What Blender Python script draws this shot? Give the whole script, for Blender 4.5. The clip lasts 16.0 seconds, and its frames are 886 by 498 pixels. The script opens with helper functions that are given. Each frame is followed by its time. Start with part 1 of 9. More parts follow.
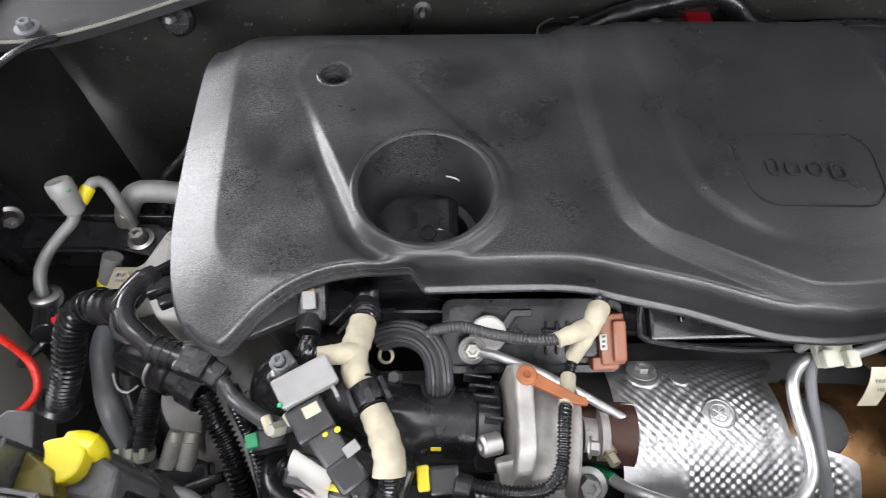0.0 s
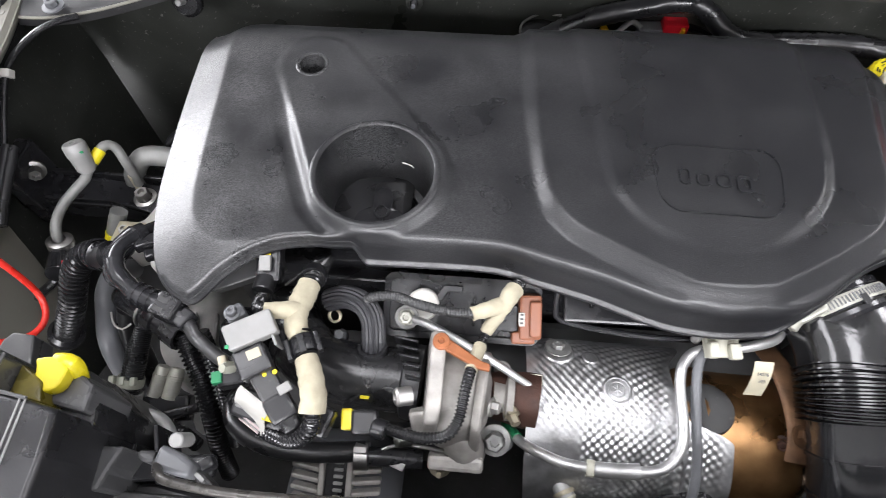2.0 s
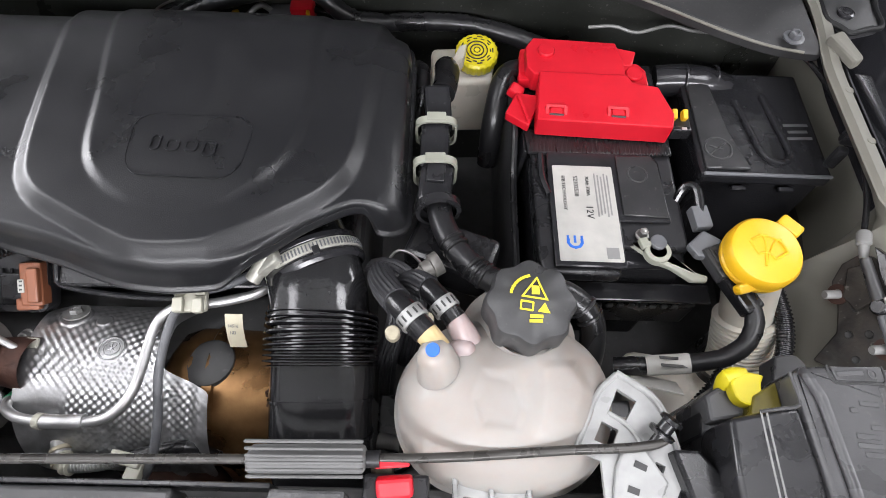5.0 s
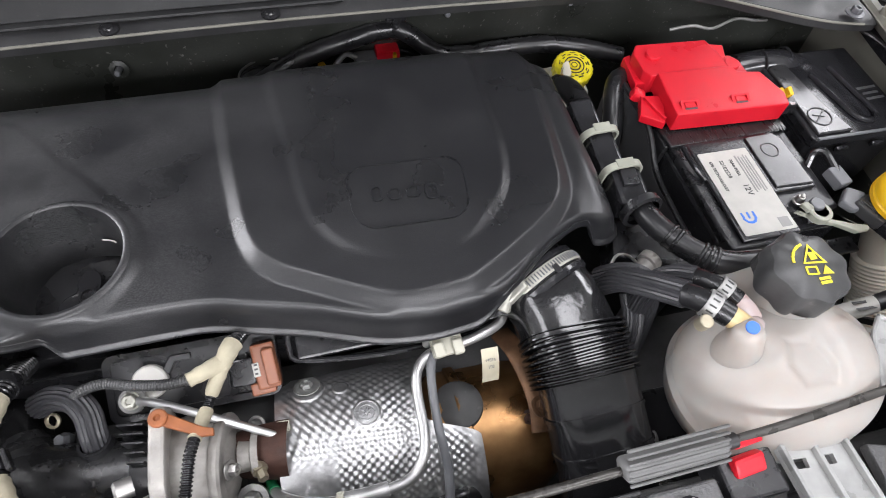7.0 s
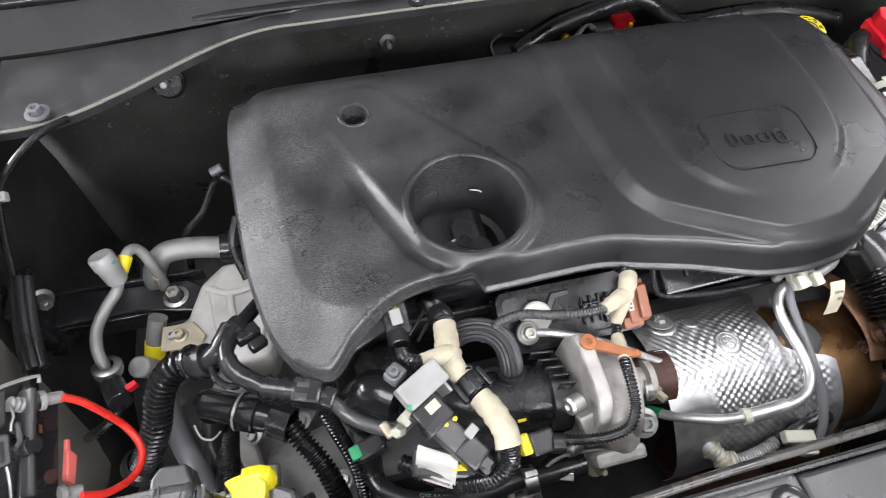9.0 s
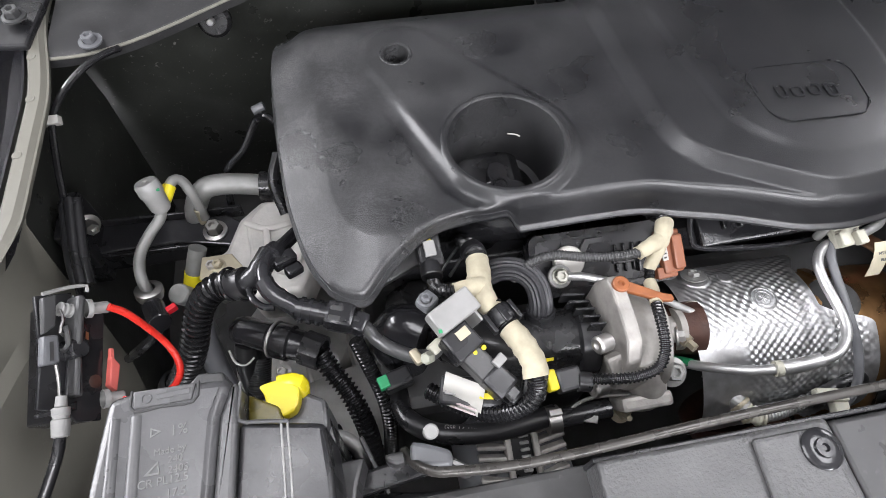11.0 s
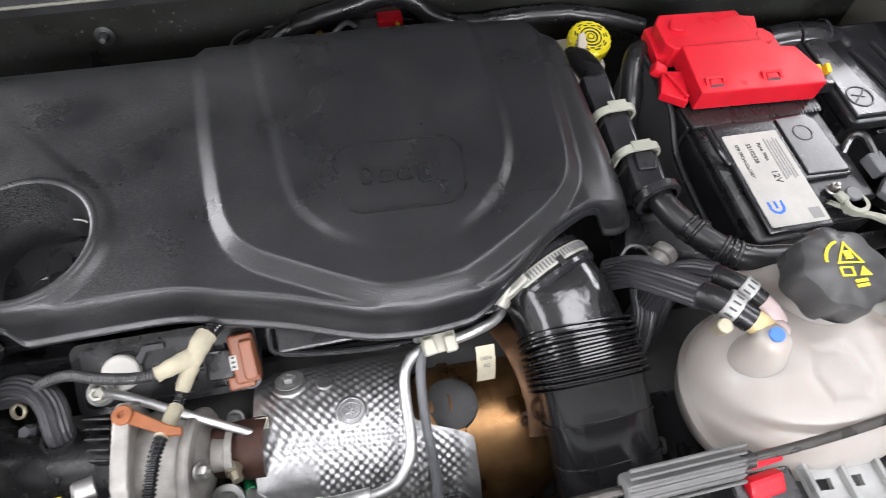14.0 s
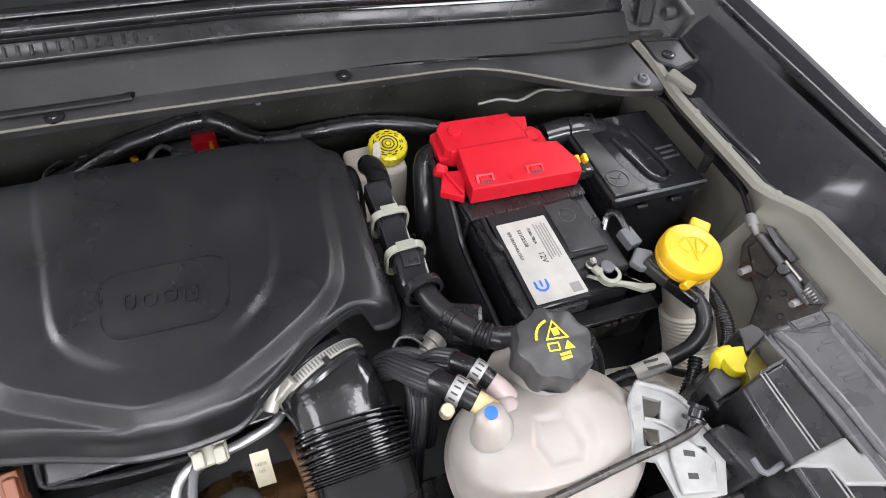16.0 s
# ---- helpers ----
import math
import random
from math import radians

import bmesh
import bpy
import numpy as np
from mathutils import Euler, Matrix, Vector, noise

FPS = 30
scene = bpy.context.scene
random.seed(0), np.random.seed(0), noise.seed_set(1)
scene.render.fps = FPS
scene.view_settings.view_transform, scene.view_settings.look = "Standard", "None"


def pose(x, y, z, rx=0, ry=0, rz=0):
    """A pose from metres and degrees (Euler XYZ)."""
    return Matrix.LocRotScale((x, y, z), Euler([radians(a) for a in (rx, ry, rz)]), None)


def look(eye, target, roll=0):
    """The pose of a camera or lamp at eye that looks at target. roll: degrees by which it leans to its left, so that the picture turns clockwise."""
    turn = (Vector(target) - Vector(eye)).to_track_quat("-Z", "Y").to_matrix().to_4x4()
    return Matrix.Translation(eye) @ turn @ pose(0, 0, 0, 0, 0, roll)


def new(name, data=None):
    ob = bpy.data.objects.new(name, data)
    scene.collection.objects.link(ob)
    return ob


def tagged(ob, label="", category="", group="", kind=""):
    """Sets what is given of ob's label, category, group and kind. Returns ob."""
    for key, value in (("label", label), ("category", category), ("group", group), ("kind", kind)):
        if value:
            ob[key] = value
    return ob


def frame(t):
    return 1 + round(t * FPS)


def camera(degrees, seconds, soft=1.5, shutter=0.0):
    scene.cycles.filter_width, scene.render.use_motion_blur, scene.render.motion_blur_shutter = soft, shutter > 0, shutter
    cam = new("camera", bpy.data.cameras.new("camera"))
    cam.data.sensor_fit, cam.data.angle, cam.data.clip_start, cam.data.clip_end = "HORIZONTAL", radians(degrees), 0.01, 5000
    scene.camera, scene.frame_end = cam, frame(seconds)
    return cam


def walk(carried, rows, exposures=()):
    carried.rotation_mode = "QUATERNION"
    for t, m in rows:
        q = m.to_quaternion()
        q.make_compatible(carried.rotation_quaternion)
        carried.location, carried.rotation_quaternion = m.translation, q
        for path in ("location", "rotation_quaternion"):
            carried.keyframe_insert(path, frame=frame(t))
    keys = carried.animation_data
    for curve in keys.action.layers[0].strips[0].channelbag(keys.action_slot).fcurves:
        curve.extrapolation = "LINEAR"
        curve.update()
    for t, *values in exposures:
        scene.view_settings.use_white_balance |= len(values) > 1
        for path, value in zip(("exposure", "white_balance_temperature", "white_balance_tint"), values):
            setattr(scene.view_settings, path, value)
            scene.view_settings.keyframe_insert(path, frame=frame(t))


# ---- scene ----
cam = camera(74.77, 16.0, 0.8, 0.3)
PATH = [
    (0, (-0.2549, 0.0163, 1.3289), (-0.2271, 1.0696, -0.3711), 0.99),
    (0.5, (-0.2822, 0.0096, 1.3413), (-0.3272, 1.0083, -0.3909), -0.19),
    (1, (-0.2687, -0.0015, 1.3541), (-0.3506, 0.971, -0.3916), -0.72),
    (1.5, (-0.2329, -0.0043, 1.366), (-0.3232, 0.9558, -0.3861), -0.67),
    (2, (-0.1727, -0.0083, 1.3926), (-0.2563, 0.9517, -0.36), -0.31),
    (2.5, (-0.1213, -0.0184, 1.4103), (-0.19, 0.9427, -0.3424), 0.42),
    (3, (-0.0456, -0.0338, 1.4315), (-0.1024, 0.9179, -0.3266), 1.03),
    (3.5, (0.0939, -0.0453, 1.4392), (0.0583, 0.9034, -0.3211), 2.04),
    (4, (0.2405, -0.0403, 1.4229), (0.2061, 0.9205, -0.3309), 2.06),
    (4.2, (0.29, -0.0393, 1.4184), (0.2662, 0.9242, -0.334), 2.52),
    (6.3, (0.0924, -0.0156, 1.4036), (0.3351, 0.986, -0.3104), 5.87),
    (6.5, (0.0358, -0.0132, 1.4049), (0.3274, 0.9993, -0.295), 6.49),
    (7, (-0.0267, -0.0175, 1.4015), (0.3228, 1.0031, -0.2826), 6.65),
    (7.5, (-0.0969, -0.0193, 1.4039), (0.2656, 0.9951, -0.2812), 6.66),
    (8, (-0.2204, -0.0168, 1.4014), (0.1477, 1.003, -0.2793), 6.43),
    (8.5, (-0.3114, -0.0071, 1.4), (0.0389, 1.0116, -0.2851), 5.45),
    (9, (-0.3815, -0.0007, 1.3907), (-0.0491, 1.0165, -0.2989), 4.69),
    (9.5, (-0.4105, -0.0258, 1.3762), (-0.1095, 0.9939, -0.3178), 4.11),
    (9.7, (-0.415, -0.0376, 1.3696), (-0.1223, 0.9812, -0.3263), 4.13),
    (11.8, (-0.377, -0.0354, 1.376), (-0.1669, 0.9415, -0.3564), 2.57),
    (12, (-0.3734, -0.0329, 1.3771), (-0.1572, 0.9434, -0.3549), 2.85),
    (12.5, (-0.3396, -0.0239, 1.3734), (-0.1143, 0.9518, -0.3578), 3.16),
    (13, (-0.2134, -0.0209, 1.3939), (0.0391, 0.9439, -0.3397), 4.39),
    (13.5, (-0.0869, -0.0005, 1.3886), (0.1819, 0.9676, -0.3407), 5.06),
    (14, (0.0021, 0.0099, 1.3702), (0.2822, 0.9732, -0.36), 5.53),
    (14.5, (0.0818, -0.0114, 1.381), (0.3704, 0.9532, -0.3471), 5.76),
    (15, (0.1571, -0.0246, 1.3966), (0.4865, 0.9615, -0.312), 6.52),
    (15.5, (0.1759, -0.0331, 1.4254), (0.5927, 1.0471, -0.2054), 6.71),
    (16, (0.1532, -0.0356, 1.4336), (0.6833, 1.0794, -0.1399), 7.31),
]
walk(cam, [(t, look(eye, target, roll)) for t, eye, target, roll in PATH], [(0, -0.10), (1.0, -0.04), (1.8, 0.05), (2.5, 0.13), (3.0, 0.07), (3.5, -0.04), (4.0, -0.28), (6.4, -0.28), (7.2, -0.24), (8.0, 0.0), (9.0, 0.10), (9.5, 0.04), (12.0, -0.03), (12.8, 0.09), (13.5, -0.10), (14.5, -0.23), (15.0, -0.33), (15.5, -0.28), (16, -0.18)])

# ---- light ----
world = bpy.data.worlds.new("garage_world")
scene.world = world
world.use_nodes = True
world.node_tree.nodes["Background"].inputs[0].default_value = (0.8, 0.83, 0.86, 1)
world.node_tree.nodes["Background"].inputs[1].default_value = 0.12


def area_lamp(name, loc, size_x, size_y, watts, target, color=(0.957, 0.951, 1.0)):
    d = bpy.data.lights.new(name, "AREA")
    d.shape, d.size, d.size_y, d.energy, d.color = "RECTANGLE", size_x, size_y, watts, color
    ob = new(name, d)
    ob.matrix_world = look(loc, target)
    return ob


# unseen ceiling panels set by highlights, and an added light at the west gap
area_lamp("ceiling_lamp", (0.0, -3.3, 3.2), 5.0, 1.2, 550, (0.0, -3.3, 0))
area_lamp("ceiling_lamp", (3.2, 1.9, 3.0), 1.2, 1.6, 84, (3.2, 1.9, 0))
area_lamp("ceiling_lamp", (-0.95, 0.15, 3.1), 0.7, 1.3, 27, (-0.95, 0.15, 0))
area_lamp("ceiling_lamp", (1.05, 0.05, 3.1), 0.7, 1.3, 34, (1.05, 0.05, 0))
area_lamp("ceiling_lamp", (-4.85, 2.6, 3.2), 1.9, 3.0, 400, (-4.85, 2.6, 0))
# no window is seen; this light brightens the cover's left flank
area_lamp("added_side_light", (-5.95, 3.0, 1.72), 4.6, 2.76, 560, (0.0, 3.0, 1.72))

# ---- materials ----
MATS = {}


def mat(name, col, rough=0.5, metal=0.0, var=0.18, scale=25.0, bump=0.15, bscale=500.0, spec=0.5, speck=0.0, rvar=0.12,
        tint=None, sss=0.0, trans=0.0, coat=0.0, dust=0.0, dscale=9.0, bdist=0.0):
    """Procedural surface: two scales of colour and gloss variation, fine relief, pale dust specks."""
    m = bpy.data.materials.new(name)
    m.use_nodes = True
    nt = m.node_tree
    N, L = nt.nodes, nt.links
    b = N["Principled BSDF"]
    tc = N.new("ShaderNodeTexCoord")
    info = N.new("ShaderNodeObjectInfo")
    add = N.new("ShaderNodeVectorMath")
    add.operation = "ADD"
    L.new(tc.outputs["Object"], add.inputs[0])
    L.new(info.outputs["Random"], add.inputs[1])
    n1 = N.new("ShaderNodeTexNoise")
    n1.inputs["Scale"].default_value, n1.inputs["Detail"].default_value = scale, 5
    n2 = N.new("ShaderNodeTexNoise")
    n2.inputs["Scale"].default_value, n2.inputs["Detail"].default_value = bscale, 3
    L.new(add.outputs[0], n1.inputs["Vector"])
    L.new(add.outputs[0], n2.inputs["Vector"])
    ramp = N.new("ShaderNodeMapRange")
    ramp.inputs[1].default_value, ramp.inputs[2].default_value = 0.3, 0.7
    L.new(n1.outputs["Fac"], ramp.inputs[0])
    mix = N.new("ShaderNodeMix")
    mix.data_type = "RGBA"
    lo = [c * (1 - var) for c in col]
    hi = list(tint) if tint else [min(1, c * (1 + var)) for c in col]
    mix.inputs[6].default_value, mix.inputs[7].default_value = (*lo, 1), (*hi, 1)
    L.new(ramp.outputs[0], mix.inputs[0])
    out = mix.outputs[2]
    if speck:
        n3 = N.new("ShaderNodeTexNoise")
        n3.inputs["Scale"].default_value, n3.inputs["Detail"].default_value = 170.0, 2
        L.new(add.outputs[0], n3.inputs["Vector"])
        r3 = N.new("ShaderNodeMapRange")
        r3.inputs[1].default_value, r3.inputs[2].default_value, r3.inputs[4].default_value = 0.66, 0.80, speck
        L.new(n3.outputs["Fac"], r3.inputs[0])
        mx = N.new("ShaderNodeMix")
        mx.data_type = "RGBA"
        mx.inputs[7].default_value = (0.32, 0.31, 0.29, 1)
        L.new(out, mx.inputs[6])
        L.new(r3.outputs[0], mx.inputs[0])
        out = mx.outputs[2]
    if dust:
        # dry dust and wiping smears: broad patches broken up by fine grain
        d1, d2 = N.new("ShaderNodeTexNoise"), N.new("ShaderNodeTexNoise")
        d1.inputs["Scale"].default_value, d1.inputs["Detail"].default_value, d1.inputs["Distortion"].default_value = dscale, 6, 1.2
        d2.inputs["Scale"].default_value, d2.inputs["Detail"].default_value = dscale * 40, 2
        L.new(add.outputs[0], d1.inputs["Vector"])
        L.new(add.outputs[0], d2.inputs["Vector"])
        dr = N.new("ShaderNodeMapRange")
        dr.inputs[1].default_value, dr.inputs[2].default_value, dr.inputs[4].default_value = 0.42, 0.72, dust
        L.new(d1.outputs["Fac"], dr.inputs[0])
        dm = N.new("ShaderNodeMath")
        dm.operation = "MULTIPLY"
        L.new(dr.outputs[0], dm.inputs[0])
        L.new(d2.outputs["Fac"], dm.inputs[1])
        dx = N.new("ShaderNodeMix")
        dx.data_type = "RGBA"
        dx.inputs[7].default_value = (0.30, 0.30, 0.29, 1)
        L.new(out, dx.inputs[6])
        L.new(dm.outputs[0], dx.inputs[0])
        out = dx.outputs[2]
    L.new(out, b.inputs["Base Color"])
    rr = N.new("ShaderNodeMapRange")
    rr.inputs[3].default_value, rr.inputs[4].default_value = max(0.03, rough - rvar), min(1, rough + rvar)
    L.new(ramp.outputs[0], rr.inputs[0])
    L.new(rr.outputs[0], b.inputs["Roughness"])
    b.inputs["Metallic"].default_value = metal
    b.inputs["Specular IOR Level"].default_value = spec
    if coat:
        b.inputs["Coat Weight"].default_value, b.inputs["Coat Roughness"].default_value = coat, 0.12
    if sss:
        b.inputs["Subsurface Weight"].default_value = sss
        b.inputs["Subsurface Radius"].default_value = (0.03, 0.022, 0.018)
        b.inputs["Subsurface Scale"].default_value = 1.0
    if trans:
        b.inputs["Transmission Weight"].default_value = trans
    if bump:
        bp = N.new("ShaderNodeBump")
        bp.inputs["Strength"].default_value, bp.inputs["Distance"].default_value = bump, bdist or 0.1 / bscale
        L.new(n2.outputs["Fac"], bp.inputs["Height"])
        L.new(bp.outputs[0], b.inputs["Normal"])
    MATS[name] = m
    return m


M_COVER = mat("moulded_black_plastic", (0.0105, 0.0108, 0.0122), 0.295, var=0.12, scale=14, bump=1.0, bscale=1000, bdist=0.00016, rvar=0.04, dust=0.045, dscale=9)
M_BLACK = mat("black_plastic", (0.015, 0.015, 0.0165), 0.28, bump=0.4, bscale=700, speck=0.08)
M_GLOSS = mat("glossy_black_plastic", (0.018, 0.018, 0.020), 0.14, bump=0.15, bscale=200, rvar=0.07, scale=40, speck=0.06)
M_RUBBER = mat("black_rubber", (0.012, 0.012, 0.013), 0.30, bump=0.3, bscale=500, speck=0.06)
M_LOOM = mat("loom_tube_black", (0.012, 0.012, 0.013), 0.20, bump=0.1, speck=0.05)
M_BRAID = mat("braided_black_sleeve", (0.030, 0.030, 0.033), 0.42, bump=0.9, bscale=900)
M_GREYP = mat("satin_dark_grey_plastic", (0.038, 0.0382, 0.039), 0.36, bump=0.3, bscale=900, speck=0.1, dust=0.1)
M_PANEL = mat("grained_grey_panel_plastic", (0.078, 0.078, 0.079), 0.38, bump=1.0, bscale=330, bdist=0.0009, speck=0.10, dust=0.12)
M_GRIP = mat("dark_grey_rubber_grip", (0.12, 0.12, 0.118), 0.55, bump=0.3, bscale=700)
M_PALE = mat("pale_grey_bracket_plastic", (0.30, 0.302, 0.295), 0.34, var=0.25, scale=30, speck=0.1, dust=0.15)
M_COWL = mat("grey_cowl_plastic", (0.0125, 0.0127, 0.0132), 0.52, bump=0.8, bscale=700, spec=0.3, speck=0.06, scale=8, dust=0.04)
M_FIRE = mat("dark_painted_steel", (0.02, 0.0215, 0.0185), 0.36, bump=0.1, speck=0.45, scale=10, dust=0.10)
M_PAINT = mat("grey_green_primer_paint", (0.205, 0.198, 0.168), 0.55, bump=0.05, scale=8, speck=0.12, tint=(0.165, 0.16, 0.135), dust=0.1, spec=0.3)
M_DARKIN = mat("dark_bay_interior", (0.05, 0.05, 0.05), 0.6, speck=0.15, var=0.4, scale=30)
M_ALU = mat("cast_aluminium", (0.31, 0.295, 0.275), 0.5, 0.35, bump=1.0, bscale=420, scale=60, var=0.3, dust=0.25, dscale=30)
M_ALUP = mat("dull_aluminium_pipe", (0.34, 0.34, 0.33), 0.45, 0.6, bump=0.1, bscale=300, scale=60)
M_CASE = mat("dusty_gearbox_casting", (0.46, 0.45, 0.43), 0.6, 0.15, bump=1.0, bscale=300, scale=25, var=0.3, dust=0.3)
M_FOIL = mat("aluminium_foil_shield", (0.56, 0.56, 0.565), 0.38, 0.92, bump=0.5, bscale=400, scale=90, rvar=0.1, dust=0.15, dscale=30)
M_STEEL = mat("bright_steel", (0.42, 0.41, 0.395), 0.42, 1.0, bump=0.15, bscale=400)
M_PIPE = mat("satin_steel_pipe", (0.50, 0.50, 0.495), 0.40, 0.8, bump=0.1, bscale=300, scale=50)
M_CLAMP = mat("pale_clamp_steel", (0.38, 0.375, 0.33), 0.45, 0.4, bump=0.1, scale=80)
M_ZINC = mat("dull_zinc_steel", (0.40, 0.36, 0.27), 0.5, 0.7, scale=80)
M_RUST = mat("rusty_cast_iron", (0.060, 0.027, 0.019), 0.65, 0.2, var=0.5, bump=1.0, bscale=200, scale=50)
M_CAT = mat("heat_tinted_steel", (0.27, 0.135, 0.052), 0.34, 0.85, var=0.5, scale=24, tint=(0.44, 0.25, 0.11), bump=0.4, bscale=60, bdist=0.0008)
M_RUST2 = mat("heat_browned_steel", (0.16, 0.085, 0.045), 0.5, 0.5, var=0.45, bump=0.5, bscale=200, scale=60)
M_CATCH = mat("grimy_rusting_steel", (0.026, 0.025, 0.024), 0.55, 0.2, var=0.6, bump=0.6, bscale=250, scale=55, tint=(0.052, 0.043, 0.036), speck=0.5, dust=0.2, dscale=40)
M_SATIN = mat("satin_black_pipe_plastic", (0.013, 0.013, 0.014), 0.24, bump=0.3, bscale=600, speck=0.12, dust=0.12)
M_SEMI = mat("polished_black_plastic", (0.030, 0.030, 0.031), 0.19, bump=0.3, bscale=300, rvar=0.05, scale=30, speck=0.15, dust=0.15)
M_CASTW = mat("pale_cast_alloy", (0.50, 0.485, 0.46), 0.6, 0.1, bump=1.0, bscale=300, scale=30, var=0.22, dust=0.2, dscale=20)
M_ALUW = mat("matt_aluminium_tube", (0.22, 0.22, 0.212), 0.50, 0.4, bump=0.15, bscale=300, scale=50, var=0.18)
M_EMBL = mat("pale_moulded_lettering", (0.15, 0.15, 0.148), 0.45, bump=0)
M_RED = mat("red_plastic", (0.56, 0.010, 0.022), 0.38, bump=0.3, bscale=900, scale=30, var=0.08, spec=0.35)
M_REDW = mat("red_cable_sheath", (0.65, 0.03, 0.02), 0.3, bump=0.0)
M_YEL = mat("yellow_plastic", (0.72, 0.42, 0.012), 0.38, bump=0.15, var=0.08)
M_YEL2 = mat("lemon_yellow_plastic", (0.62, 0.52, 0.015), 0.35, bump=0.1, var=0.08)
M_PRINT = mat("yellow_print", (0.75, 0.62, 0.03), 0.5, bump=0)
M_WHITE = mat("white_paper_label", (0.43, 0.42, 0.39), 0.55, bump=0.1, bscale=200, var=0.08, scale=60)
M_PAPER = mat("yellowed_paper", (0.47, 0.43, 0.32), 0.6, bump=0.1, var=0.1, scale=60)
M_INK = mat("black_ink", (0.03, 0.03, 0.03), 0.5, bump=0)
M_BLUE = mat("blue_ink", (0.02, 0.13, 0.55), 0.4, bump=0)
M_TAPE = mat("cream_fleece_tape", (0.38, 0.345, 0.255), 0.9, bump=0.9, bscale=300, scale=70, var=0.2, spec=0.2, dust=0.15, dscale=40)
M_CREAM = mat("cream_nylon", (0.42, 0.41, 0.34), 0.45, var=0.1)
M_LEDGE = mat("satin_black_ledge_paint", (0.026, 0.026, 0.027), 0.42, bump=0.4, bscale=700, speck=0.12, dust=0.10)
M_DUCTL = mat("smooth_gloss_black_duct", (0.010, 0.010, 0.011), 0.13, bump=0.05, bscale=60, rvar=0.03, scale=20, speck=0.02)
M_LAMP = mat("satin_grey_lamp_plastic", (0.060, 0.060, 0.062), 0.30, bump=0.5, bscale=700, speck=0.10, dust=0.12)
M_CLIP = mat("dull_cream_nylon", (0.28, 0.285, 0.235), 0.45, var=0.12)
M_ROD = mat("dark_satin_steel_rod", (0.05, 0.047, 0.043), 0.30, 0.35, bump=0.1, scale=60)
M_TANK = mat("translucent_white_polymer", (0.335, 0.298, 0.268), 0.46, var=0.06, bump=0.2, bscale=35, sss=0.6, scale=14, coat=0.12, tint=(0.365, 0.345, 0.32))
M_PINK = mat("pink_coolant_tint", (0.42, 0.335, 0.325), 0.3, var=0.1, sss=0.4, bump=0)
M_AMBER = mat("amber_tinted_polymer", (0.58, 0.44, 0.22), 0.35, var=0.12, sss=0.3, bump=0)
M_MILK = mat("milky_white_polymer", (0.50, 0.465, 0.40), 0.35, sss=0.3, var=0.1)
M_BROWN = mat("brown_connector_plastic", (0.23, 0.082, 0.040), 0.45, var=0.15)
M_ORANGE = mat("rust_orange_painted_steel", (0.27, 0.09, 0.032), 0.5, 0.1, scale=60, var=0.25)
M_GCON = mat("grey_connector_plastic", (0.11, 0.113, 0.12), 0.4, var=0.12)
M_GLITE = mat("light_grey_plastic", (0.22, 0.218, 0.212), 0.42, var=0.14, scale=40, speck=0.1, dust=0.15, dscale=25)
M_GREEN = mat("green_plastic", (0.02, 0.25, 0.10), 0.4)
M_REDTAB = mat("faded_red_plastic", (0.55, 0.12, 0.10), 0.45)
M_EMB = mat("raised_black_mark", (0.07, 0.07, 0.072), 0.4, bump=0)
M_YDARK = mat("shaded_yellow_plastic", (0.105, 0.085, 0.010), 0.3, var=0.5, scale=60, bump=0.1)
M_FELT = mat("quilted_black_felt", (0.045, 0.045, 0.048), 0.75, bump=1.0, bscale=300)
M_LINING = mat("bonnet_lining_felt", (0.15, 0.15, 0.155), 0.6, bump=0.5, bscale=200)
M_DUCT = mat("wavy_gloss_black_duct", (0.013, 0.013, 0.014), 0.14, bump=0.6, bscale=34, bdist=0.0030, rvar=0.05, scale=40, speck=0.08, coat=0.4)
M_BODY = mat("dark_grey_body_paint", (0.02, 0.02, 0.023), 0.16, var=0.06, rvar=0.03, bump=0.02, bscale=60, coat=0.5)
M_FLOOR = mat("pale_epoxy_floor", (0.60, 0.60, 0.59), 0.32, var=0.06, scale=3, bump=0.05)
M_WALL = mat("white_wall_paint", (0.55, 0.55, 0.55), 0.7, var=0.04, scale=2)



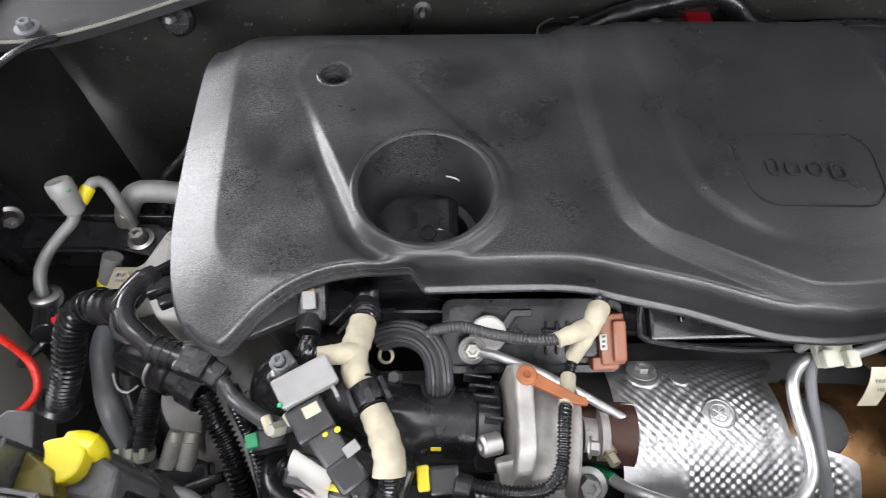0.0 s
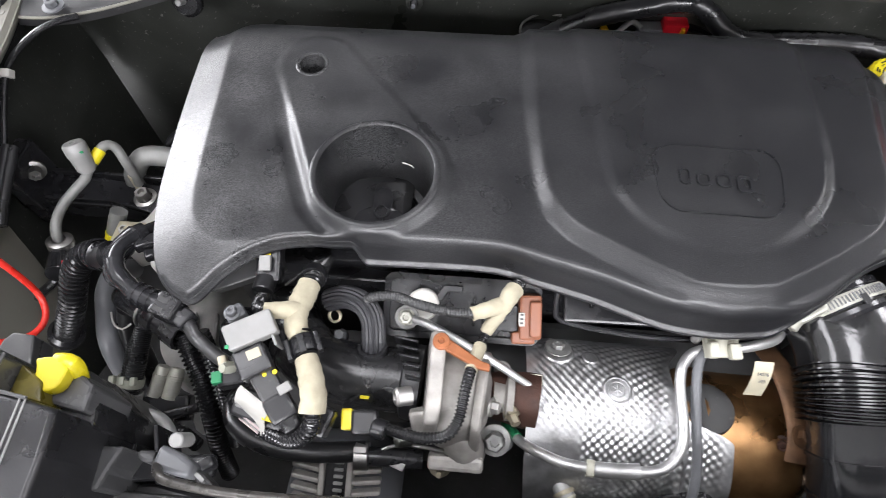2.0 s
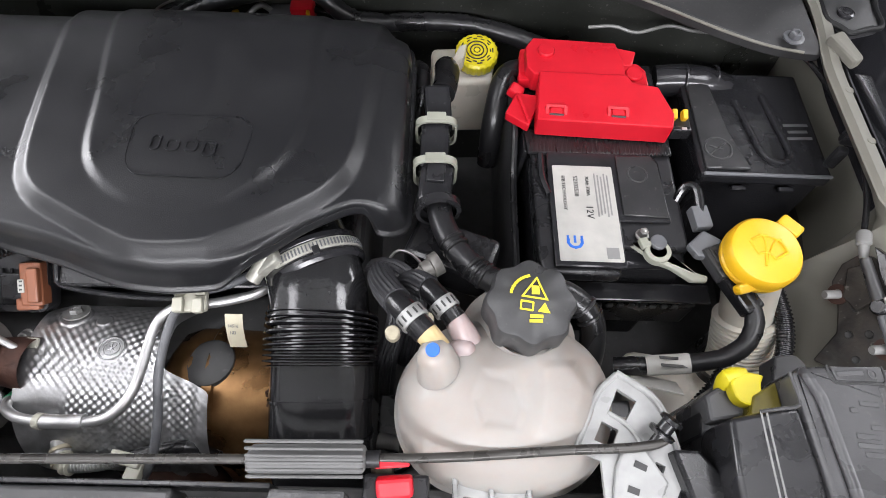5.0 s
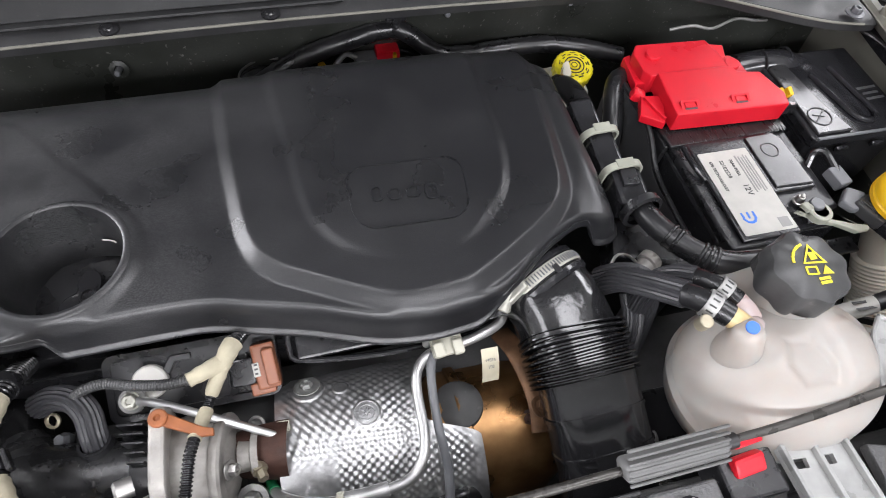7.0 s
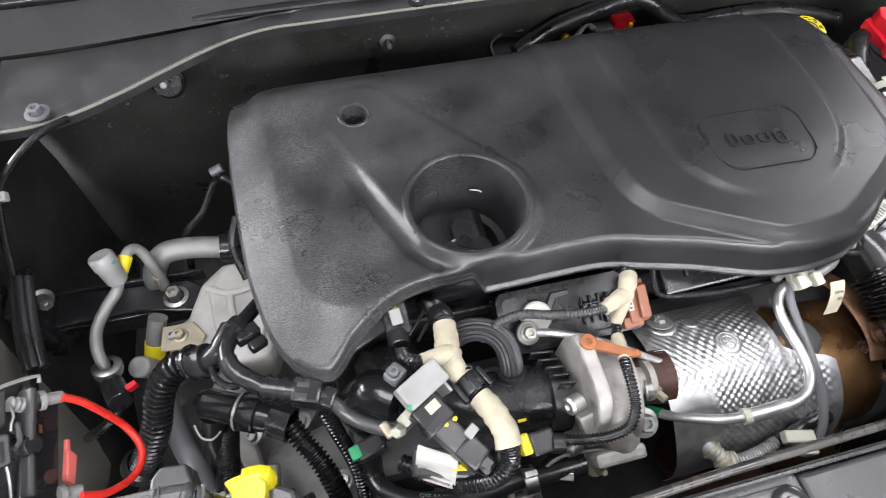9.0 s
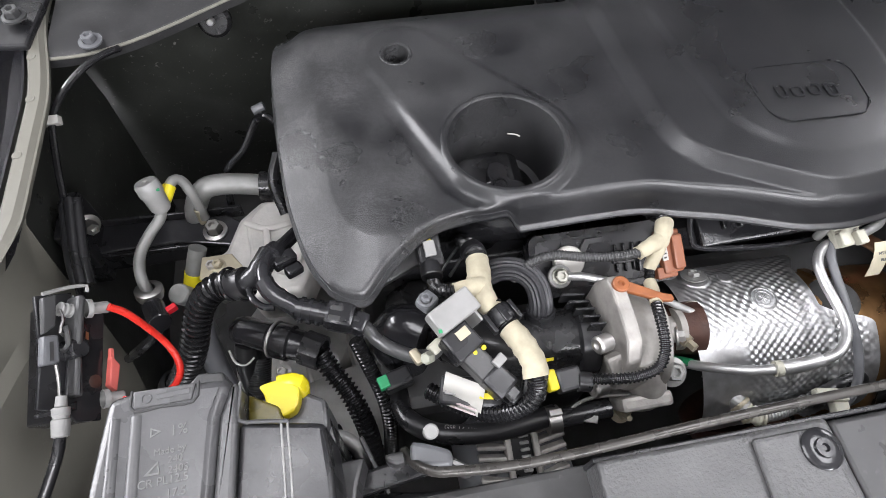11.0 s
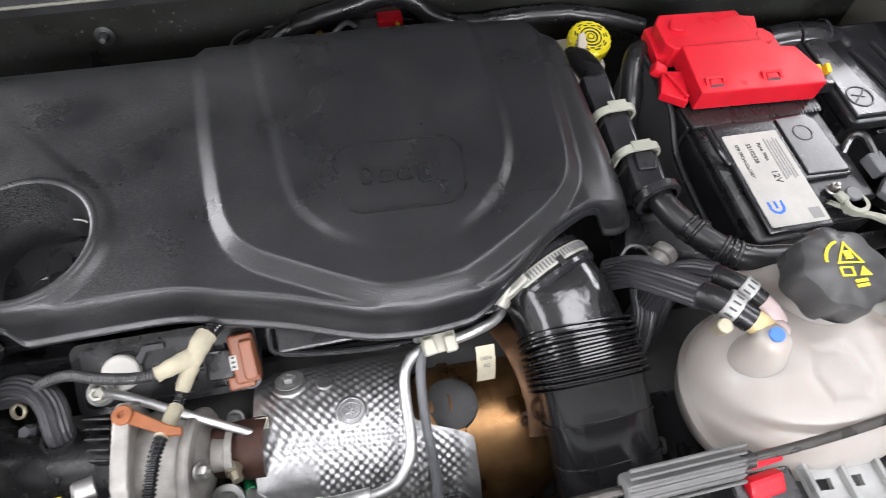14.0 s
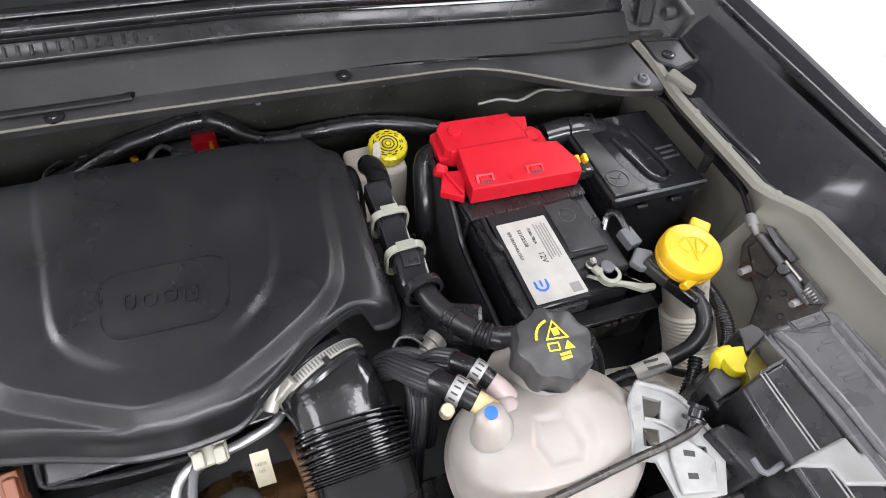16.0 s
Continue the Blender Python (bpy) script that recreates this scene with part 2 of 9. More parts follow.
def dust_and_sheen(m, x0, x1, amount):
    """Fine patchy pale dust plus painted-in sheen, thickening towards one end of the thing."""
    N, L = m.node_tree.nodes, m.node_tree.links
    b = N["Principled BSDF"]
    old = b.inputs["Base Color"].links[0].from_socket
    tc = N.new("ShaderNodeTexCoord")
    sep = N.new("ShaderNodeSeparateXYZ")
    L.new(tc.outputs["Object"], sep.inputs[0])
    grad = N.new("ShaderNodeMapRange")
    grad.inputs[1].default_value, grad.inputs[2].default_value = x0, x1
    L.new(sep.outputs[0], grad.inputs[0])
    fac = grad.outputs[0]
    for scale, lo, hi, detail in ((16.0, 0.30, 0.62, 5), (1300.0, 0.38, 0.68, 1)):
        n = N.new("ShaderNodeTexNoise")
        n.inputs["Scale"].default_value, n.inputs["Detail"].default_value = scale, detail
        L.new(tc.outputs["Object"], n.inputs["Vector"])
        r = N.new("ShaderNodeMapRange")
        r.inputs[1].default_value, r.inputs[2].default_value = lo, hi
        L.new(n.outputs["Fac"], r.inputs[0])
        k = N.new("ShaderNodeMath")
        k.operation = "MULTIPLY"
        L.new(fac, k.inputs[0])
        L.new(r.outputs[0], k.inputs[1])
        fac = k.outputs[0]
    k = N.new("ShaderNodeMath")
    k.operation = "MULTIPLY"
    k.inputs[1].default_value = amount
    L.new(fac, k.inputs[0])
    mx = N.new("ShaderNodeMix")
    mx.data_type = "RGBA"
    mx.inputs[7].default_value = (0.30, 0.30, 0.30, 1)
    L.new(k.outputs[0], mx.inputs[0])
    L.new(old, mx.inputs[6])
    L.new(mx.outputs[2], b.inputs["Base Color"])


# left end paled for its sheen, then the flank for light it catches
dust_and_sheen(M_COVER, 0.17, -0.30, 0.31)
dust_and_sheen(M_COVER, -0.27, -0.345, 0.16)

# ---- building helpers ----
BASE = {}


def thing(name, loc, label, category, group="", kind="", at=(0, 0, 0)):
    """An Empty that carries parts; at: how far the finished thing is set from where its parts are drawn."""
    e = new(name)
    e.empty_display_size = 0.02
    e.location = Vector(loc) + Vector(at)
    BASE[e] = Vector(loc)
    return tagged(e, label, category, group, kind)


def finish(name, bm, m, origin, angle=35):
    bmesh.ops.recalc_face_normals(bm, faces=bm.faces)
    me = bpy.data.meshes.new(name)
    bm.to_mesh(me)
    bm.free()
    me.transform(Matrix.Translation(-origin))
    me.materials.append(m)
    me.shade_smooth()
    me.set_sharp_from_angle(angle=radians(angle))
    idx = np.zeros(len(me.polygons), dtype=np.int32)
    me.polygons.foreach_get("material_index", idx)
    if idx.any():
        # broad faces of boxes and plates stay truly flat
        me.polygons.foreach_set("use_smooth", idx == 0)
        me.polygons.foreach_set("material_index", np.zeros(len(idx), dtype=np.int32))
    return me


def part(name, bm, m, parent, label="", angle=35):
    """One mesh, given in world places, under a thing or a part."""
    o = BASE[parent]
    ob = new(name, finish(name, bm, m, o, angle))
    ob.parent = parent
    BASE[ob] = o
    return tagged(ob, label) if label else ob


def solo(name, bm, m, label, category, group="", kind="", angle=35):
    """A thing that is one mesh."""
    lo = Vector([min(v.co[k] for v in bm.verts) for k in range(3)])
    hi = Vector([max(v.co[k] for v in bm.verts) for k in range(3)])
    o = Vector(((lo.x + hi.x) / 2, (lo.y + hi.y) / 2, lo.z))
    ob = new(name, finish(name, bm, m, o, angle))
    ob.location = o
    BASE[ob] = o
    return tagged(ob, label, category, group, kind)


def B():
    return bmesh.new()


def box(bm, c, s, rx=0, ry=0, rz=0, bev=0.002, seg=2):
    t = bmesh.ops.create_cube(bm, size=1.0)
    vs = t["verts"]
    bmesh.ops.transform(bm, matrix=pose(*c, rx, ry, rz) @ Matrix.Diagonal((*s, 1)), verts=vs)
    for f in {f for v in vs for f in v.link_faces}:
        f.material_index = 1
    if bev:
        es = list({e for v in vs for e in v.link_edges})
        r = bmesh.ops.bevel(bm, geom=es, offset=min(bev, min(s) * 0.45), segments=seg, profile=0.5, affect="EDGES")
        for f in r["faces"]:
            f.material_index = 0
    return bm


def frame_of(axis):
    a = Vector(axis).normalized()
    return a.to_track_quat("Z", "Y").to_matrix()


def lathe(bm, p, axis, profile, n=24, scale=(1, 1), wave=0, lobes=0):
    """Rings of (distance along the axis, radius); wave and lobes flute the outline."""
    p, r = Vector(p), frame_of(axis)
    rings = []
    for d, rad in profile:
        if rad <= 1e-6:
            rings.append([bm.verts.new(p + r @ Vector((0, 0, d)))])
            continue
        ring = []
        for k in range(n):
            a = 2 * math.pi * k / n
            q = rad * (1 + wave * math.cos(lobes * a))
            ring.append(bm.verts.new(p + r @ Vector((q * math.cos(a) * scale[0], q * math.sin(a) * scale[1], d))))
        rings.append(ring)
    for a, b in zip(rings, rings[1:]):
        for k in range(n):
            j = (k + 1) % n
            if len(a) == 1 and len(b) == 1:
                continue
            if len(a) == 1:
                bm.faces.new((a[0], b[j], b[k]))
            elif len(b) == 1:
                bm.faces.new((a[k], a[j], b[0]))
            else:
                bm.faces.new((a[k], a[j], b[j], b[k]))
    return bm


def cyl(bm, p0, p1, r, n=20, bev=0.001):
    p0, p1 = Vector(p0), Vector(p1)
    d = (p1 - p0).length
    e = min(bev, r * 0.4, d * 0.4)
    return lathe(bm, p0, p1 - p0, [(0, 0), (0, r - e), (e, r), (d - e, r), (d, r - e), (d, 0)], n)


def curve_pts(pts, step=0.004):
    """A smooth line through the given places, evenly stepped."""
    P = [Vector(p) for p in pts]
    P = [2 * P[0] - P[1]] + P + [2 * P[-1] - P[-2]]
    dense = []
    for a, b, c, d in zip(P, P[1:], P[2:], P[3:]):
        for k in range(24):
            t = k / 24
            dense.append(0.5 * (2 * b + (c - a) * t + (2 * a - 5 * b + 4 * c - d) * t * t + (3 * b - a - 3 * c + d) * t ** 3))
    dense.append(P[-2])
    out, left = [dense[0]], step
    for a, b in zip(dense, dense[1:]):
        seg = (b - a).length
        while seg > 1e-9 and left <= seg:
            out.append(a.lerp(b, left / seg))
            left += step
        left -= seg
    out.append(dense[-1])
    return out


def tube(bm, pts, r, n=14, corr=0.0, pitch=0.0045, r1=None, flat=1.0, cap=True, step=None, lump=0.0, flute=0.0, sq=1.0):
    """A hose along a smooth line; corr: depth of its rings; r1: radius at the far end."""
    C = curve_pts(pts, step or (pitch / 4 if corr else 0.005))
    T = [(C[min(i + 1, len(C) - 1)] - C[max(i - 1, 0)]).normalized() for i in range(len(C))]
    u = T[0].orthogonal().normalized() if abs(T[0].z) > 0.9 else T[0].cross(Vector((0, 0, 1))).normalized()
    rings, run = [], 0.0
    for i, (c, t) in enumerate(zip(C, T)):
        u = (u - t * u.dot(t)).normalized()
        w = t.cross(u)
        f = i / max(1, len(C) - 1)
        q = r + ((r1 or r) - r) * f
        if corr:
            q += corr * (0.5 if (i % 4) in (1, 2) else -0.5)
        ring = []
        for k in range(n):
            a = 2 * math.pi * k / n
            ca, sa = math.cos(a), math.sin(a)
            ca, sa = math.copysign(abs(ca) ** sq, ca), math.copysign(abs(sa) ** sq, sa)
            g = q + flute * (1 if k % 2 else -1)
            if lump:
                g *= 1 + lump * noise.noise((c + (u * ca + w * sa) * q) * 90) + 0.4 * lump * math.sin(run * 700)
            ring.append(bm.verts.new(c + (u * ca + w * sa * flat) * g))
        run += 0.005
        rings.append(ring)
    for a, b in zip(rings, rings[1:]):
        for k in range(n):
            bm.faces.new((a[k], a[(k + 1) % n], b[(k + 1) % n], b[k]))
    if cap:
        bm.faces.new(rings[0])
        bm.faces.new(rings[-1][::-1])
    return bm


def prism(bm, poly, z0, z1, m=None, bev=0.0015, seg=2):
    """An outline in x, y drawn up from z0 to z1, then set by the pose m."""
    lo = [bm.verts.new((x, y, z0)) for x, y in poly]
    hi = [bm.verts.new((x, y, z1)) for x, y in poly]
    fs = [bm.faces.new(lo[::-1]), bm.faces.new(hi)]
    n = len(poly)
    for k in range(n):
        fs.append(bm.faces.new((lo[k], lo[(k + 1) % n], hi[(k + 1) % n], hi[k])))
    bmesh.ops.recalc_face_normals(bm, faces=fs)
    for f in fs[:2] if n > 13 else fs:
        f.material_index = 1
    vs = lo + hi
    if bev:
        es = [e for e in {e for f in fs for e in f.edges}]
        r = bmesh.ops.bevel(bm, geom=es, offset=bev, segments=seg, profile=0.5, affect="EDGES")
        for f in r["faces"]:
            f.material_index = 0
        vs = list({v for f in r["faces"] for v in f.verts} | {v for v in vs if v.is_valid})
    if m is not None:
        bmesh.ops.transform(bm, matrix=m, verts=vs)
    return bm


def rounded(w, h, r, n=5):
    out = []
    for cx, cy, a0 in ((w / 2 - r, h / 2 - r, 0), (-w / 2 + r, h / 2 - r, 90), (-w / 2 + r, -h / 2 + r, 180), (w / 2 - r, -h / 2 + r, 270)):
        for k in range(n + 1):
            a = radians(a0 + 90 * k / n)
            out.append((cx + r * math.cos(a), cy + r * math.sin(a)))
    return out


def ring_of(bm, outer, inner, z0, z1, m=None):
    """A flat frame between two outlines of equal count."""
    n = len(outer)
    V = [[bm.verts.new((x, y, z)) for x, y in o] for z in (z0, z1) for o in (outer, inner)]
    for k in range(n):
        j = (k + 1) % n
        bm.faces.new((V[2][k], V[2][j], V[3][j], V[3][k]))
        bm.faces.new((V[0][j], V[0][k], V[1][k], V[1][j]))
        bm.faces.new((V[0][k], V[0][j], V[2][j], V[2][k]))
        bm.faces.new((V[1][j], V[1][k], V[3][k], V[3][j]))
    if m is not None:
        bmesh.ops.transform(bm, matrix=m, verts=[v for s in V for v in s])
    return bm


def bolt(bm, p, axis, r=0.007, washer=1.6, h=0.006, stud=0.0):
    lathe(bm, p, axis, [(0, 0), (0, r * washer), (h * 0.25, r * washer), (h * 0.35, r * 1.05)], 24)
    lathe(bm, Vector(p) + frame_of(axis) @ Vector((0, 0, h * 0.3)), axis, [(0, r), (h * 0.85, r), (h, r * 0.85), (h, r * 0.5), (h * 0.6, r * 0.42), (h * 0.6, 0)], 6)
    if stud:
        cyl(bm, Vector(p) + frame_of(axis) @ Vector((0, 0, h * 0.5)), Vector(p) + frame_of(axis) @ Vector((0, 0, h + stud)), r * 0.5, 12)
    return bm


def clamp_band(bm, p, axis, r, width=0.009, scale=(1, 1)):
    w = width / 2
    return lathe(bm, p, axis, [(-w, r - 0.0005), (-w, r + 0.0014), (-w * 0.7, r + 0.0018), (w * 0.7, r + 0.0018), (w, r + 0.0014), (w, r - 0.0005)], 40, scale)


def letters(text, size, m, material, parent, name="printed_text", depth=0.0003, align="LEFT"):
    cu = bpy.data.curves.new("text", "FONT")
    cu.body, cu.size, cu.extrude, cu.align_x = text, size, depth, align
    tmp = bpy.data.objects.new("text", cu)
    scene.collection.objects.link(tmp)
    me = bpy.data.meshes.new_from_object(tmp.evaluated_get(bpy.context.evaluated_depsgraph_get()))
    bpy.data.objects.remove(tmp)
    bpy.data.curves.remove(cu)
    o = BASE[parent]
    me.transform(Matrix.Translation(-o) @ m)
    me.materials.clear()
    me.materials.append(material)
    ob = new(name, me)
    ob.parent = parent
    BASE[ob] = o
    return ob


def smooth(a, b, x):
    t = min(1.0, max(0.0, (x - a) / (b - a)))
    return t * t * (3 - 2 * t)


def along(table, x):
    """Smooth reading of a short table of (x, y)."""
    if x <= table[0][0]:
        return table[0][1]
    for (a, p), (b, q) in zip(table, table[1:]):
        if x <= b:
            t = (x - a) / (b - a)
            return p + (q - p) * (t * t * (3 - 2 * t) * 0.5 + t * 0.5)
    return table[-1][1]

# ---- large structure: workshop, car body round the bay ----
ground = solo("ground", box(B(), (0, 0, -0.1), (12, 12, 0.2), bev=0), M_FLOOR, "pale glossy epoxy workshop floor under the car", "floor", kind="structure")
# west wall is split round a made-up gap for the added side light
for nm, c, s in (("wall_north", (0, 6.1, 1.6), (12, 0.2, 3.4)), ("wall_south", (0, -6.1, 1.6), (12, 0.2, 3.4)), ("wall_east", (6.1, 0, 1.6), (0.2, 12.4, 3.4)), ("wall_west", (-6.1, -2.75, 1.6), (0.2, 6.9, 3.4)), ("wall_west", (-6.1, 5.75, 1.6), (0.2, 0.9, 3.4)), ("wall_west", (-6.1, 3.0, 0.12), (0.2, 4.6, 0.44))):
    solo(nm, box(B(), c, s, bev=0), M_WALL, "plain white painted workshop wall", "wall", kind="structure")
solo("ceiling", box(B(), (0, 0, 3.4), (12.4, 12.4, 0.2), bev=0), M_WALL, "plain white workshop ceiling", "ceiling", kind="structure")


def strip(bm, lines):
    """A skin over lines of equally many places, thickened afterwards."""
    V = [[bm.verts.new(p) for p in l] for l in lines]
    for a, b in zip(V, V[1:]):
        for k in range(len(a) - 1):
            bm.faces.new((a[k], a[k + 1], b[k + 1], b[k]))
    return bm


def thick(bm, t):
    bmesh.ops.recalc_face_normals(bm, faces=bm.faces)
    bmesh.ops.solidify(bm, geom=list(bm.faces), thickness=t)
    return bm


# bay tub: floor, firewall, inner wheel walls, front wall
# added dark sheet, so the ground does not show through gaps
solo("bay_floor", box(B(), (0, 0.3, 0.5), (1.7, 1.0, 0.02), bev=0), M_DARKIN, "added dark sheet closing the bay below the engine", "undertray", kind="structure")
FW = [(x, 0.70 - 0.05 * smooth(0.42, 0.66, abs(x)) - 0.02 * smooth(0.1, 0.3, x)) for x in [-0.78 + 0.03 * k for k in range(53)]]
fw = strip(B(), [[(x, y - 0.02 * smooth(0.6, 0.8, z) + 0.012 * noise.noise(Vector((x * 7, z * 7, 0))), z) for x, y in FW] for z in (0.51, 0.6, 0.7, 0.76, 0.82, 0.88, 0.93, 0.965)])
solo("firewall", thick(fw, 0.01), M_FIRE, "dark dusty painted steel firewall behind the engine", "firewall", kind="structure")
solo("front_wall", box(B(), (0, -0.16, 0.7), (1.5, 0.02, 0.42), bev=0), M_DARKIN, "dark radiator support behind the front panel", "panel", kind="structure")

# cowl: grey panel with a curved front lip, a rising face, a rubber seal and the scuttle
XS = [-0.86 + 0.02 * k for k in range(87)]


def lip_y(x):
    return 0.603 - 0.110 * smooth(0.42, 0.70, abs(x - 0.016))


def lip_z(x):
    return 0.950 + 0.004 * math.cos(x * 5)


cowl = thing("cowl_panel", (0, 0.62, 0.95), "long grey textured plastic cowl panel below the windscreen", "cowl", kind="structure")
XC = [x for x in XS if -0.70 <= x <= 0.735]
ledge = strip(B(), [[(x, lip_y(x) + dy, lip_z(x) + dz) for x in XC] for dy, dz in ((0.001, -0.010), (0.0, 0.0), (0.004, 0.003), (0.02, 0.004))] + [[(x, 0.628 - 0.03 * smooth(0.3, 0.7, abs(x)), lip_z(x) + 0.006) for x in XC]])
part("front_ledge", thick(ledge, 0.003), M_LEDGE, cowl)
part("ledge_edge", tube(B(), [(x, lip_y(x) + 0.0005, lip_z(x) + 0.0015) for x in XC[::2]], 0.0018, 8), M_PAINT, cowl, "dull olive edge of the ledge")
low = lambda x: 0.011 * smooth(0.13, 0.42, abs(x - 0.016))
rise = lambda rows: strip(B(), [[(x, y - 0.03 * smooth(0.3, 0.7, abs(x)) * f, z - low(x) * smooth(0.965, 0.99, z)) for x in XC] for y, z, f in rows])
part("rising_face", thick(rise(((0.628, 0.957, 1), (0.640, 0.974, 1), (0.652, 0.992, 0.9), (0.656, 0.9965, 0.9), (0.660, 0.998, 0.9), (0.6625, 0.9965, 0.9), (0.664, 0.990, 0.9), (0.674, 0.988, 0.9))), 0.003), M_COWL, cowl)
part("grille_band", thick(rise(((0.6665, 0.992, 0.9), (0.667, 0.9995, 0.9), (0.668, 1.0015, 0.9), (0.684, 1.0135, 0.88), (0.687, 1.0135, 0.88), (0.688, 1.006, 0.88))), 0.002), M_LOOM, cowl, "dark slotted band under the seal")
part("stiffening_bead", tube(B(), [(-0.5, 0.622, 0.961), (-0.3, 0.624, 0.962), (0.0, 0.624, 0.963), (0.02, 0.628, 0.963)], 0.006, 10, flat=0.6), M_COWL, cowl)
seal_line = [(0.05 * k, 0.700 - 0.0265 * smooth(0.3, 0.7, abs(0.05 * k)), 1.0205 - low(0.05 * k)) for k in range(-14, 15)]
part("rubber_seal", tube(B(), seal_line, 0.0105, 16, flat=0.9), M_LOOM, cowl, "black rubber bonnet seal")
part("seal_lip", tube(B(), [(x, y + 0.021, z + 0.008) for x, y, z in seal_line], 0.009, 14, flat=0.6), M_LOOM, cowl)
scuttle = strip(B(), [[(x, y - 0.04 * smooth(0.3, 0.8, abs(x)), z) for x in XS] for y, z in ((0.70, 1.000), (0.735, 1.035), (0.78, 1.045), (0.85, 1.055), (1.0, 1.075), (1.4, 1.15))])
part("scuttle", thick(scuttle, 0.003), M_COWL, cowl)
for k in range(30):
    part("grille_slat", box(B(), (-0.36 + 0.014 * k, 0.6762, 1.0082 - low(-0.36 + 0.014 * k)), (0.004, 0.013, 0.003), 37, 0, 0, 0.0008, 1), M_RUBBER, cowl)
part("wiper_recess", lathe(B(), (-0.03, 0.80, 1.0475), (0, -0.08, 1), [(0.0, 0.0), (0.0005, 0.055), (0.004, 0.062), (0.0045, 0.066), (0.0, 0.068)], 40, (1.6, 0.62)), M_BLACK, cowl)
part("wiper_pivot", lathe(B(), (0.0, 0.80, 1.048), (0, -0.08, 1), [(0, 0.018), (0.012, 0.016), (0.014, 0.012), (0.014, 0)], 24), M_RUBBER, cowl)
part("wiper_arm", tube(B(), [(-0.09, 0.81, 1.06), (-0.03, 0.80, 1.064), (0.01, 0.798, 1.064)], 0.006, 10), M_BLACK, cowl)
for x, y in ((-0.06, 0.612), (0.285, 0.617), (-0.24, 0.613)):
    part("push_clip", lathe(B(), (x, y, lip_z(x) + 0.004), (0, 0, 1), [(0, 0.011), (0.002, 0.011), (0.003, 0.009), (0.003, 0.006), (0.0045, 0.005), (0.0045, 0)], 20), M_BLACK, cowl)
for x, y, z in ((-0.652, 0.503, 0.957), (0.686, 0.507, 0.957)):
    part("cowl_bolt", bolt(B(), (x, y, z), (0, 0, 1), 0.007, 1.7, 0.007), M_GCON, cowl, "grey screw with washer")


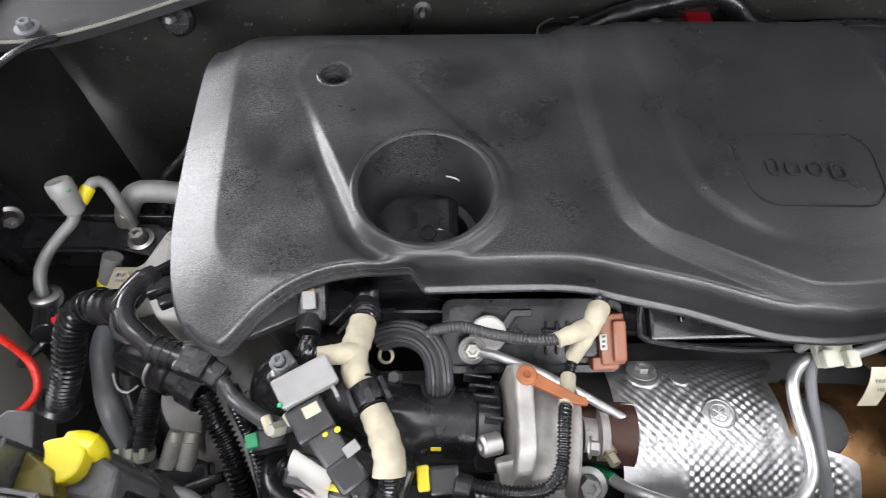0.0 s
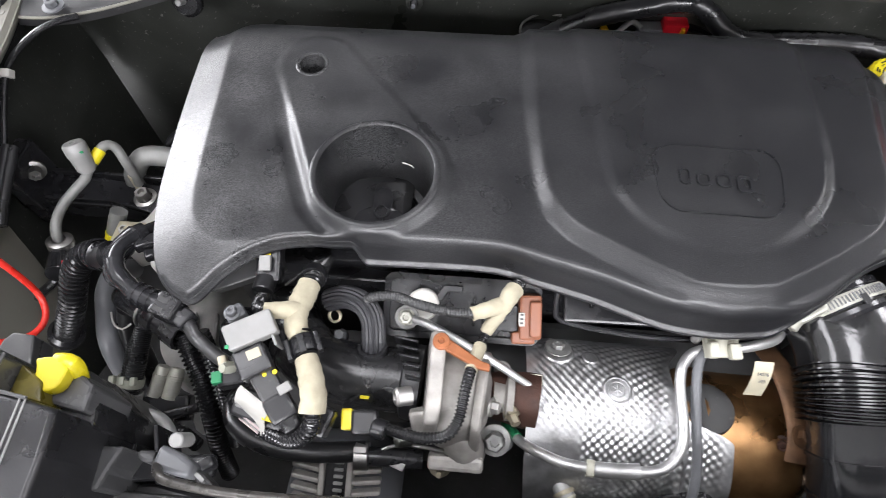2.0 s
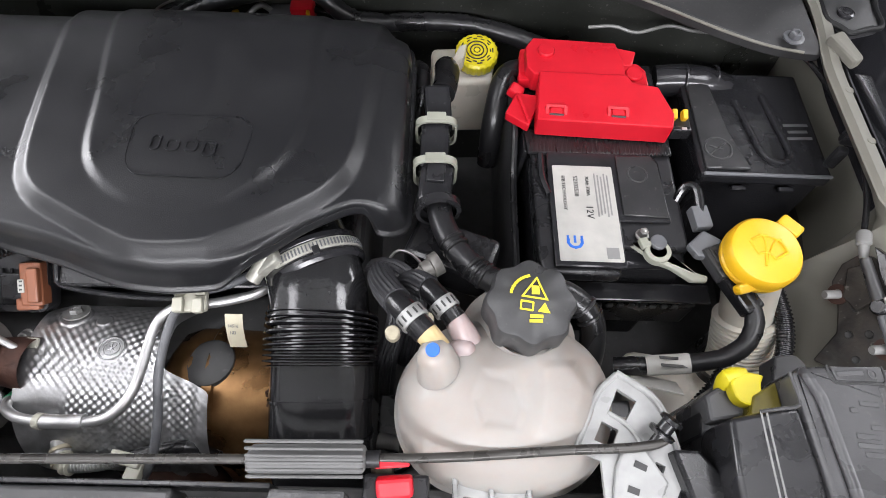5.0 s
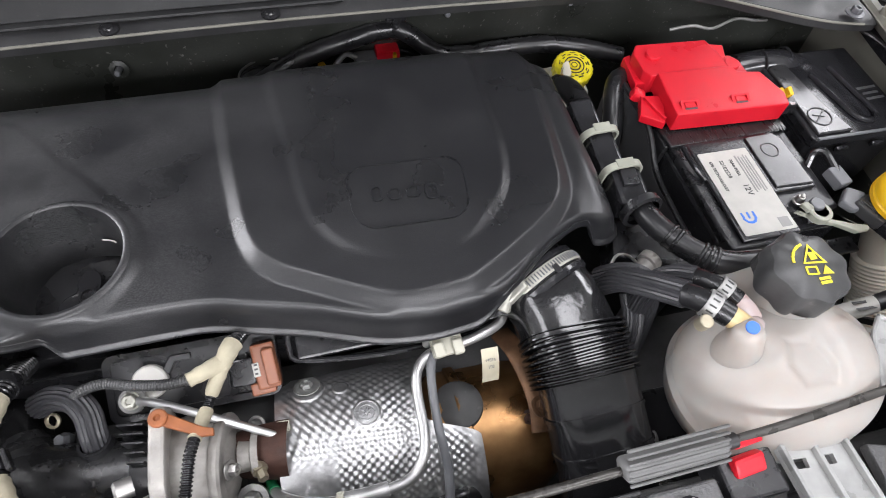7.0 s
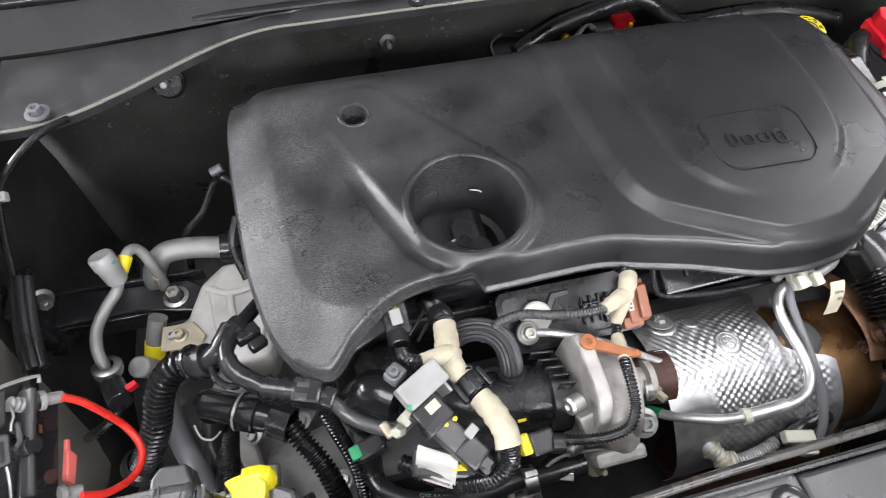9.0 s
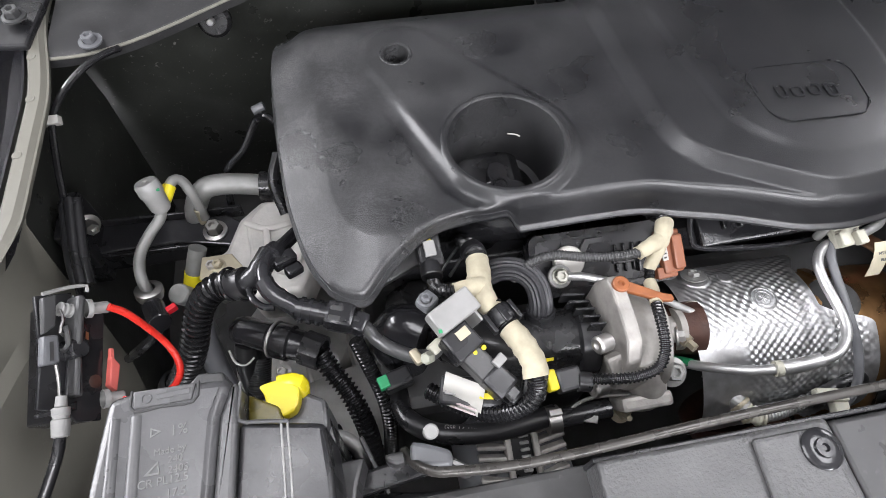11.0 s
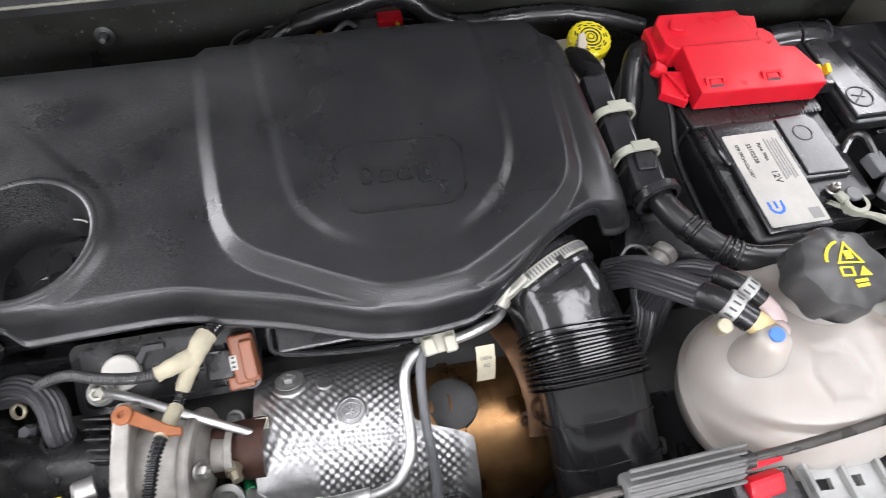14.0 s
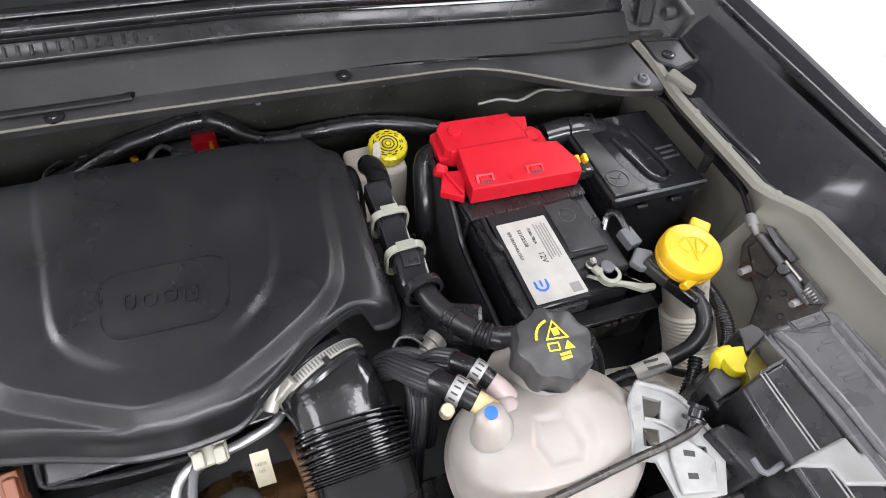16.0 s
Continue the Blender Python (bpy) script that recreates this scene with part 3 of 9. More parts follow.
# inner fender flanges, one each side
def fender(side):
    s = side
    off = 0.0 if s > 0 else 0.021
    f = thing("fender_right" if s > 0 else "fender_left", (s * 0.80, 0.3, 0.5), "grey-green primer painted inner fender with dark outer skin", "fender", kind="structure")
    YS = [-0.05 + 0.02 * k for k in range(34)]

    def lip_x(y):
        if s > 0:
            return 0.719 + 0.014 * smooth(0.45, 0.57, y) + 0.038 * smooth(0.29, 0.222, y)
        return 0.712 + 0.035 * smooth(0.30, 0.16, y) + 0.03 * smooth(0.16, 0.02, y) + 0.022 * smooth(0.42, 0.58, y)

    deep = lambda y: 0.19 if s > 0 else 0.05 + 0.30 * smooth(0.34, 0.24, y)
    bulge = lambda y, d: 0.028 * (0.5 + 0.5 * math.sin(y * 17 + 1)) * smooth(0.02, 0.12, d)
    skin = lambda ds: thick(strip(B(), [[(off + s * (lip_x(y) - 0.004 + bulge(y, d(y)) + 0.030 * smooth(0.003, 0.03, d(y)) * (1 - (s > 0) * smooth(0.31, 0.26, y)) - 0.07 * smooth(0.0, 0.14, d(y)) * (s > 0) * smooth(0.31, 0.25, y) - 0.012 * smooth(0.105, 0.115, d(y)) * (s < 0)), y, 0.952 - d(y)) for y in YS] for d in ds]), 0.002)
    part("inner_panel", skin([lambda y, f=f: f * deep(y) for f in (0.0, 0.06, 0.15, 0.29, 0.32, 0.5, 0.75, 1.0)]), M_PAINT, f)
    part("lower_panel", skin([lambda y, f=f: deep(y) + f * (0.44 - deep(y)) for f in (0.0, 0.3, 0.6, 1.0)]), M_FIRE, f, "dark undercoated lower panel")
    part("top_flange", thick(strip(B(), [[(off + s * (lip_x(y) + dx), y, 0.952 + dz) for y in YS] for dx, dz in ((-0.004, 0), (0.0, 0.004), (0.010, 0.004), (0.014, 0.0))]), 0.002), M_PAINT, f, "painted steel flange edge")
    part("valley", thick(strip(B(), [[(off + s * (lip_x(y) * (1 - u) + 0.868 * u), y, 0.955 + dz) for y in YS] for u, dz in ((0.13, -0.003), (0.18, -0.05), (0.45, -0.06), (0.65, -0.03), (0.85, 0.01), (1.0, 0.022))]), 0.002), M_BODY, f, "dark satin plastic valley cover")
    part("edge_seal", tube(B(), [(off + s * 0.872, -0.05, 0.977), (off + s * 0.874, 0.2, 0.985), (off + s * 0.878, 0.45, 0.99), (off + s * 0.885, 0.75, 0.995)], 0.006, 10), M_RUBBER, f)
    YO = YS + [0.63 + 0.05 * k for k in range(1, 12)]
    part("outer_skin", thick(strip(B(), [[(off + s * (0.878 + dx + 0.012 * smooth(0, 0.8, y)), y, 0.975 + 0.022 * smooth(0, 0.7, y) + dz) for y in YO] for dx, dz in ((0, 0), (0.012, 0.012), (0.026, 0.010), (0.036, -0.004), (0.05, -0.06), (0.06, -0.2), (0.06, -0.45))]), 0.002), M_BODY, f, "dark painted outer fender skin")
    if s > 0:
        tray = [(0.742, 0.600), (0.806, 0.590), (0.800, 0.535), (0.760, 0.522), (0.738, 0.545)]
        part("corner_tray", prism(B(), tray, 0.942, 0.954, None, 0.003), M_GREYP, f, "dark grey plastic corner tray")
        part("tray_rim", tube(B(), [(x, y, 0.955) for x, y in [q for a, b in zip(tray, tray[1:] + tray[:1]) for q in (a, tuple(0.5 * (c + d) for c, d in zip(a, b)))] + tray[:1]], 0.0035, 8), M_COWL, f)
        part("push_clip", lathe(B(), (0.764, 0.556, 0.954), (0, 0, 1), [(0, 0.010), (0.003, 0.010), (0.004, 0.008), (0.004, 0.005), (0.006, 0.004), (0.006, 0)], 24), M_GLOSS, f)
        part("lit_facet", prism(B(), [(0.786, 0.505), (0.824, 0.500), (0.806, 0.35), (0.800, 0.35)], 0.890, 0.912, None, 0.004), M_BODY, f)
        part("flange_bracket", prism(B(), [(0.722, 0.505), (0.742, 0.515), (0.752, 0.470), (0.740, 0.462)], 0.952, 0.966, None, 0.004), M_PAINT, f)
        part("end_block", box(B(), (0.745, 0.640, 1.005), (0.030, 0.06, 0.08), -20, 0, -8, 0.008), M_RUBBER, f)
    else:
        part("hinge_base", box(B(), (off + s * 0.752, 0.545, 0.958), (0.050, 0.085, 0.008), 0, 0, s * 6, 0.003), M_BLACK, f)
        part("hinge_bolt", bolt(B(), (off + s * 0.746, 0.538, 0.968), (0, 0, 1), 0.008, 1.5, 0.008), M_GREYP, f)
    part("hinge_arm", box(B(), (off + s * 0.800, 0.63, 0.985), (0.012, 0.09, 0.05), 12, 0, s * 8, 0.005), M_GREYP, f)
    part("hinge_pin", cyl(B(), (off + s * 0.780, 0.615, 0.985), (off + s * 0.815, 0.615, 0.985), 0.010, 16), M_GREYP, f)
    for y in (0.27, 0.36, 0.43, 0.49):
        part("spot_weld", lathe(B(), (off + s * (lip_x(y) + 0.008), y, 0.9555), (0, 0, 1), [(0, 0.005), (0.0012, 0.004), (0.0012, 0)], 14), M_PAINT, f)
    return f


fender(1)
fender(-1)

# unseen raised bonnet, its lining facing down to darken the cover's reflections
bonnet = thing("bonnet", (0, 0.86, 1.05), "unseen raised car bonnet with dark lining", "bonnet", kind="structure")
part("lining", thick(strip(B(), [[(x * (1 - 0.08 * t * t), 0.88 - 0.40 * t - 0.06 * t * t, 1.08 + 0.92 * t - 0.05 * t * t) for x in (-0.84, -0.42, 0, 0.42, 0.84)] for t in (0, 0.25, 0.5, 0.75, 1.0)]), 0.03), M_LINING, bonnet)

# front panel over the radiator
slam = thing("front_panel", (0, -0.06, 0.94), "black textured plastic panel over the radiator support", "panel", kind="structure")


def slab(x0, x1, zt, yb):
    bm = B()
    prism(bm, [(x0, -0.15), (x1, -0.15), (x1, yb), (x0, yb)], zt - 0.035, zt, None, 0.004, 3)
    return bm


part("cover_plate", slab(-0.265, -0.088, 0.952, 0.018), M_PANEL, slam)
part("cover_plate", slab(-0.084, 0.095, 0.946, 0.016), M_GREYP, slam)
part("cover_plate", slab(0.099, 0.165, 0.944, 0.010), M_GREYP, slam)
part("raised_pad", prism(B(), [(-0.165, -0.15), (-0.092, -0.15), (-0.098, 0.012), (-0.152, 0.012)], 0.952, 0.957, None, 0.003), M_PANEL, slam)
part("raised_pad", prism(B(), [(0.166, -0.15), (0.222, -0.15), (0.222, 0.016), (0.166, 0.016)], 0.905, 0.954, None, 0.003), M_PANEL, slam)
for x, y, z in ((-0.107, -0.003, 0.957), (0.192, -0.006, 0.954)):
    part("push_clip", lathe(B(), (x, y, z), (0, 0, 1), [(0, 0.0145), (0.002, 0.0145), (0.0035, 0.012), (0.0035, 0.007), (0.0055, 0.0065), (0.0055, 0.003), (0.0035, 0.002), (0.0035, 0)], 28), M_GLOSS, slam)
part("stay_holder", box(B(), (0.258, 0.012, 0.925), (0.05, 0.035, 0.035), bev=0.003), M_BLACK, slam)
part("front_lip", box(B(), (-0.05, 0.019, 0.930), (0.43, 0.004, 0.03), bev=0.001), M_BLACK, slam)
part("lower_rail", box(B(), (0.0, 0.0, 0.86), (1.1, 0.05, 0.07), bev=0.006), M_DARKIN, slam)

# ---- engine cover ----
FRONT = [(-0.4365, 0.1925), (-0.4265, 0.184), (-0.417, 0.1795), (-0.410, 0.178), (-0.403, 0.1825), (-0.394, 0.192), (-0.384, 0.202), (-0.360, 0.2195), (-0.337, 0.230), (-0.311, 0.2345), (-0.286, 0.237), (-0.234, 0.2385),
         (-0.183, 0.2395), (-0.152, 0.239), (-0.131, 0.236), (-0.106, 0.229), (-0.080, 0.2225), (-0.055, 0.2155), (-0.031, 0.207), (0.0, 0.197), (0.03, 0.193), (0.055, 0.193), (0.095, 0.1985), (0.122, 0.209), (0.160, 0.239), (0.186, 0.2545), (0.205, 0.2625), (0.222, 0.2635), (0.236, 0.262), (0.244, 0.264)]
LEFT = [(-0.4365, 0.1925), (-0.4455, 0.206), (-0.452, 0.2225), (-0.458, 0.245), (-0.466, 0.29), (-0.472, 0.37), (-0.4745, 0.44), (-0.4735, 0.470), (-0.469, 0.494), (-0.459, 0.512), (-0.442, 0.5235), (-0.425, 0.5275)]
RIGHT = [(0.244, 0.264), (0.2465, 0.272), (0.2475, 0.30), (0.247, 0.36), (0.247, 0.44), (0.246, 0.485), (0.240, 0.508), (0.226, 0.524)]
BACK = [(-0.425, 0.5275), (-0.38, 0.529), (-0.2, 0.531), (0.0, 0.533), (0.15, 0.532), (0.20, 0.530), (0.226, 0.524)]
# crease where the flat top bends down to the flank, turning forward round the corner
FLANK = [(-0.362, 0.231), (-0.380, 0.2235), (-0.398, 0.2265), (-0.4135, 0.240), (-0.4225, 0.262), (-0.428, 0.305), (-0.432, 0.36), (-0.4365, 0.43), (-0.440, 0.479), (-0.445, 0.56)]


def by_length(pts, n):
    P = curve_pts([(x, y, 0) for x, y in pts], 0.001)
    return [P[round(k * (len(P) - 1) / (n - 1))] for k in range(n)]


HOLE, HOLE_R = Vector((-0.262, 0.3035)), 0.0555
PEEP, PEEP_R = Vector((-0.3462, 0.4370)), 0.0140


def seg_dist(p, a, b, ra, rb):
    """Distance from a capsule whose ends have their own radii."""
    t = max(0, min(1, (p - a).dot(b - a) / (b - a).length_squared))
    return (p - a.lerp(b, t)).length - (ra + (rb - ra) * t)


U_OUT = [(-0.128, 0.56), (-0.120, 0.45), (-0.114, 0.37), (-0.104, 0.295), (-0.085, 0.262), (-0.049, 0.240), (0.006, 0.212), (0.03, 0.207), (0.07, 0.209), (0.092, 0.216), (0.14, 0.244), (0.180, 0.274), (0.199, 0.31), (0.208, 0.39), (0.216, 0.47), (0.222, 0.56)]
U_IN = [(-0.074, 0.56), (-0.066, 0.455), (-0.056, 0.385), (-0.047, 0.315), (-0.034, 0.285), (-0.010, 0.262), (0.03, 0.245), (0.07, 0.246), (0.105, 0.268), (0.137, 0.308), (0.149, 0.37), (0.148, 0.47), (0.150, 0.56)]


def poly_signed(line):
    P = [(p.x, p.y) for p in curve_pts([(x, y, 0) for x, y in line], 0.006)]
    A = np.array(P[:-1])
    D = np.array(P[1:]) - A
    LL = (D ** 2).sum(1)

    def f(x, y):
        q = np.array((x, y)) - A
        t = np.clip((q * D).sum(1) / LL, 0, 1)
        e = q - t[:, None] * D
        d = (e ** 2).sum(1)
        k = int(d.argmin())
        s = D[k, 0] * q[k, 1] - D[k, 1] * q[k, 0]
        return math.sqrt(d[k]) * (1 if s > 0 else -1)
    return f


d_out, d_in, d_flank = poly_signed(U_OUT), poly_signed(U_IN), poly_signed(FLANK)


def cover_z(x, y, edge, l, r, b, f):
    z = 0.9565
    # dome inside the outer bend, and a second, lower step that dies out at the front
    ramp = lambda a, b, q: 0.7 * min(1.0, max(0.0, (q - a) / (b - a))) + 0.3 * smooth(a, b, q)
    z += 0.0098 * ramp(-0.012, 0.0035, d_out(x, y))
    z += 0.0040 * ramp(-0.008, 0.002, d_in(x, y)) * smooth(0.235, 0.30, y)
    # raised collar round the filler well and the sight hole
    c = seg_dist(Vector((x, y)), PEEP + Vector((0.005, 0.002)), HOLE + Vector((0.003, 0.002)), 0.040, 0.0645)
    z += 0.0052 * (0.35 + 0.65 * smooth(0.43, 0.33, y)) * ramp(0.005, -0.004, c)
    z -= 0.0030 * ramp(0.020, 0.013, c) * ramp(-0.001, 0.009, c) * smooth(0.385, 0.33, y) * smooth(-0.20, -0.27, x)
    # flank at the far end, rounded back and right edges, tight front edge
    k = d_flank(x, y) if x < -0.33 else -1.0
    z -= 0.35 * 0.5 * (math.sqrt(k * k + 4.0e-6) + k) * smooth(-0.345, -0.385, x)
    z -= 0.030 * (max(0, 0.066 - b) / 0.066) ** 2.3
    z -= 0.010 * (max(0, 0.024 - r) / 0.024) ** 2.6
    z -= 0.0035 * (max(0, 0.0045 - f) / 0.0045) ** 2
    z -= 0.006 * smooth(0.20, 0.235, x) * smooth(0.34, 0.26, y)
    return z


def engine_cover():
    ec = thing("engine_cover", (-0.11, 0.35, 0.90), "large matte black moulded plastic engine cover with a round filler well", "engine cover")
    nu, nv = 340, 170
    F, K, Lf, Rt = by_length(FRONT, nu), by_length(BACK, nu), by_length(LEFT, nv), by_length(RIGHT, nv)
    bm = B()
    G = []
    fl = np.array([(p.x, p.y) for p in F])
    ll = np.array([(p.x, p.y) for p in Lf])
    rl = np.array([(p.x, p.y) for p in Rt])
    bl = np.array([(p.x, p.y) for p in K])
    # round the corners the back edge's roll-off carries on, dying out along the sides
    ends = np.concatenate([bl, ll[ll[:, 1] > 0.455], rl[rl[:, 1] > 0.47]])
    ease = np.array([0.0] * len(bl) + [0.066 * (1 - smooth(0.455, 0.524, y)) for y in ll[ll[:, 1] > 0.455][:, 1]] + [0.066 * (1 - smooth(0.47, 0.522, y)) for y in rl[rl[:, 1] > 0.47][:, 1]])
    near = lambda q, s: float(np.sqrt(((s - q) ** 2).sum(1).min()))
    for i in range(nu):
        u = i / (nu - 1)
        col = []
        for j in range(nv):
            v = j / (nv - 1)
            p = F[i] * (1 - v) + K[i] * v + Lf[j] * (1 - u) + Rt[j] * u - (F[0] * (1 - u) * (1 - v) + F[-1] * u * (1 - v) + K[0] * (1 - u) * v + K[-1] * u * v)
            q = np.array((p.x, p.y))
            l, r, b, f = near(q, ll), near(q, rl), float((np.sqrt(((ends - q) ** 2).sum(1)) + ease).min()), near(q, fl)
            xy = Vector((p.x, p.y))
            for c, rad in ((HOLE, HOLE_R), (PEEP, PEEP_R)):
                d = (xy - c).length
                if d < rad:
                    xy = c + (xy - c) * (rad / max(d, 1e-6)) if d > rad - 0.0045 else xy
            col.append(bm.verts.new((xy.x, xy.y, cover_z(xy.x, xy.y, min(l, r, b, f), l, r, b, f))))
        G.append(col)
    for i in range(nu - 1):
        for j in range(nv - 1):
            vs = (G[i][j], G[i + 1][j], G[i + 1][j + 1], G[i][j + 1])
            if any((Vector(v.co.xy) - c).length < rad - 0.0005 for v in vs for c, rad in ((HOLE, HOLE_R), (PEEP, PEEP_R))):
                continue
            bm.faces.new(vs)
    # skirt: down the outside, a small out-turned lip, and back up inside
    loop = [c[0] for c in G] + G[-1][1:] + [c[-1] for c in G[-2::-1]] + G[0][-2:0:-1]
    n = len(loop)
    mid = Vector((-0.11, 0.36, 0))
    prev = loop
    rim = []
    for k, v in enumerate(loop):
        t = (loop[(k + 1) % n].co - loop[k - 1].co)
        o = Vector((t.y, -t.x, 0))
        rim.append(o.normalized() if o.length > 1e-9 else Vector((0, -1, 0)))
    for out, drop in ((0.0010, 0.003), (0.0018, 0.007), (0.0024, 0.012), (0.0038, None), (0.0044, -0.0010), (0.0072, -0.0022), (0.0085, -0.0038), (0.0085, -0.0052), (0.0072, -0.0066), (0.001, -0.008)):
        ring = []
        for k, v in enumerate(loop):
            xx = v.co.x
            zl = 0.926 - 0.008 * smooth(0.20, 0.24, xx)
            over = smooth(0.080, 0.122, xx) * smooth(0.228, 0.214, xx) * (v.co.y < 0.30)
            zl += over * (v.co.z - 0.007 - zl)
            thin = smooth(-0.262, -0.276, xx)
            zl += thin * (v.co.z - 0.0075 - zl)
            if v.co.y > 0.42:
                zl = min(zl, v.co.z - 0.012)
            if drop is None:
                z = zl + 0.003
            elif drop > 0:
                z = max(v.co.z - drop, zl + 0.004)
            else:
                z = zl + 0.002 + drop
            lean = 0.0035 * smooth(-0.262, -0.276, -xx - 0.54) if v.co.y < 0.30 else 0.0
            reach = (out + lean * min(1.0, out / 0.004)) * (1 - 0.75 * over) * (1 - 0.55 * thin)
            ring.append(bm.verts.new((v.co.x + rim[k].x * reach, v.co.y + rim[k].y * reach, z)))
        for k in range(n):
            bm.faces.new((prev[k], ring[k], ring[(k + 1) % n], prev[(k + 1) % n]))
        prev = ring
    bmesh.ops.delete(bm, geom=[v for v in bm.verts if not v.link_faces], context="VERTS")
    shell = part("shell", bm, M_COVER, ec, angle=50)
    zc = cover_z(HOLE.x, HOLE.y, 1, 1, 1, 1, 1)
    part("filler_well", lathe(B(), (HOLE.x, HOLE.y, zc), (0, 0, 1), [(-0.0008, HOLE_R + 0.006), (0.0016, HOLE_R + 0.0035), (0.0018, HOLE_R + 0.001), (0.0005, HOLE_R - 0.0012), (-0.006, HOLE_R - 0.002), (-0.070, HOLE_R - 0.005), (-0.078, HOLE_R - 0.008), (-0.079, 0.040), (-0.105, 0.039), (-0.105, 0.0)], 72), M_COVER, ec, angle=50)
    zp = cover_z(PEEP.x, PEEP.y, 1, 1, 1, 1, 1)
    part("sight_hole", lathe(B(), (PEEP.x, PEEP.y, zp), (0, 0, 1), [(-0.0005, PEEP_R + 0.004), (0.0008, PEEP_R + 0.002), (0.0, PEEP_R - 0.0006), (-0.004, PEEP_R - 0.001), (-0.03, PEEP_R - 0.002), (-0.03, 0.006), (-0.036, 0.006), (-0.036, 0)], 36), M_COVER, ec)
    part("rubber_mount", lathe(B(), (PEEP.x, PEEP.y, zp - 0.034), (0, 0, 1), [(0, 0.010), (0.008, 0.009), (0.010, 0.006), (0.006, 0.004), (0.006, 0)], 24), M_GCON, ec)
    # badge: a rounded groove line and the raised maker's mark as plain strokes
    zb = cover_z(0.046, 0.312, 1, 1, 1, 1, 1)
    bd = pose(0.046, 0.313, zb, 0, 0, -1)
    out = [(x * (1 - 0.10 * (0.5 - y / 0.074)), y) for x, y in rounded(0.118, 0.074, 0.022, 8)]
    inn = [(x * 0.978, y * 0.965) for x, y in out]
    part("badge_rim", ring_of(B(), out, inn, -0.001, 0.0009, bd), M_COVER, ec)
    mark = B()
    for k, (w, h, x, y) in enumerate(((0.010, 0.019, -0.030, 0.001), (0.013, 0.014, -0.0135, -0.0015), (0.013, 0.014, 0.004, -0.0015), (0.013, 0.018, 0.0215, -0.004))):
        ring_of(mark, [(p + x, q + y) for p, q in rounded(w, h, 0.0045)], [(p * 0.66 + x, q * 0.72 + y) for p, q in rounded(w, h, 0.0045)], 0, 0.002, bd)
    part("badge_mark", mark, M_COVER, ec)
    # short white dash on the well's back wall
    part("scratch", tube(B(), [(-0.2445, 0.3475, 0.919), (-0.2360, 0.3450, 0.919), (-0.2325, 0.3425, 0.918)], 0.0008, 6), M_WHITE, ec)
    return ec


engine_cover()
CX, CY, CZ = HOLE.x + 0.001, HOLE.y - 0.005, 0.886
cap = thing("oil_filler_cap", (CX, CY, 0.858), "black three-winged oil filler cap down in the well", "filler cap")
part("cap_body", lathe(B(), (CX, CY, 0.858), (0, 0, 1), [(0, 0.030), (CZ - 0.862, 0.030), (CZ - 0.859, 0.028), (CZ - 0.858, 0.012), (CZ - 0.858, 0)], 60), M_BLACK, cap)
lob = lathe(B(), (0, 0, 0), (0, 0, 1), [(0, 0.021), (0.013, 0.021), (0.0155, 0.0200), (0.0160, 0.017), (0.0150, 0.012), (0.0150, 0)], 72, wave=0.40, lobes=3)
bmesh.ops.transform(lob, matrix=pose(CX, CY, CZ, 0, 0, 30), verts=lob.verts)
part("three_lobed_grip", lob, M_GLOSS, cap)
part("grip_boss", lathe(B(), (CX, CY, CZ + 0.0150), (0, 0, 1), [(0, 0.008), (0.0012, 0.0075), (0.0012, 0.0062), (0, 0.0056), (0, 0)], 28), M_BLACK, cap)
for dx, dy in ((-0.010, 0.014), (0.018, 0.008), (0.004, -0.014)):
    part("yellow_symbol", box(B(), (CX + dx, CY + dy, CZ + 0.0005), (0.007, 0.002, 0.001), 0, 0, 20 + 900 * dx, 0.0003, 1), M_PRINT, cap)

# ---- engine below the cover ----
eng = thing("engine_block", (-0.11, 0.35, 0.52), "dark engine block and cylinder head under the cover", "engine")
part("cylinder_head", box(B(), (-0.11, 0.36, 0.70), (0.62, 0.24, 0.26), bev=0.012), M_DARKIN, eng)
part("cam_cover", box(B(), (-0.10, 0.365, 0.832), (0.58, 0.25, 0.05), bev=0.01), M_BLACK, eng)
part("front_plenum", box(B(), (-0.33, 0.30, 0.85), (0.20, 0.11, 0.08), bev=0.012), M_BLACK, eng)
cc = B()
box(cc, (0.05, 0.222, 0.893), (0.26, 0.04, 0.012), 20, 0, 1, 0.003)
part("rail_rim", tube(B(), [(-0.084, 0.235, 0.905), (-0.086, 0.214, 0.890), (-0.076, 0.202, 0.884), (0.0, 0.194, 0.882), (0.08, 0.196, 0.884), (0.11, 0.202, 0.886)], 0.0030, 10), M_GLOSS, eng)
part("cover_rail", cc, M_BLACK, eng, "glossy black rail under the cover's front edge")
for k in range(5):
    part("rail_rib", box(B(), (-0.055 + 0.018 * k, 0.226, 0.902), (0.004, 0.03, 0.01), 20, 0, 0, 0.001, 1), M_BLACK, eng)
part("tin_shield", box(B(), (-0.385, 0.235, 0.905), (0.07, 0.05, 0.022), 20, -10, 20, 0.002), M_GREYP, eng)
for p, q in (((-0.3388, 0.2085, 0.9050), (-0.3192, 0.2303, 0.9050)), ((-0.3321, 0.2013, 0.9050), (-0.3161, 0.2209, 0.9050))):
    part("bracket_rib", tube(B(), [p, q], 0.0016, 8), M_GREYP, eng)
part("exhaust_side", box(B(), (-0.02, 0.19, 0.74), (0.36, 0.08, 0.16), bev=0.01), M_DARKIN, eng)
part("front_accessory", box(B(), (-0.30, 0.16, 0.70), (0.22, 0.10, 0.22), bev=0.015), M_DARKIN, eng)

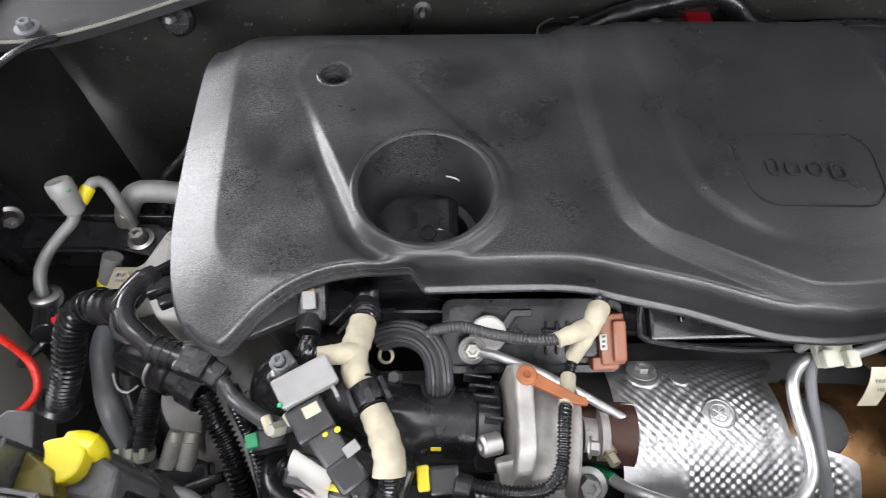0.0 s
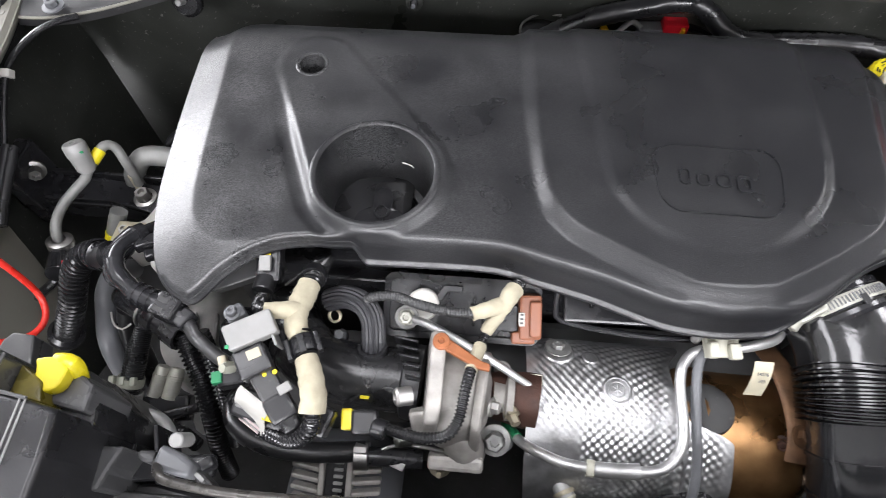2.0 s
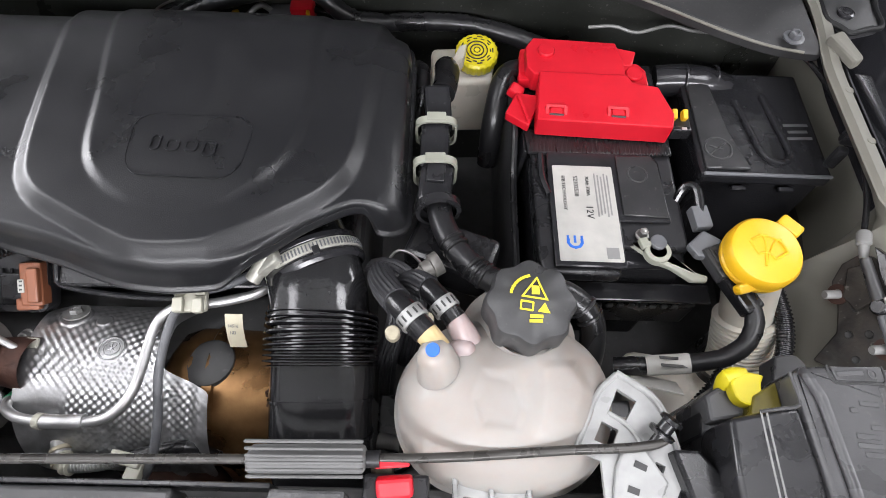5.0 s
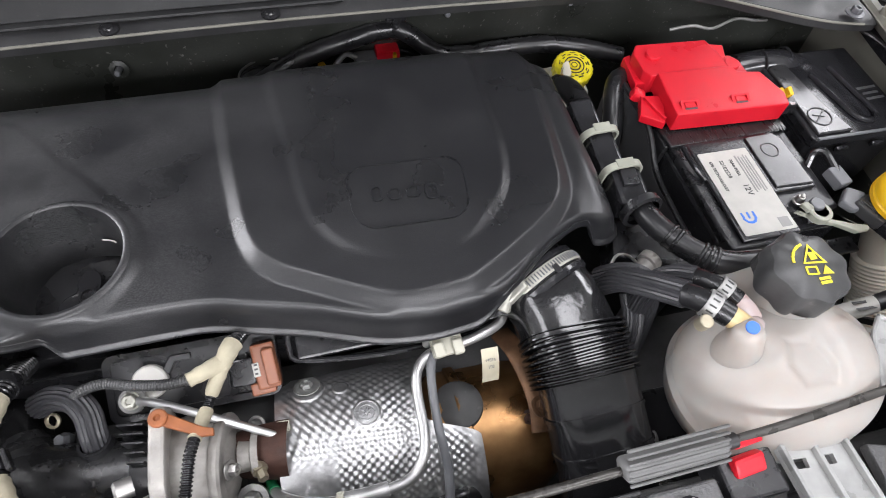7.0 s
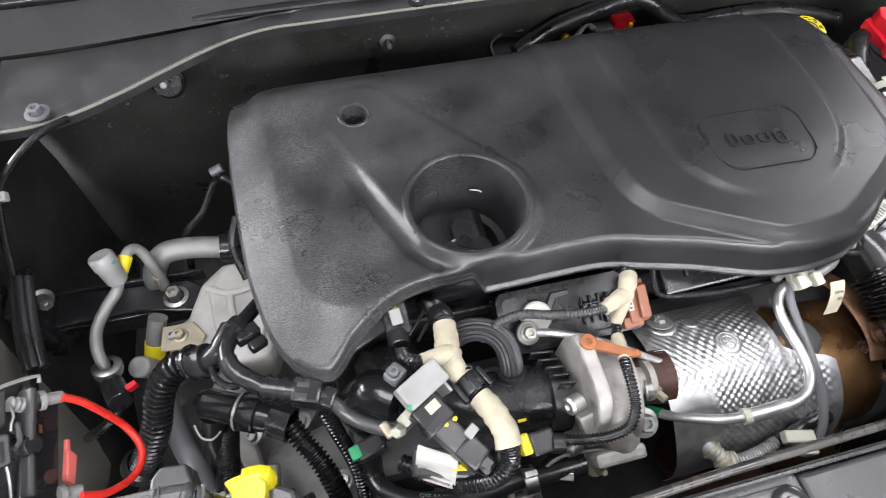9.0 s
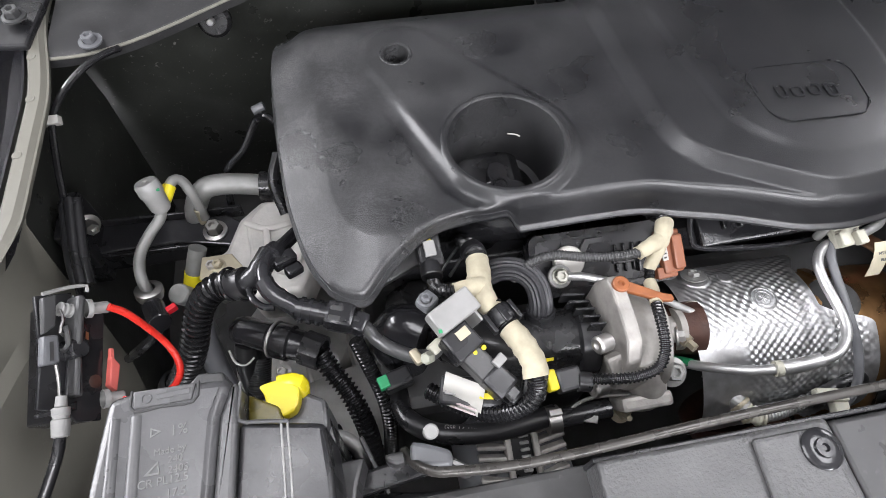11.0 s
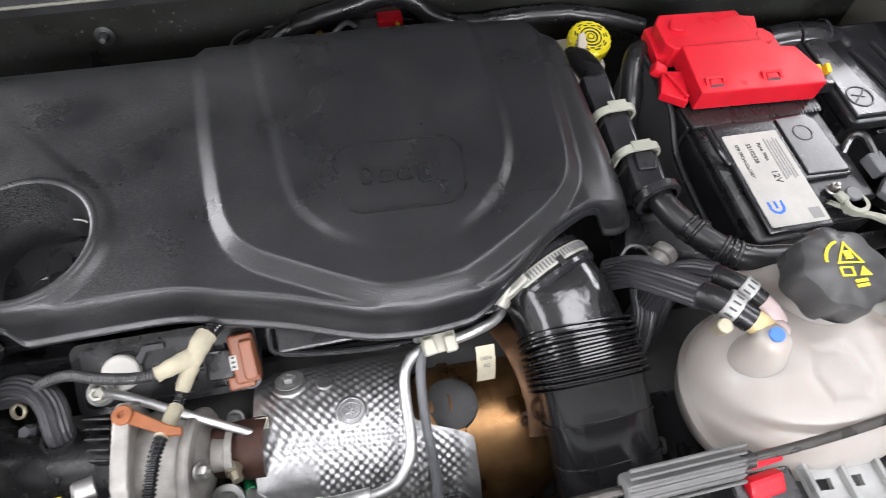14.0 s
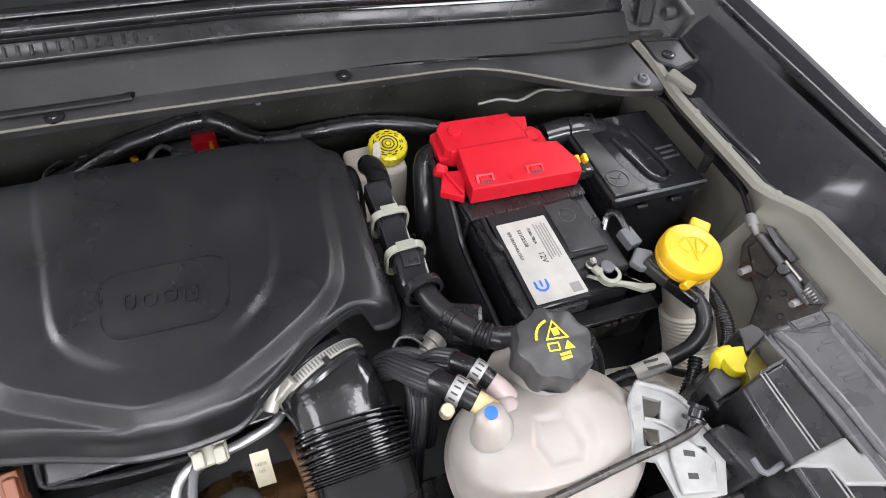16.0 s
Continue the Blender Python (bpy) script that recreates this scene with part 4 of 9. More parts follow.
gear = thing("gearbox_housing", (-0.5, 0.25, 0.51), "dusty cast aluminium gearbox housing low in the bay", "gearbox", at=(0.0, 0.02, -0.075))
gb = B()
lathe(gb, (-0.50, 0.26, 0.60), (-0.2, 0.1, 1), [(0, 0.0), (0, 0.11), (0.05, 0.115), (0.10, 0.10), (0.12, 0.06), (0.125, 0)], 40, (1, 0.8))
part("bell_housing", gb, M_CASE, gear)
part("side_case", box(B(), (-0.46, 0.16, 0.66), (0.12, 0.10, 0.16), 10, 5, 15, 0.02, 3), M_CASE, gear)
for k in range(4):
    part("casting_rib", box(B(), (-0.53 + 0.03 * k, 0.20, 0.72), (0.005, 0.10, 0.03), 0, 8, 10, 0.002), M_CASE, gear)
for x, y in ((-0.53, 0.205), (-0.47, 0.21), (-0.43, 0.13)):
    part("case_bolt", bolt(B(), (x, y, 0.742), (-0.1, -0.1, 1), 0.007), M_STEEL, gear)

mount = thing("engine_mount", (-0.53, 0.33, 0.74), "pale cast aluminium engine mount with a black steel strap", "engine mount")
mb = B()
prism(mb, [(-0.580, 0.288), (-0.555, 0.30), (-0.53, 0.262), (-0.48, 0.262), (-0.462, 0.30), (-0.465, 0.385), (-0.52, 0.388), (-0.545, 0.365), (-0.56, 0.325), (-0.580, 0.318)], 0.742, 0.806, None, 0.006, 3)
part("casting", mb, M_CASTW, mount)
part("casting_step", prism(B(), [(-0.53, 0.30), (-0.485, 0.275), (-0.47, 0.31), (-0.472, 0.375), (-0.515, 0.378), (-0.535, 0.35)], 0.806, 0.816, None, 0.004, 2), M_CASTW, mount)
part("strap", prism(B(), [(-0.735, 0.352), (-0.62, 0.356), (-0.552, 0.340), (-0.540, 0.346), (-0.546, 0.372), (-0.562, 0.384), (-0.62, 0.388), (-0.735, 0.395)], 0.782, 0.792, None, 0.002), M_GLOSS, mount, "glossy black steel strap")
part("strap_fold", box(B(), (-0.64, 0.353, 0.772), (0.19, 0.004, 0.03), 0, 0, 0, 0.001), M_BLACK, mount)
part("strap_fold", box(B(), (-0.64, 0.391, 0.79), (0.19, 0.004, 0.02), 0, 0, -1, 0.001), M_BLACK, mount)
part("mount_bolt", bolt(B(), (-0.575, 0.362, 0.792), (0, 0, 1), 0.009, 1.55, 0.012), M_STEEL, mount, "steel flange bolt")
part("mount_bolt", bolt(B(), (-0.573, 0.305, 0.806), (0, 0, 1), 0.006, 1.4, 0.008), M_STEEL, mount)
part("side_bolt", bolt(B(), (-0.703, 0.372, 0.824), (0.6, -0.7, 0.3), 0.008, 1.6, 0.012), M_STEEL, mount)
part("stud", cyl(B(), (-0.590, 0.378, 0.79), (-0.588, 0.378, 0.818), 0.004, 12), M_ZINC, mount)
part("side_bracket", box(B(), (-0.712, 0.37, 0.80), (0.02, 0.06, 0.10), 0, 0, 0, 0.003), M_BLACK, mount)
part("casting_rib", tube(B(), [(-0.535, 0.352, 0.8165), (-0.512, 0.340, 0.8175), (-0.480, 0.344, 0.8175)], 0.004, 10, flat=0.6), M_CASTW, mount)
part("casting_rib", tube(B(), [(-0.512, 0.340, 0.8175), (-0.510, 0.315, 0.8175), (-0.503, 0.290, 0.8165)], 0.004, 10, flat=0.6), M_CASTW, mount)
part("earth_tab", prism(B(), [(-0.586, 0.290), (-0.545, 0.286), (-0.540, 0.300), (-0.552, 0.318), (-0.584, 0.318)], 0.808, 0.8105, None, 0.001), M_ZINC, mount, "thin plated earth tab")
part("tab_bolt", bolt(B(), (-0.566, 0.304, 0.8105), (0, 0, 1), 0.0055, 1.5, 0.006), M_ZINC, mount)

# ---- air conditioning lines ----
ac = thing("air_conditioning_pipe", (-0.62, 0.32, 0.78), "aluminium air conditioning pipe with a capped service valve", "pipe")
part("valve_cap", lathe(B(), (-0.610, 0.354, 0.856), (-0.20, 0.42, 0.9), [(0, 0.008), (0.004, 0.0105), (0.020, 0.0115), (0.022, 0.0125), (0.033, 0.0125), (0.036, 0.0108), (0.036, 0.003), (0.0345, 0.002), (0.0345, 0)], 28), M_GLITE, ac, "pale grey plastic valve cap")
part("green_dot", box(B(), (-0.6065, 0.359, 0.884), (0.007, 0.002, 0.003), 0, 0, 20, 0.0005, 1), M_GREEN, ac)
part("rising_tube", tube(B(), [(-0.610, 0.355, 0.860), (-0.615, 0.348, 0.850), (-0.627, 0.337, 0.842), (-0.638, 0.318, 0.836), (-0.638, 0.296, 0.834), (-0.634, 0.280, 0.826), (-0.632, 0.270, 0.80)], 0.0058, 14), M_ALUW, ac)
part("bent_tube", tube(B(), [(-0.611, 0.354, 0.856), (-0.605, 0.370, 0.862), (-0.599, 0.386, 0.864), (-0.592, 0.390, 0.856), (-0.587, 0.384, 0.838), (-0.585, 0.378, 0.80)], 0.0056, 14), M_ALUW, ac)
part("yellow_tape", tube(B(), [(-0.6075, 0.364, 0.860), (-0.602, 0.379, 0.8635)], 0.0068, 14), M_YEL2, ac, "yellow tape wrap")
part("suction_tube", tube(B(), [(-0.600, 0.386, 0.77), (-0.596, 0.392, 0.80), (-0.582, 0.405, 0.818), (-0.560, 0.408, 0.820), (-0.53, 0.405, 0.818), (-0.505, 0.402, 0.812)], 0.0125, 16), M_ALUW, ac)
part("rubber_sleeve", tube(B(), [(-0.518, 0.403, 0.815), (-0.50, 0.402, 0.812), (-0.47, 0.402, 0.80)], 0.0175, 18), M_RUBBER, ac)
part("union_nut", lathe(B(), (-0.632, 0.276, 0.820), (0.1, 0.35, 1), [(-0.004, 0.008), (-0.004, 0.0125), (0.0, 0.0140), (0.007, 0.0140), (0.009, 0.011), (0.009, 0.007)], 28), M_STEEL, ac)
part("lower_tube", tube(B(), [(-0.588, 0.330, 0.812), (-0.594, 0.322, 0.80), (-0.602, 0.310, 0.78), (-0.610, 0.298, 0.75), (-0.612, 0.285, 0.68)], 0.0098, 14), M_ALUW, ac)
part("yellow_tape", tube(B(), [(-0.599, 0.3145, 0.7875), (-0.6045, 0.3065, 0.773)], 0.0112, 14), M_YEL2, ac)
sw = thing("pressure_switch", (-0.622, 0.255, 0.80), "black pressure switch plug with a red locking clip", "plug")
part("plug_body", cyl(B(), (-0.629, 0.262, 0.818), (-0.616, 0.236, 0.828), 0.0112, 20), M_GLOSS, sw)
part("lock_clip", box(B(), (-0.603, 0.247, 0.836), (0.010, 0.006, 0.008), 0, 0, 30, 0.001), M_RED, sw, "red locking clip")
part("switch_lead", tube(B(), [(-0.618, 0.246, 0.818), (-0.625, 0.232, 0.815), (-0.645, 0.225, 0.80), (-0.67, 0.23, 0.77)], 0.005, 10), M_LOOM, sw)
solo("rubber_peg", lathe(B(), (-0.607, 0.292, 0.77), (-0.15, -0.3, 1), [(0, 0), (0, 0.011), (0.030, 0.0115), (0.032, 0.010), (0.032, 0.003), (0.030, 0)], 24), M_GLITE, "grey rubber peg beside the wiring hose", "peg")


def hose(name, pts, r, m, label, category, corr=0.0, pitch=0.0045, **kw):
    ribbed = "flute" in kw
    return solo(name, tube(B(), pts, r, 36 if ribbed else 16, corr, pitch, **kw), m, label, category, angle=12 if ribbed else 35)


# ---- wiring hoses at the gearbox side ----
wh = thing("wiring_hose", (-0.60, 0.20, 0.76), "thick black corrugated wiring hose curving down beside the gearbox", "hose", "corrugated hoses")
part("corrugated_tube", tube(B(), [(-0.5145, 0.2275, 0.902), (-0.5217, 0.2283, 0.898), (-0.537, 0.2318, 0.895), (-0.5507, 0.2287, 0.888), (-0.5616, 0.223, 0.875), (-0.5698, 0.2151, 0.860), (-0.5804, 0.2019, 0.835), (-0.6002, 0.1907, 0.80), (-0.625, 0.185, 0.76)], 0.0120, 20, 0.0030, 0.0062), M_LOOM, wh)
part("clip_collar", tube(B(), [(-0.513, 0.2272, 0.9025), (-0.5217, 0.2283, 0.898), (-0.530, 0.230, 0.8963)], 0.0145, 20), M_BLACK, wh)
for dx in (-0.006, 0.004):
    part("collar_rib", lathe(B(), (-0.521 + dx, 0.2285, 0.8985 - dx * 0.4), (-0.9, 0.1, -0.4), [(-0.0012, 0.0140), (-0.0012, 0.0158), (0.0012, 0.0158), (0.0012, 0.0140)], 28), M_GLOSS, wh)
part("smooth_end", tube(B(), [(-0.513, 0.2272, 0.9025), (-0.503, 0.2285, 0.909), (-0.496, 0.236, 0.913), (-0.490, 0.248, 0.912)], 0.0105, 18, lump=0.05), M_GLOSS, wh)
part("flat_band", tube(B(), [(-0.510, 0.217, 0.908), (-0.506, 0.205, 0.910), (-0.497, 0.196, 0.910), (-0.488, 0.194, 0.910)], 0.0032, 10), M_GLOSS, wh)
part("foot_ring", lathe(B(), (-0.617, 0.187, 0.773), (0.5, 0.15, 0.8), [(0, 0.014), (0, 0.019), (0.008, 0.019), (0.012, 0.015)], 28), M_BLACK, wh)

vh = thing("vapour_hose", (-0.47, 0.22, 0.86), "black vapour hose with taped sleeve and quick coupling", "hose")
part("upper_hose", tube(B(), [(-0.455, 0.300, 0.880), (-0.4693, 0.2759, 0.895), (-0.4791, 0.2567, 0.908), (-0.4894, 0.2405, 0.918), (-0.4932, 0.2238, 0.925), (-0.4918, 0.2098, 0.926)], 0.0068, 16), M_GLOSS, vh)
part("taped_sleeve", tube(B(), [(-0.4922, 0.212, 0.926), (-0.4885, 0.2040, 0.925), (-0.4828, 0.1971, 0.924), (-0.474, 0.190, 0.922), (-0.466, 0.1837, 0.921)], 0.0082, 18, lump=0.10), M_GLOSS, vh, "shiny wrapped tape")
part("saddle_clip", tube(B(), [(-0.4835, 0.2495, 0.9125), (-0.4880, 0.2425, 0.917)], 0.0100, 16), M_BLACK, vh)
part("clip_foot", box(B(), (-0.4775, 0.239, 0.912), (0.022, 0.012, 0.012), 0, 10, 30, 0.002), M_BLACK, vh)
part("clip_foot", box(B(), (-0.4700, 0.2300, 0.907), (0.016, 0.010, 0.010), 0, 10, 30, 0.002), M_GLOSS, vh)
part("quick_coupling", tube(B(), [(-0.467, 0.1840, 0.921), (-0.4435, 0.1761, 0.919), (-0.430, 0.1712, 0.917)], 0.0098, 20), M_GLOSS, vh)
part("coupling_block", box(B(), (-0.4320, 0.1715, 0.9185), (0.024, 0.022, 0.021), 0, 4, -19, 0.003), M_BLACK, vh)
for k in range(4):
    part("coupling_ring", lathe(B(), (-0.463 + 0.0070 * k, 0.1826 - 0.0024 * k, 0.9208 - 0.0006 * k), (0.94, -0.32, -0.08), [(-0.0014, 0.0095), (-0.0014, 0.0112), (0.0014, 0.0112), (0.0014, 0.0095)], 26), M_GLOSS, vh)
for k in range(2):
    part("latch_window", box(B(), (-0.4335 - 0.003 * k, 0.1755 - 0.0085 * k, 0.9292), (0.010, 0.0045, 0.001), 0, 4, -19, 0.0004, 1), M_INK, vh)
part("coupling_neck", tube(B(), [(-0.424, 0.1690, 0.9165), (-0.4137, 0.1619, 0.9145)], 0.0080, 18), M_BLACK, vh)
part("neck_collar", box(B(), (-0.4165, 0.1640, 0.9150), (0.012, 0.018, 0.016), 0, 4, -30, 0.002), M_GLOSS, vh)
part("elbow", tube(B(), [(-0.4165, 0.1640, 0.915), (-0.4105, 0.1580, 0.914), (-0.4058, 0.1516, 0.910), (-0.3959, 0.1442, 0.903), (-0.3778, 0.1336, 0.902), (-0.3628, 0.1297, 0.906), (-0.3545, 0.1340, 0.912)], 0.0060, 18), M_GREYP, vh, "satin grey plastic elbow")
part("elbow_plug", box(B(), (-0.3565, 0.1345, 0.912), (0.014, 0.010, 0.012), 20, 0, 35, 0.002), M_CREAM, vh)

dh = thing("breather_hose", (-0.48, 0.17, 0.72), "black breather hose with domed fitting and corrugated tail", "hose", "corrugated hoses")
part("domed_end", lathe(B(), (-0.5415, 0.2225, 0.8135), (0.895, -0.44, 0.06), [(-0.012, 0), (-0.011, 0.007), (-0.006, 0.0125), (0.002, 0.0155), (0.032, 0.0155), (0.034, 0.0175), (0.040, 0.0175), (0.042, 0.0185), (0.056, 0.0185), (0.058, 0.016), (0.078, 0.0145)], 28), M_GLOSS, dh)
part("knurled_collar", lathe(B(), (-0.470, 0.1865, 0.818), (0.86, -0.5, 0.0), [(-0.010, 0.014), (-0.010, 0.0175), (0.010, 0.0175), (0.010, 0.014)], 48, wave=0.03, lobes=14), M_BLACK, dh)
part("corrugated_tail", tube(B(), [(-0.464, 0.183, 0.818), (-0.4547, 0.1655, 0.8060), (-0.4439, 0.1496, 0.8000), (-0.4347, 0.1303, 0.7900), (-0.4275, 0.1075, 0.7700), (-0.4263, 0.0861, 0.7350), (-0.4282, 0.0681, 0.6800)], 0.0092, 22, 0.0026, 0.0048), M_LOOM, dh)
part("drop_hose", tube(B(), [(-0.537, 0.212, 0.805), (-0.542, 0.200, 0.785), (-0.542, 0.187, 0.76), (-0.54, 0.16, 0.70)], 0.013, 16), M_RUBBER, dh)
part("spring_clip", tube(B(), [(-0.556, 0.206, 0.805), (-0.551, 0.194, 0.800), (-0.541, 0.190, 0.798), (-0.532, 0.196, 0.800)], 0.0012, 8), M_STEEL, dh)
part("wire_clip", clamp_band(B(), (-0.508, 0.206, 0.8157), (0.895, -0.44, 0.06), 0.0175, 0.003), M_STEEL, dh)
part("green_dot", box(B(), (-0.5040, 0.1880, 0.8262), (0.003, 0.003, 0.001), 45, 0, 0, 0.0003, 1), M_GREEN, dh)
hose("wiring_hose", [(-0.4251, 0.1732, 0.8600), (-0.4171, 0.1549, 0.8350), (-0.4081, 0.1322, 0.8120), (-0.4049, 0.1116, 0.7850), (-0.4084, 0.0924, 0.7400)], 0.0068, M_LOOM, "thinner black corrugated wiring hose behind the breather tail", "hose", 0.0014, 0.0042)
hose("coolant_hose", [(-0.590, 0.290, 0.74), (-0.592, 0.272, 0.768), (-0.592, 0.247, 0.772), (-0.585, 0.223, 0.770), (-0.570, 0.183, 0.760), (-0.56, 0.15, 0.70)], 0.0125, M_GCON, "dull grey coolant hose dropping beside the wiring hose", "hose")
ch = thing("coolant_hose", (-0.54, 0.14, 0.68), "black ribbed coolant hose with a pale spring clamp", "hose")
part("hose_body", tube(B(), [(-0.5297, 0.2030, 0.7850), (-0.5336, 0.1883, 0.7720), (-0.5363, 0.1666, 0.7600), (-0.5409, 0.1473, 0.7480), (-0.5447, 0.1318, 0.7380)], 0.0118, 20, 0.0006, 0.0028), M_RUBBER, ch)
part("spring_clamp", clamp_band(B(), (-0.5409, 0.1473, 0.7480), (-0.0084, -0.0348, -0.0220), 0.0128, 0.010), M_CLIP, ch, "pale spring clamp")
for k in range(3):
    part("clamp_lug", box(B(), Vector((-0.5409, 0.1473, 0.7480)) + Vector((-0.014 + 0.012 * k, -0.004, 0.012)), (0.006, 0.010, 0.008), 20, 0, 5, 0.0015), M_CLIP, ch)
part("steel_collar", lathe(B(), (-0.5447, 0.1318, 0.7380), (-0.0084, -0.0348, -0.0220), [(-0.006, 0.0125), (-0.006, 0.0160), (-0.002, 0.0165), (0.004, 0.0165), (0.005, 0.0130)], 28), M_GLITE, ch)
part("socket", box(B(), (-0.5403, 0.1138, 0.7200), (0.046, 0.034, 0.030), 20, 0, 6, 0.004), M_GLOSS, ch)
part("socket_rib", box(B(), (-0.5355, 0.1185, 0.7380), (0.034, 0.008, 0.008), 20, 0, 6, 0.001), M_GLOSS, ch)
vs = thing("solenoid_valve", (-0.51, 0.15, 0.68), "silver twin-barrel solenoid valve low in the bay", "valve")
for p0, p1 in (((-0.5213, 0.1377, 0.7250), (-0.5136, 0.1659, 0.7380)), ((-0.5027, 0.1355, 0.7250), (-0.4969, 0.1705, 0.7380))):
    part("barrel", lathe(B(), p0, Vector(p1) - Vector(p0), [(0, 0), (0, 0.0088), (0.022, 0.0088), (0.0225, 0.0094), (0.026, 0.0094), (0.0265, 0.0086), (0.034, 0.0082), (0.036, 0.0070), (0.036, 0.003), (0.034, 0)], 24), M_CLAMP, vs)
part("valve_base", box(B(), (-0.5076, 0.1262, 0.7150), (0.060, 0.030, 0.022), 15, 0, 8, 0.004), M_GLOSS, vs)
part("bracket", box(B(), (-0.4810, 0.1195, 0.7350), (0.050, 0.010, 0.030), 15, 0, 20, 0.003), M_BLACK, vs)
hose("vent_hose", [(-0.5046, 0.0908, 0.7800), (-0.4877, 0.0934, 0.8000), (-0.4725, 0.0952, 0.8050), (-0.4553, 0.0924, 0.8050), (-0.4420, 0.0872, 0.8000), (-0.4328, 0.0806, 0.7800)], 0.0066, M_LOOM, "small black corrugated vent hose by the headlamp", "hose", 0.0018, 0.0042)
hose("alloy_pipe", [(-0.464, 0.095, 0.838), (-0.446, 0.090, 0.843), (-0.434, 0.078, 0.842), (-0.430, 0.060, 0.835), (-0.43, 0.04, 0.80)], 0.0065, M_ALUP, "dull aluminium pipe bending down beside the headlamp", "pipe")

# ---- turbo inlet side ----
mod = thing("control_module", (-0.17, 0.21, 0.84), "flat black engine module with a white cap and raised rim", "module", at=(-0.004, -0.003, 0.007))
MP = pose(-0.170, 0.214, 0.869, 33, 0, 0)
part("case", prism(B(), rounded(0.150, 0.062, 0.009), -0.018, 0.0, MP, 0.002), M_BLACK, mod)
part("rim", ring_of(B(), rounded(0.150, 0.062, 0.009), rounded(0.138, 0.050, 0.006), -0.001, 0.0035, MP), M_BLACK, mod)
part("white_cap", lathe(B(), MP @ Vector((-0.037, 0.002, 0.0)), MP.to_3x3() @ Vector((0, 0, 1)), [(0, 0.0155), (0.006, 0.0155), (0.0075, 0.014), (0.0075, 0.006), (0.0068, 0)], 36), M_WHITE, mod, "white plastic cap")
part("moulded_step", prism(B(), [(-0.035, 0.006), (-0.02, 0.006), (-0.014, 0.016), (0.0, 0.016), (0.0, 0.022), (-0.018, 0.022), (-0.024, 0.012), (-0.035, 0.012)], 0, 0.004, MP, 0.001), M_BLACK, mod)
for k in range(5):
    part("moulded_rib", box(B(), MP @ Vector((0.012 + 0.009 * k, -0.002, 0.002)), (0.0025, 0.028, 0.004), 33, 0, 0, 0.0008, 1), M_BLACK, mod)
for k in range(2):
    part("moulded_rib", box(B(), MP @ Vector((0.03, -0.006 + 0.010 * k, 0.002)), (0.044, 0.003, 0.004), 33, 0, 0, 0.0008, 1), M_BLACK, mod)
part("illegible_mark", box(B(), MP @ Vector((-0.028, 0.027, 0.0006)), (0.020, 0.004, 0.0008), 33, 0, 0, 0.0002, 1), M_EMB, mod)
con = thing("brown_plug", (-0.105, 0.205, 0.855), "brown plastic wiring plug on the module", "plug")
part("plug_body", box(B(), (-0.1095, 0.2065, 0.880), (0.021, 0.043, 0.017), 33, 0, 4, 0.0025), M_BROWN, con)
part("plug_step", box(B(), (-0.1050, 0.203, 0.884), (0.011, 0.034, 0.017), 33, 0, 4, 0.002), M_BROWN, con)
part("plug_skirt", box(B(), (-0.1145, 0.190, 0.868), (0.022, 0.012, 0.014), 33, 0, 4, 0.002), M_BROWN, con)
part("white_tag", box(B(), (-0.1175, 0.200, 0.8865), (0.006, 0.013, 0.002), 33, 0, 4, 0.0005), M_WHITE, con)
for k in range(3):
    part("illegible_print", box(B(), (-0.1175, 0.2035 - 0.0034 * k, 0.8897 - 0.0022 * k), (0.003, 0.0018, 0.0005), 33, 0, 4, 0, 1), M_INK, con)
part("plug_face", box(B(), (-0.131, 0.205, 0.876), (0.022, 0.026, 0.012), 33, 0, 0, 0.002), M_BLACK, con)

elb = thing("intake_elbow", (-0.27, 0.15, 0.82), "satin black plastic intake elbow leading to the turbocharger", "intake pipe")
part("elbow_pipe", tube(B(), [(-0.365, 0.235, 0.79), (-0.352, 0.212, 0.82), (-0.332, 0.175, 0.843), (-0.305, 0.153, 0.850), (-0.27, 0.145, 0.853), (-0.235, 0.143, 0.854), (-0.205, 0.141, 0.855)], 0.0300, 36), M_SATIN, elb)
part("pipe_collar", tube(B(), [(-0.333, 0.176, 0.843), (-0.326, 0.168, 0.845)], 0.0318, 36), M_SATIN, elb)
part("end_flange", lathe(B(), (-0.212, 0.141, 0.855), (1, -0.06, 0), [(-0.012, 0.0300), (-0.010, 0.034), (0.0, 0.036), (0.006, 0.036), (0.008, 0.024)], 36), M_BLACK, elb)
for k in range(5):
    part("stiffening_rib", box(B(), (-0.222 + 0.0025 * k, 0.170 - 0.009 * k, 0.886 + 0.003 * k), (0.022 - 0.002 * k, 0.0022, 0.016), 0, 0, -8, 0.0006, 1), M_BLACK, elb)
part("side_pipe", tube(B(), [(-0.375, 0.165, 0.80), (-0.392, 0.175, 0.835), (-0.38, 0.178, 0.862), (-0.36, 0.165, 0.865)], 0.022, 24), M_GLOSS, elb)
part("pipe_band", lathe(B(), (-0.385, 0.178, 0.85), (0.8, 0.1, 0.6), [(-0.004, 0.022), (-0.004, 0.0245), (0.004, 0.0245), (0.004, 0.022)], 32), M_BLACK, elb)
part("yellow_mark", box(B(), (-0.255, 0.119, 0.8745), (0.008, 0.003, 0.001), 40, 0, 0, 0.0003, 1), M_PRINT, elb)

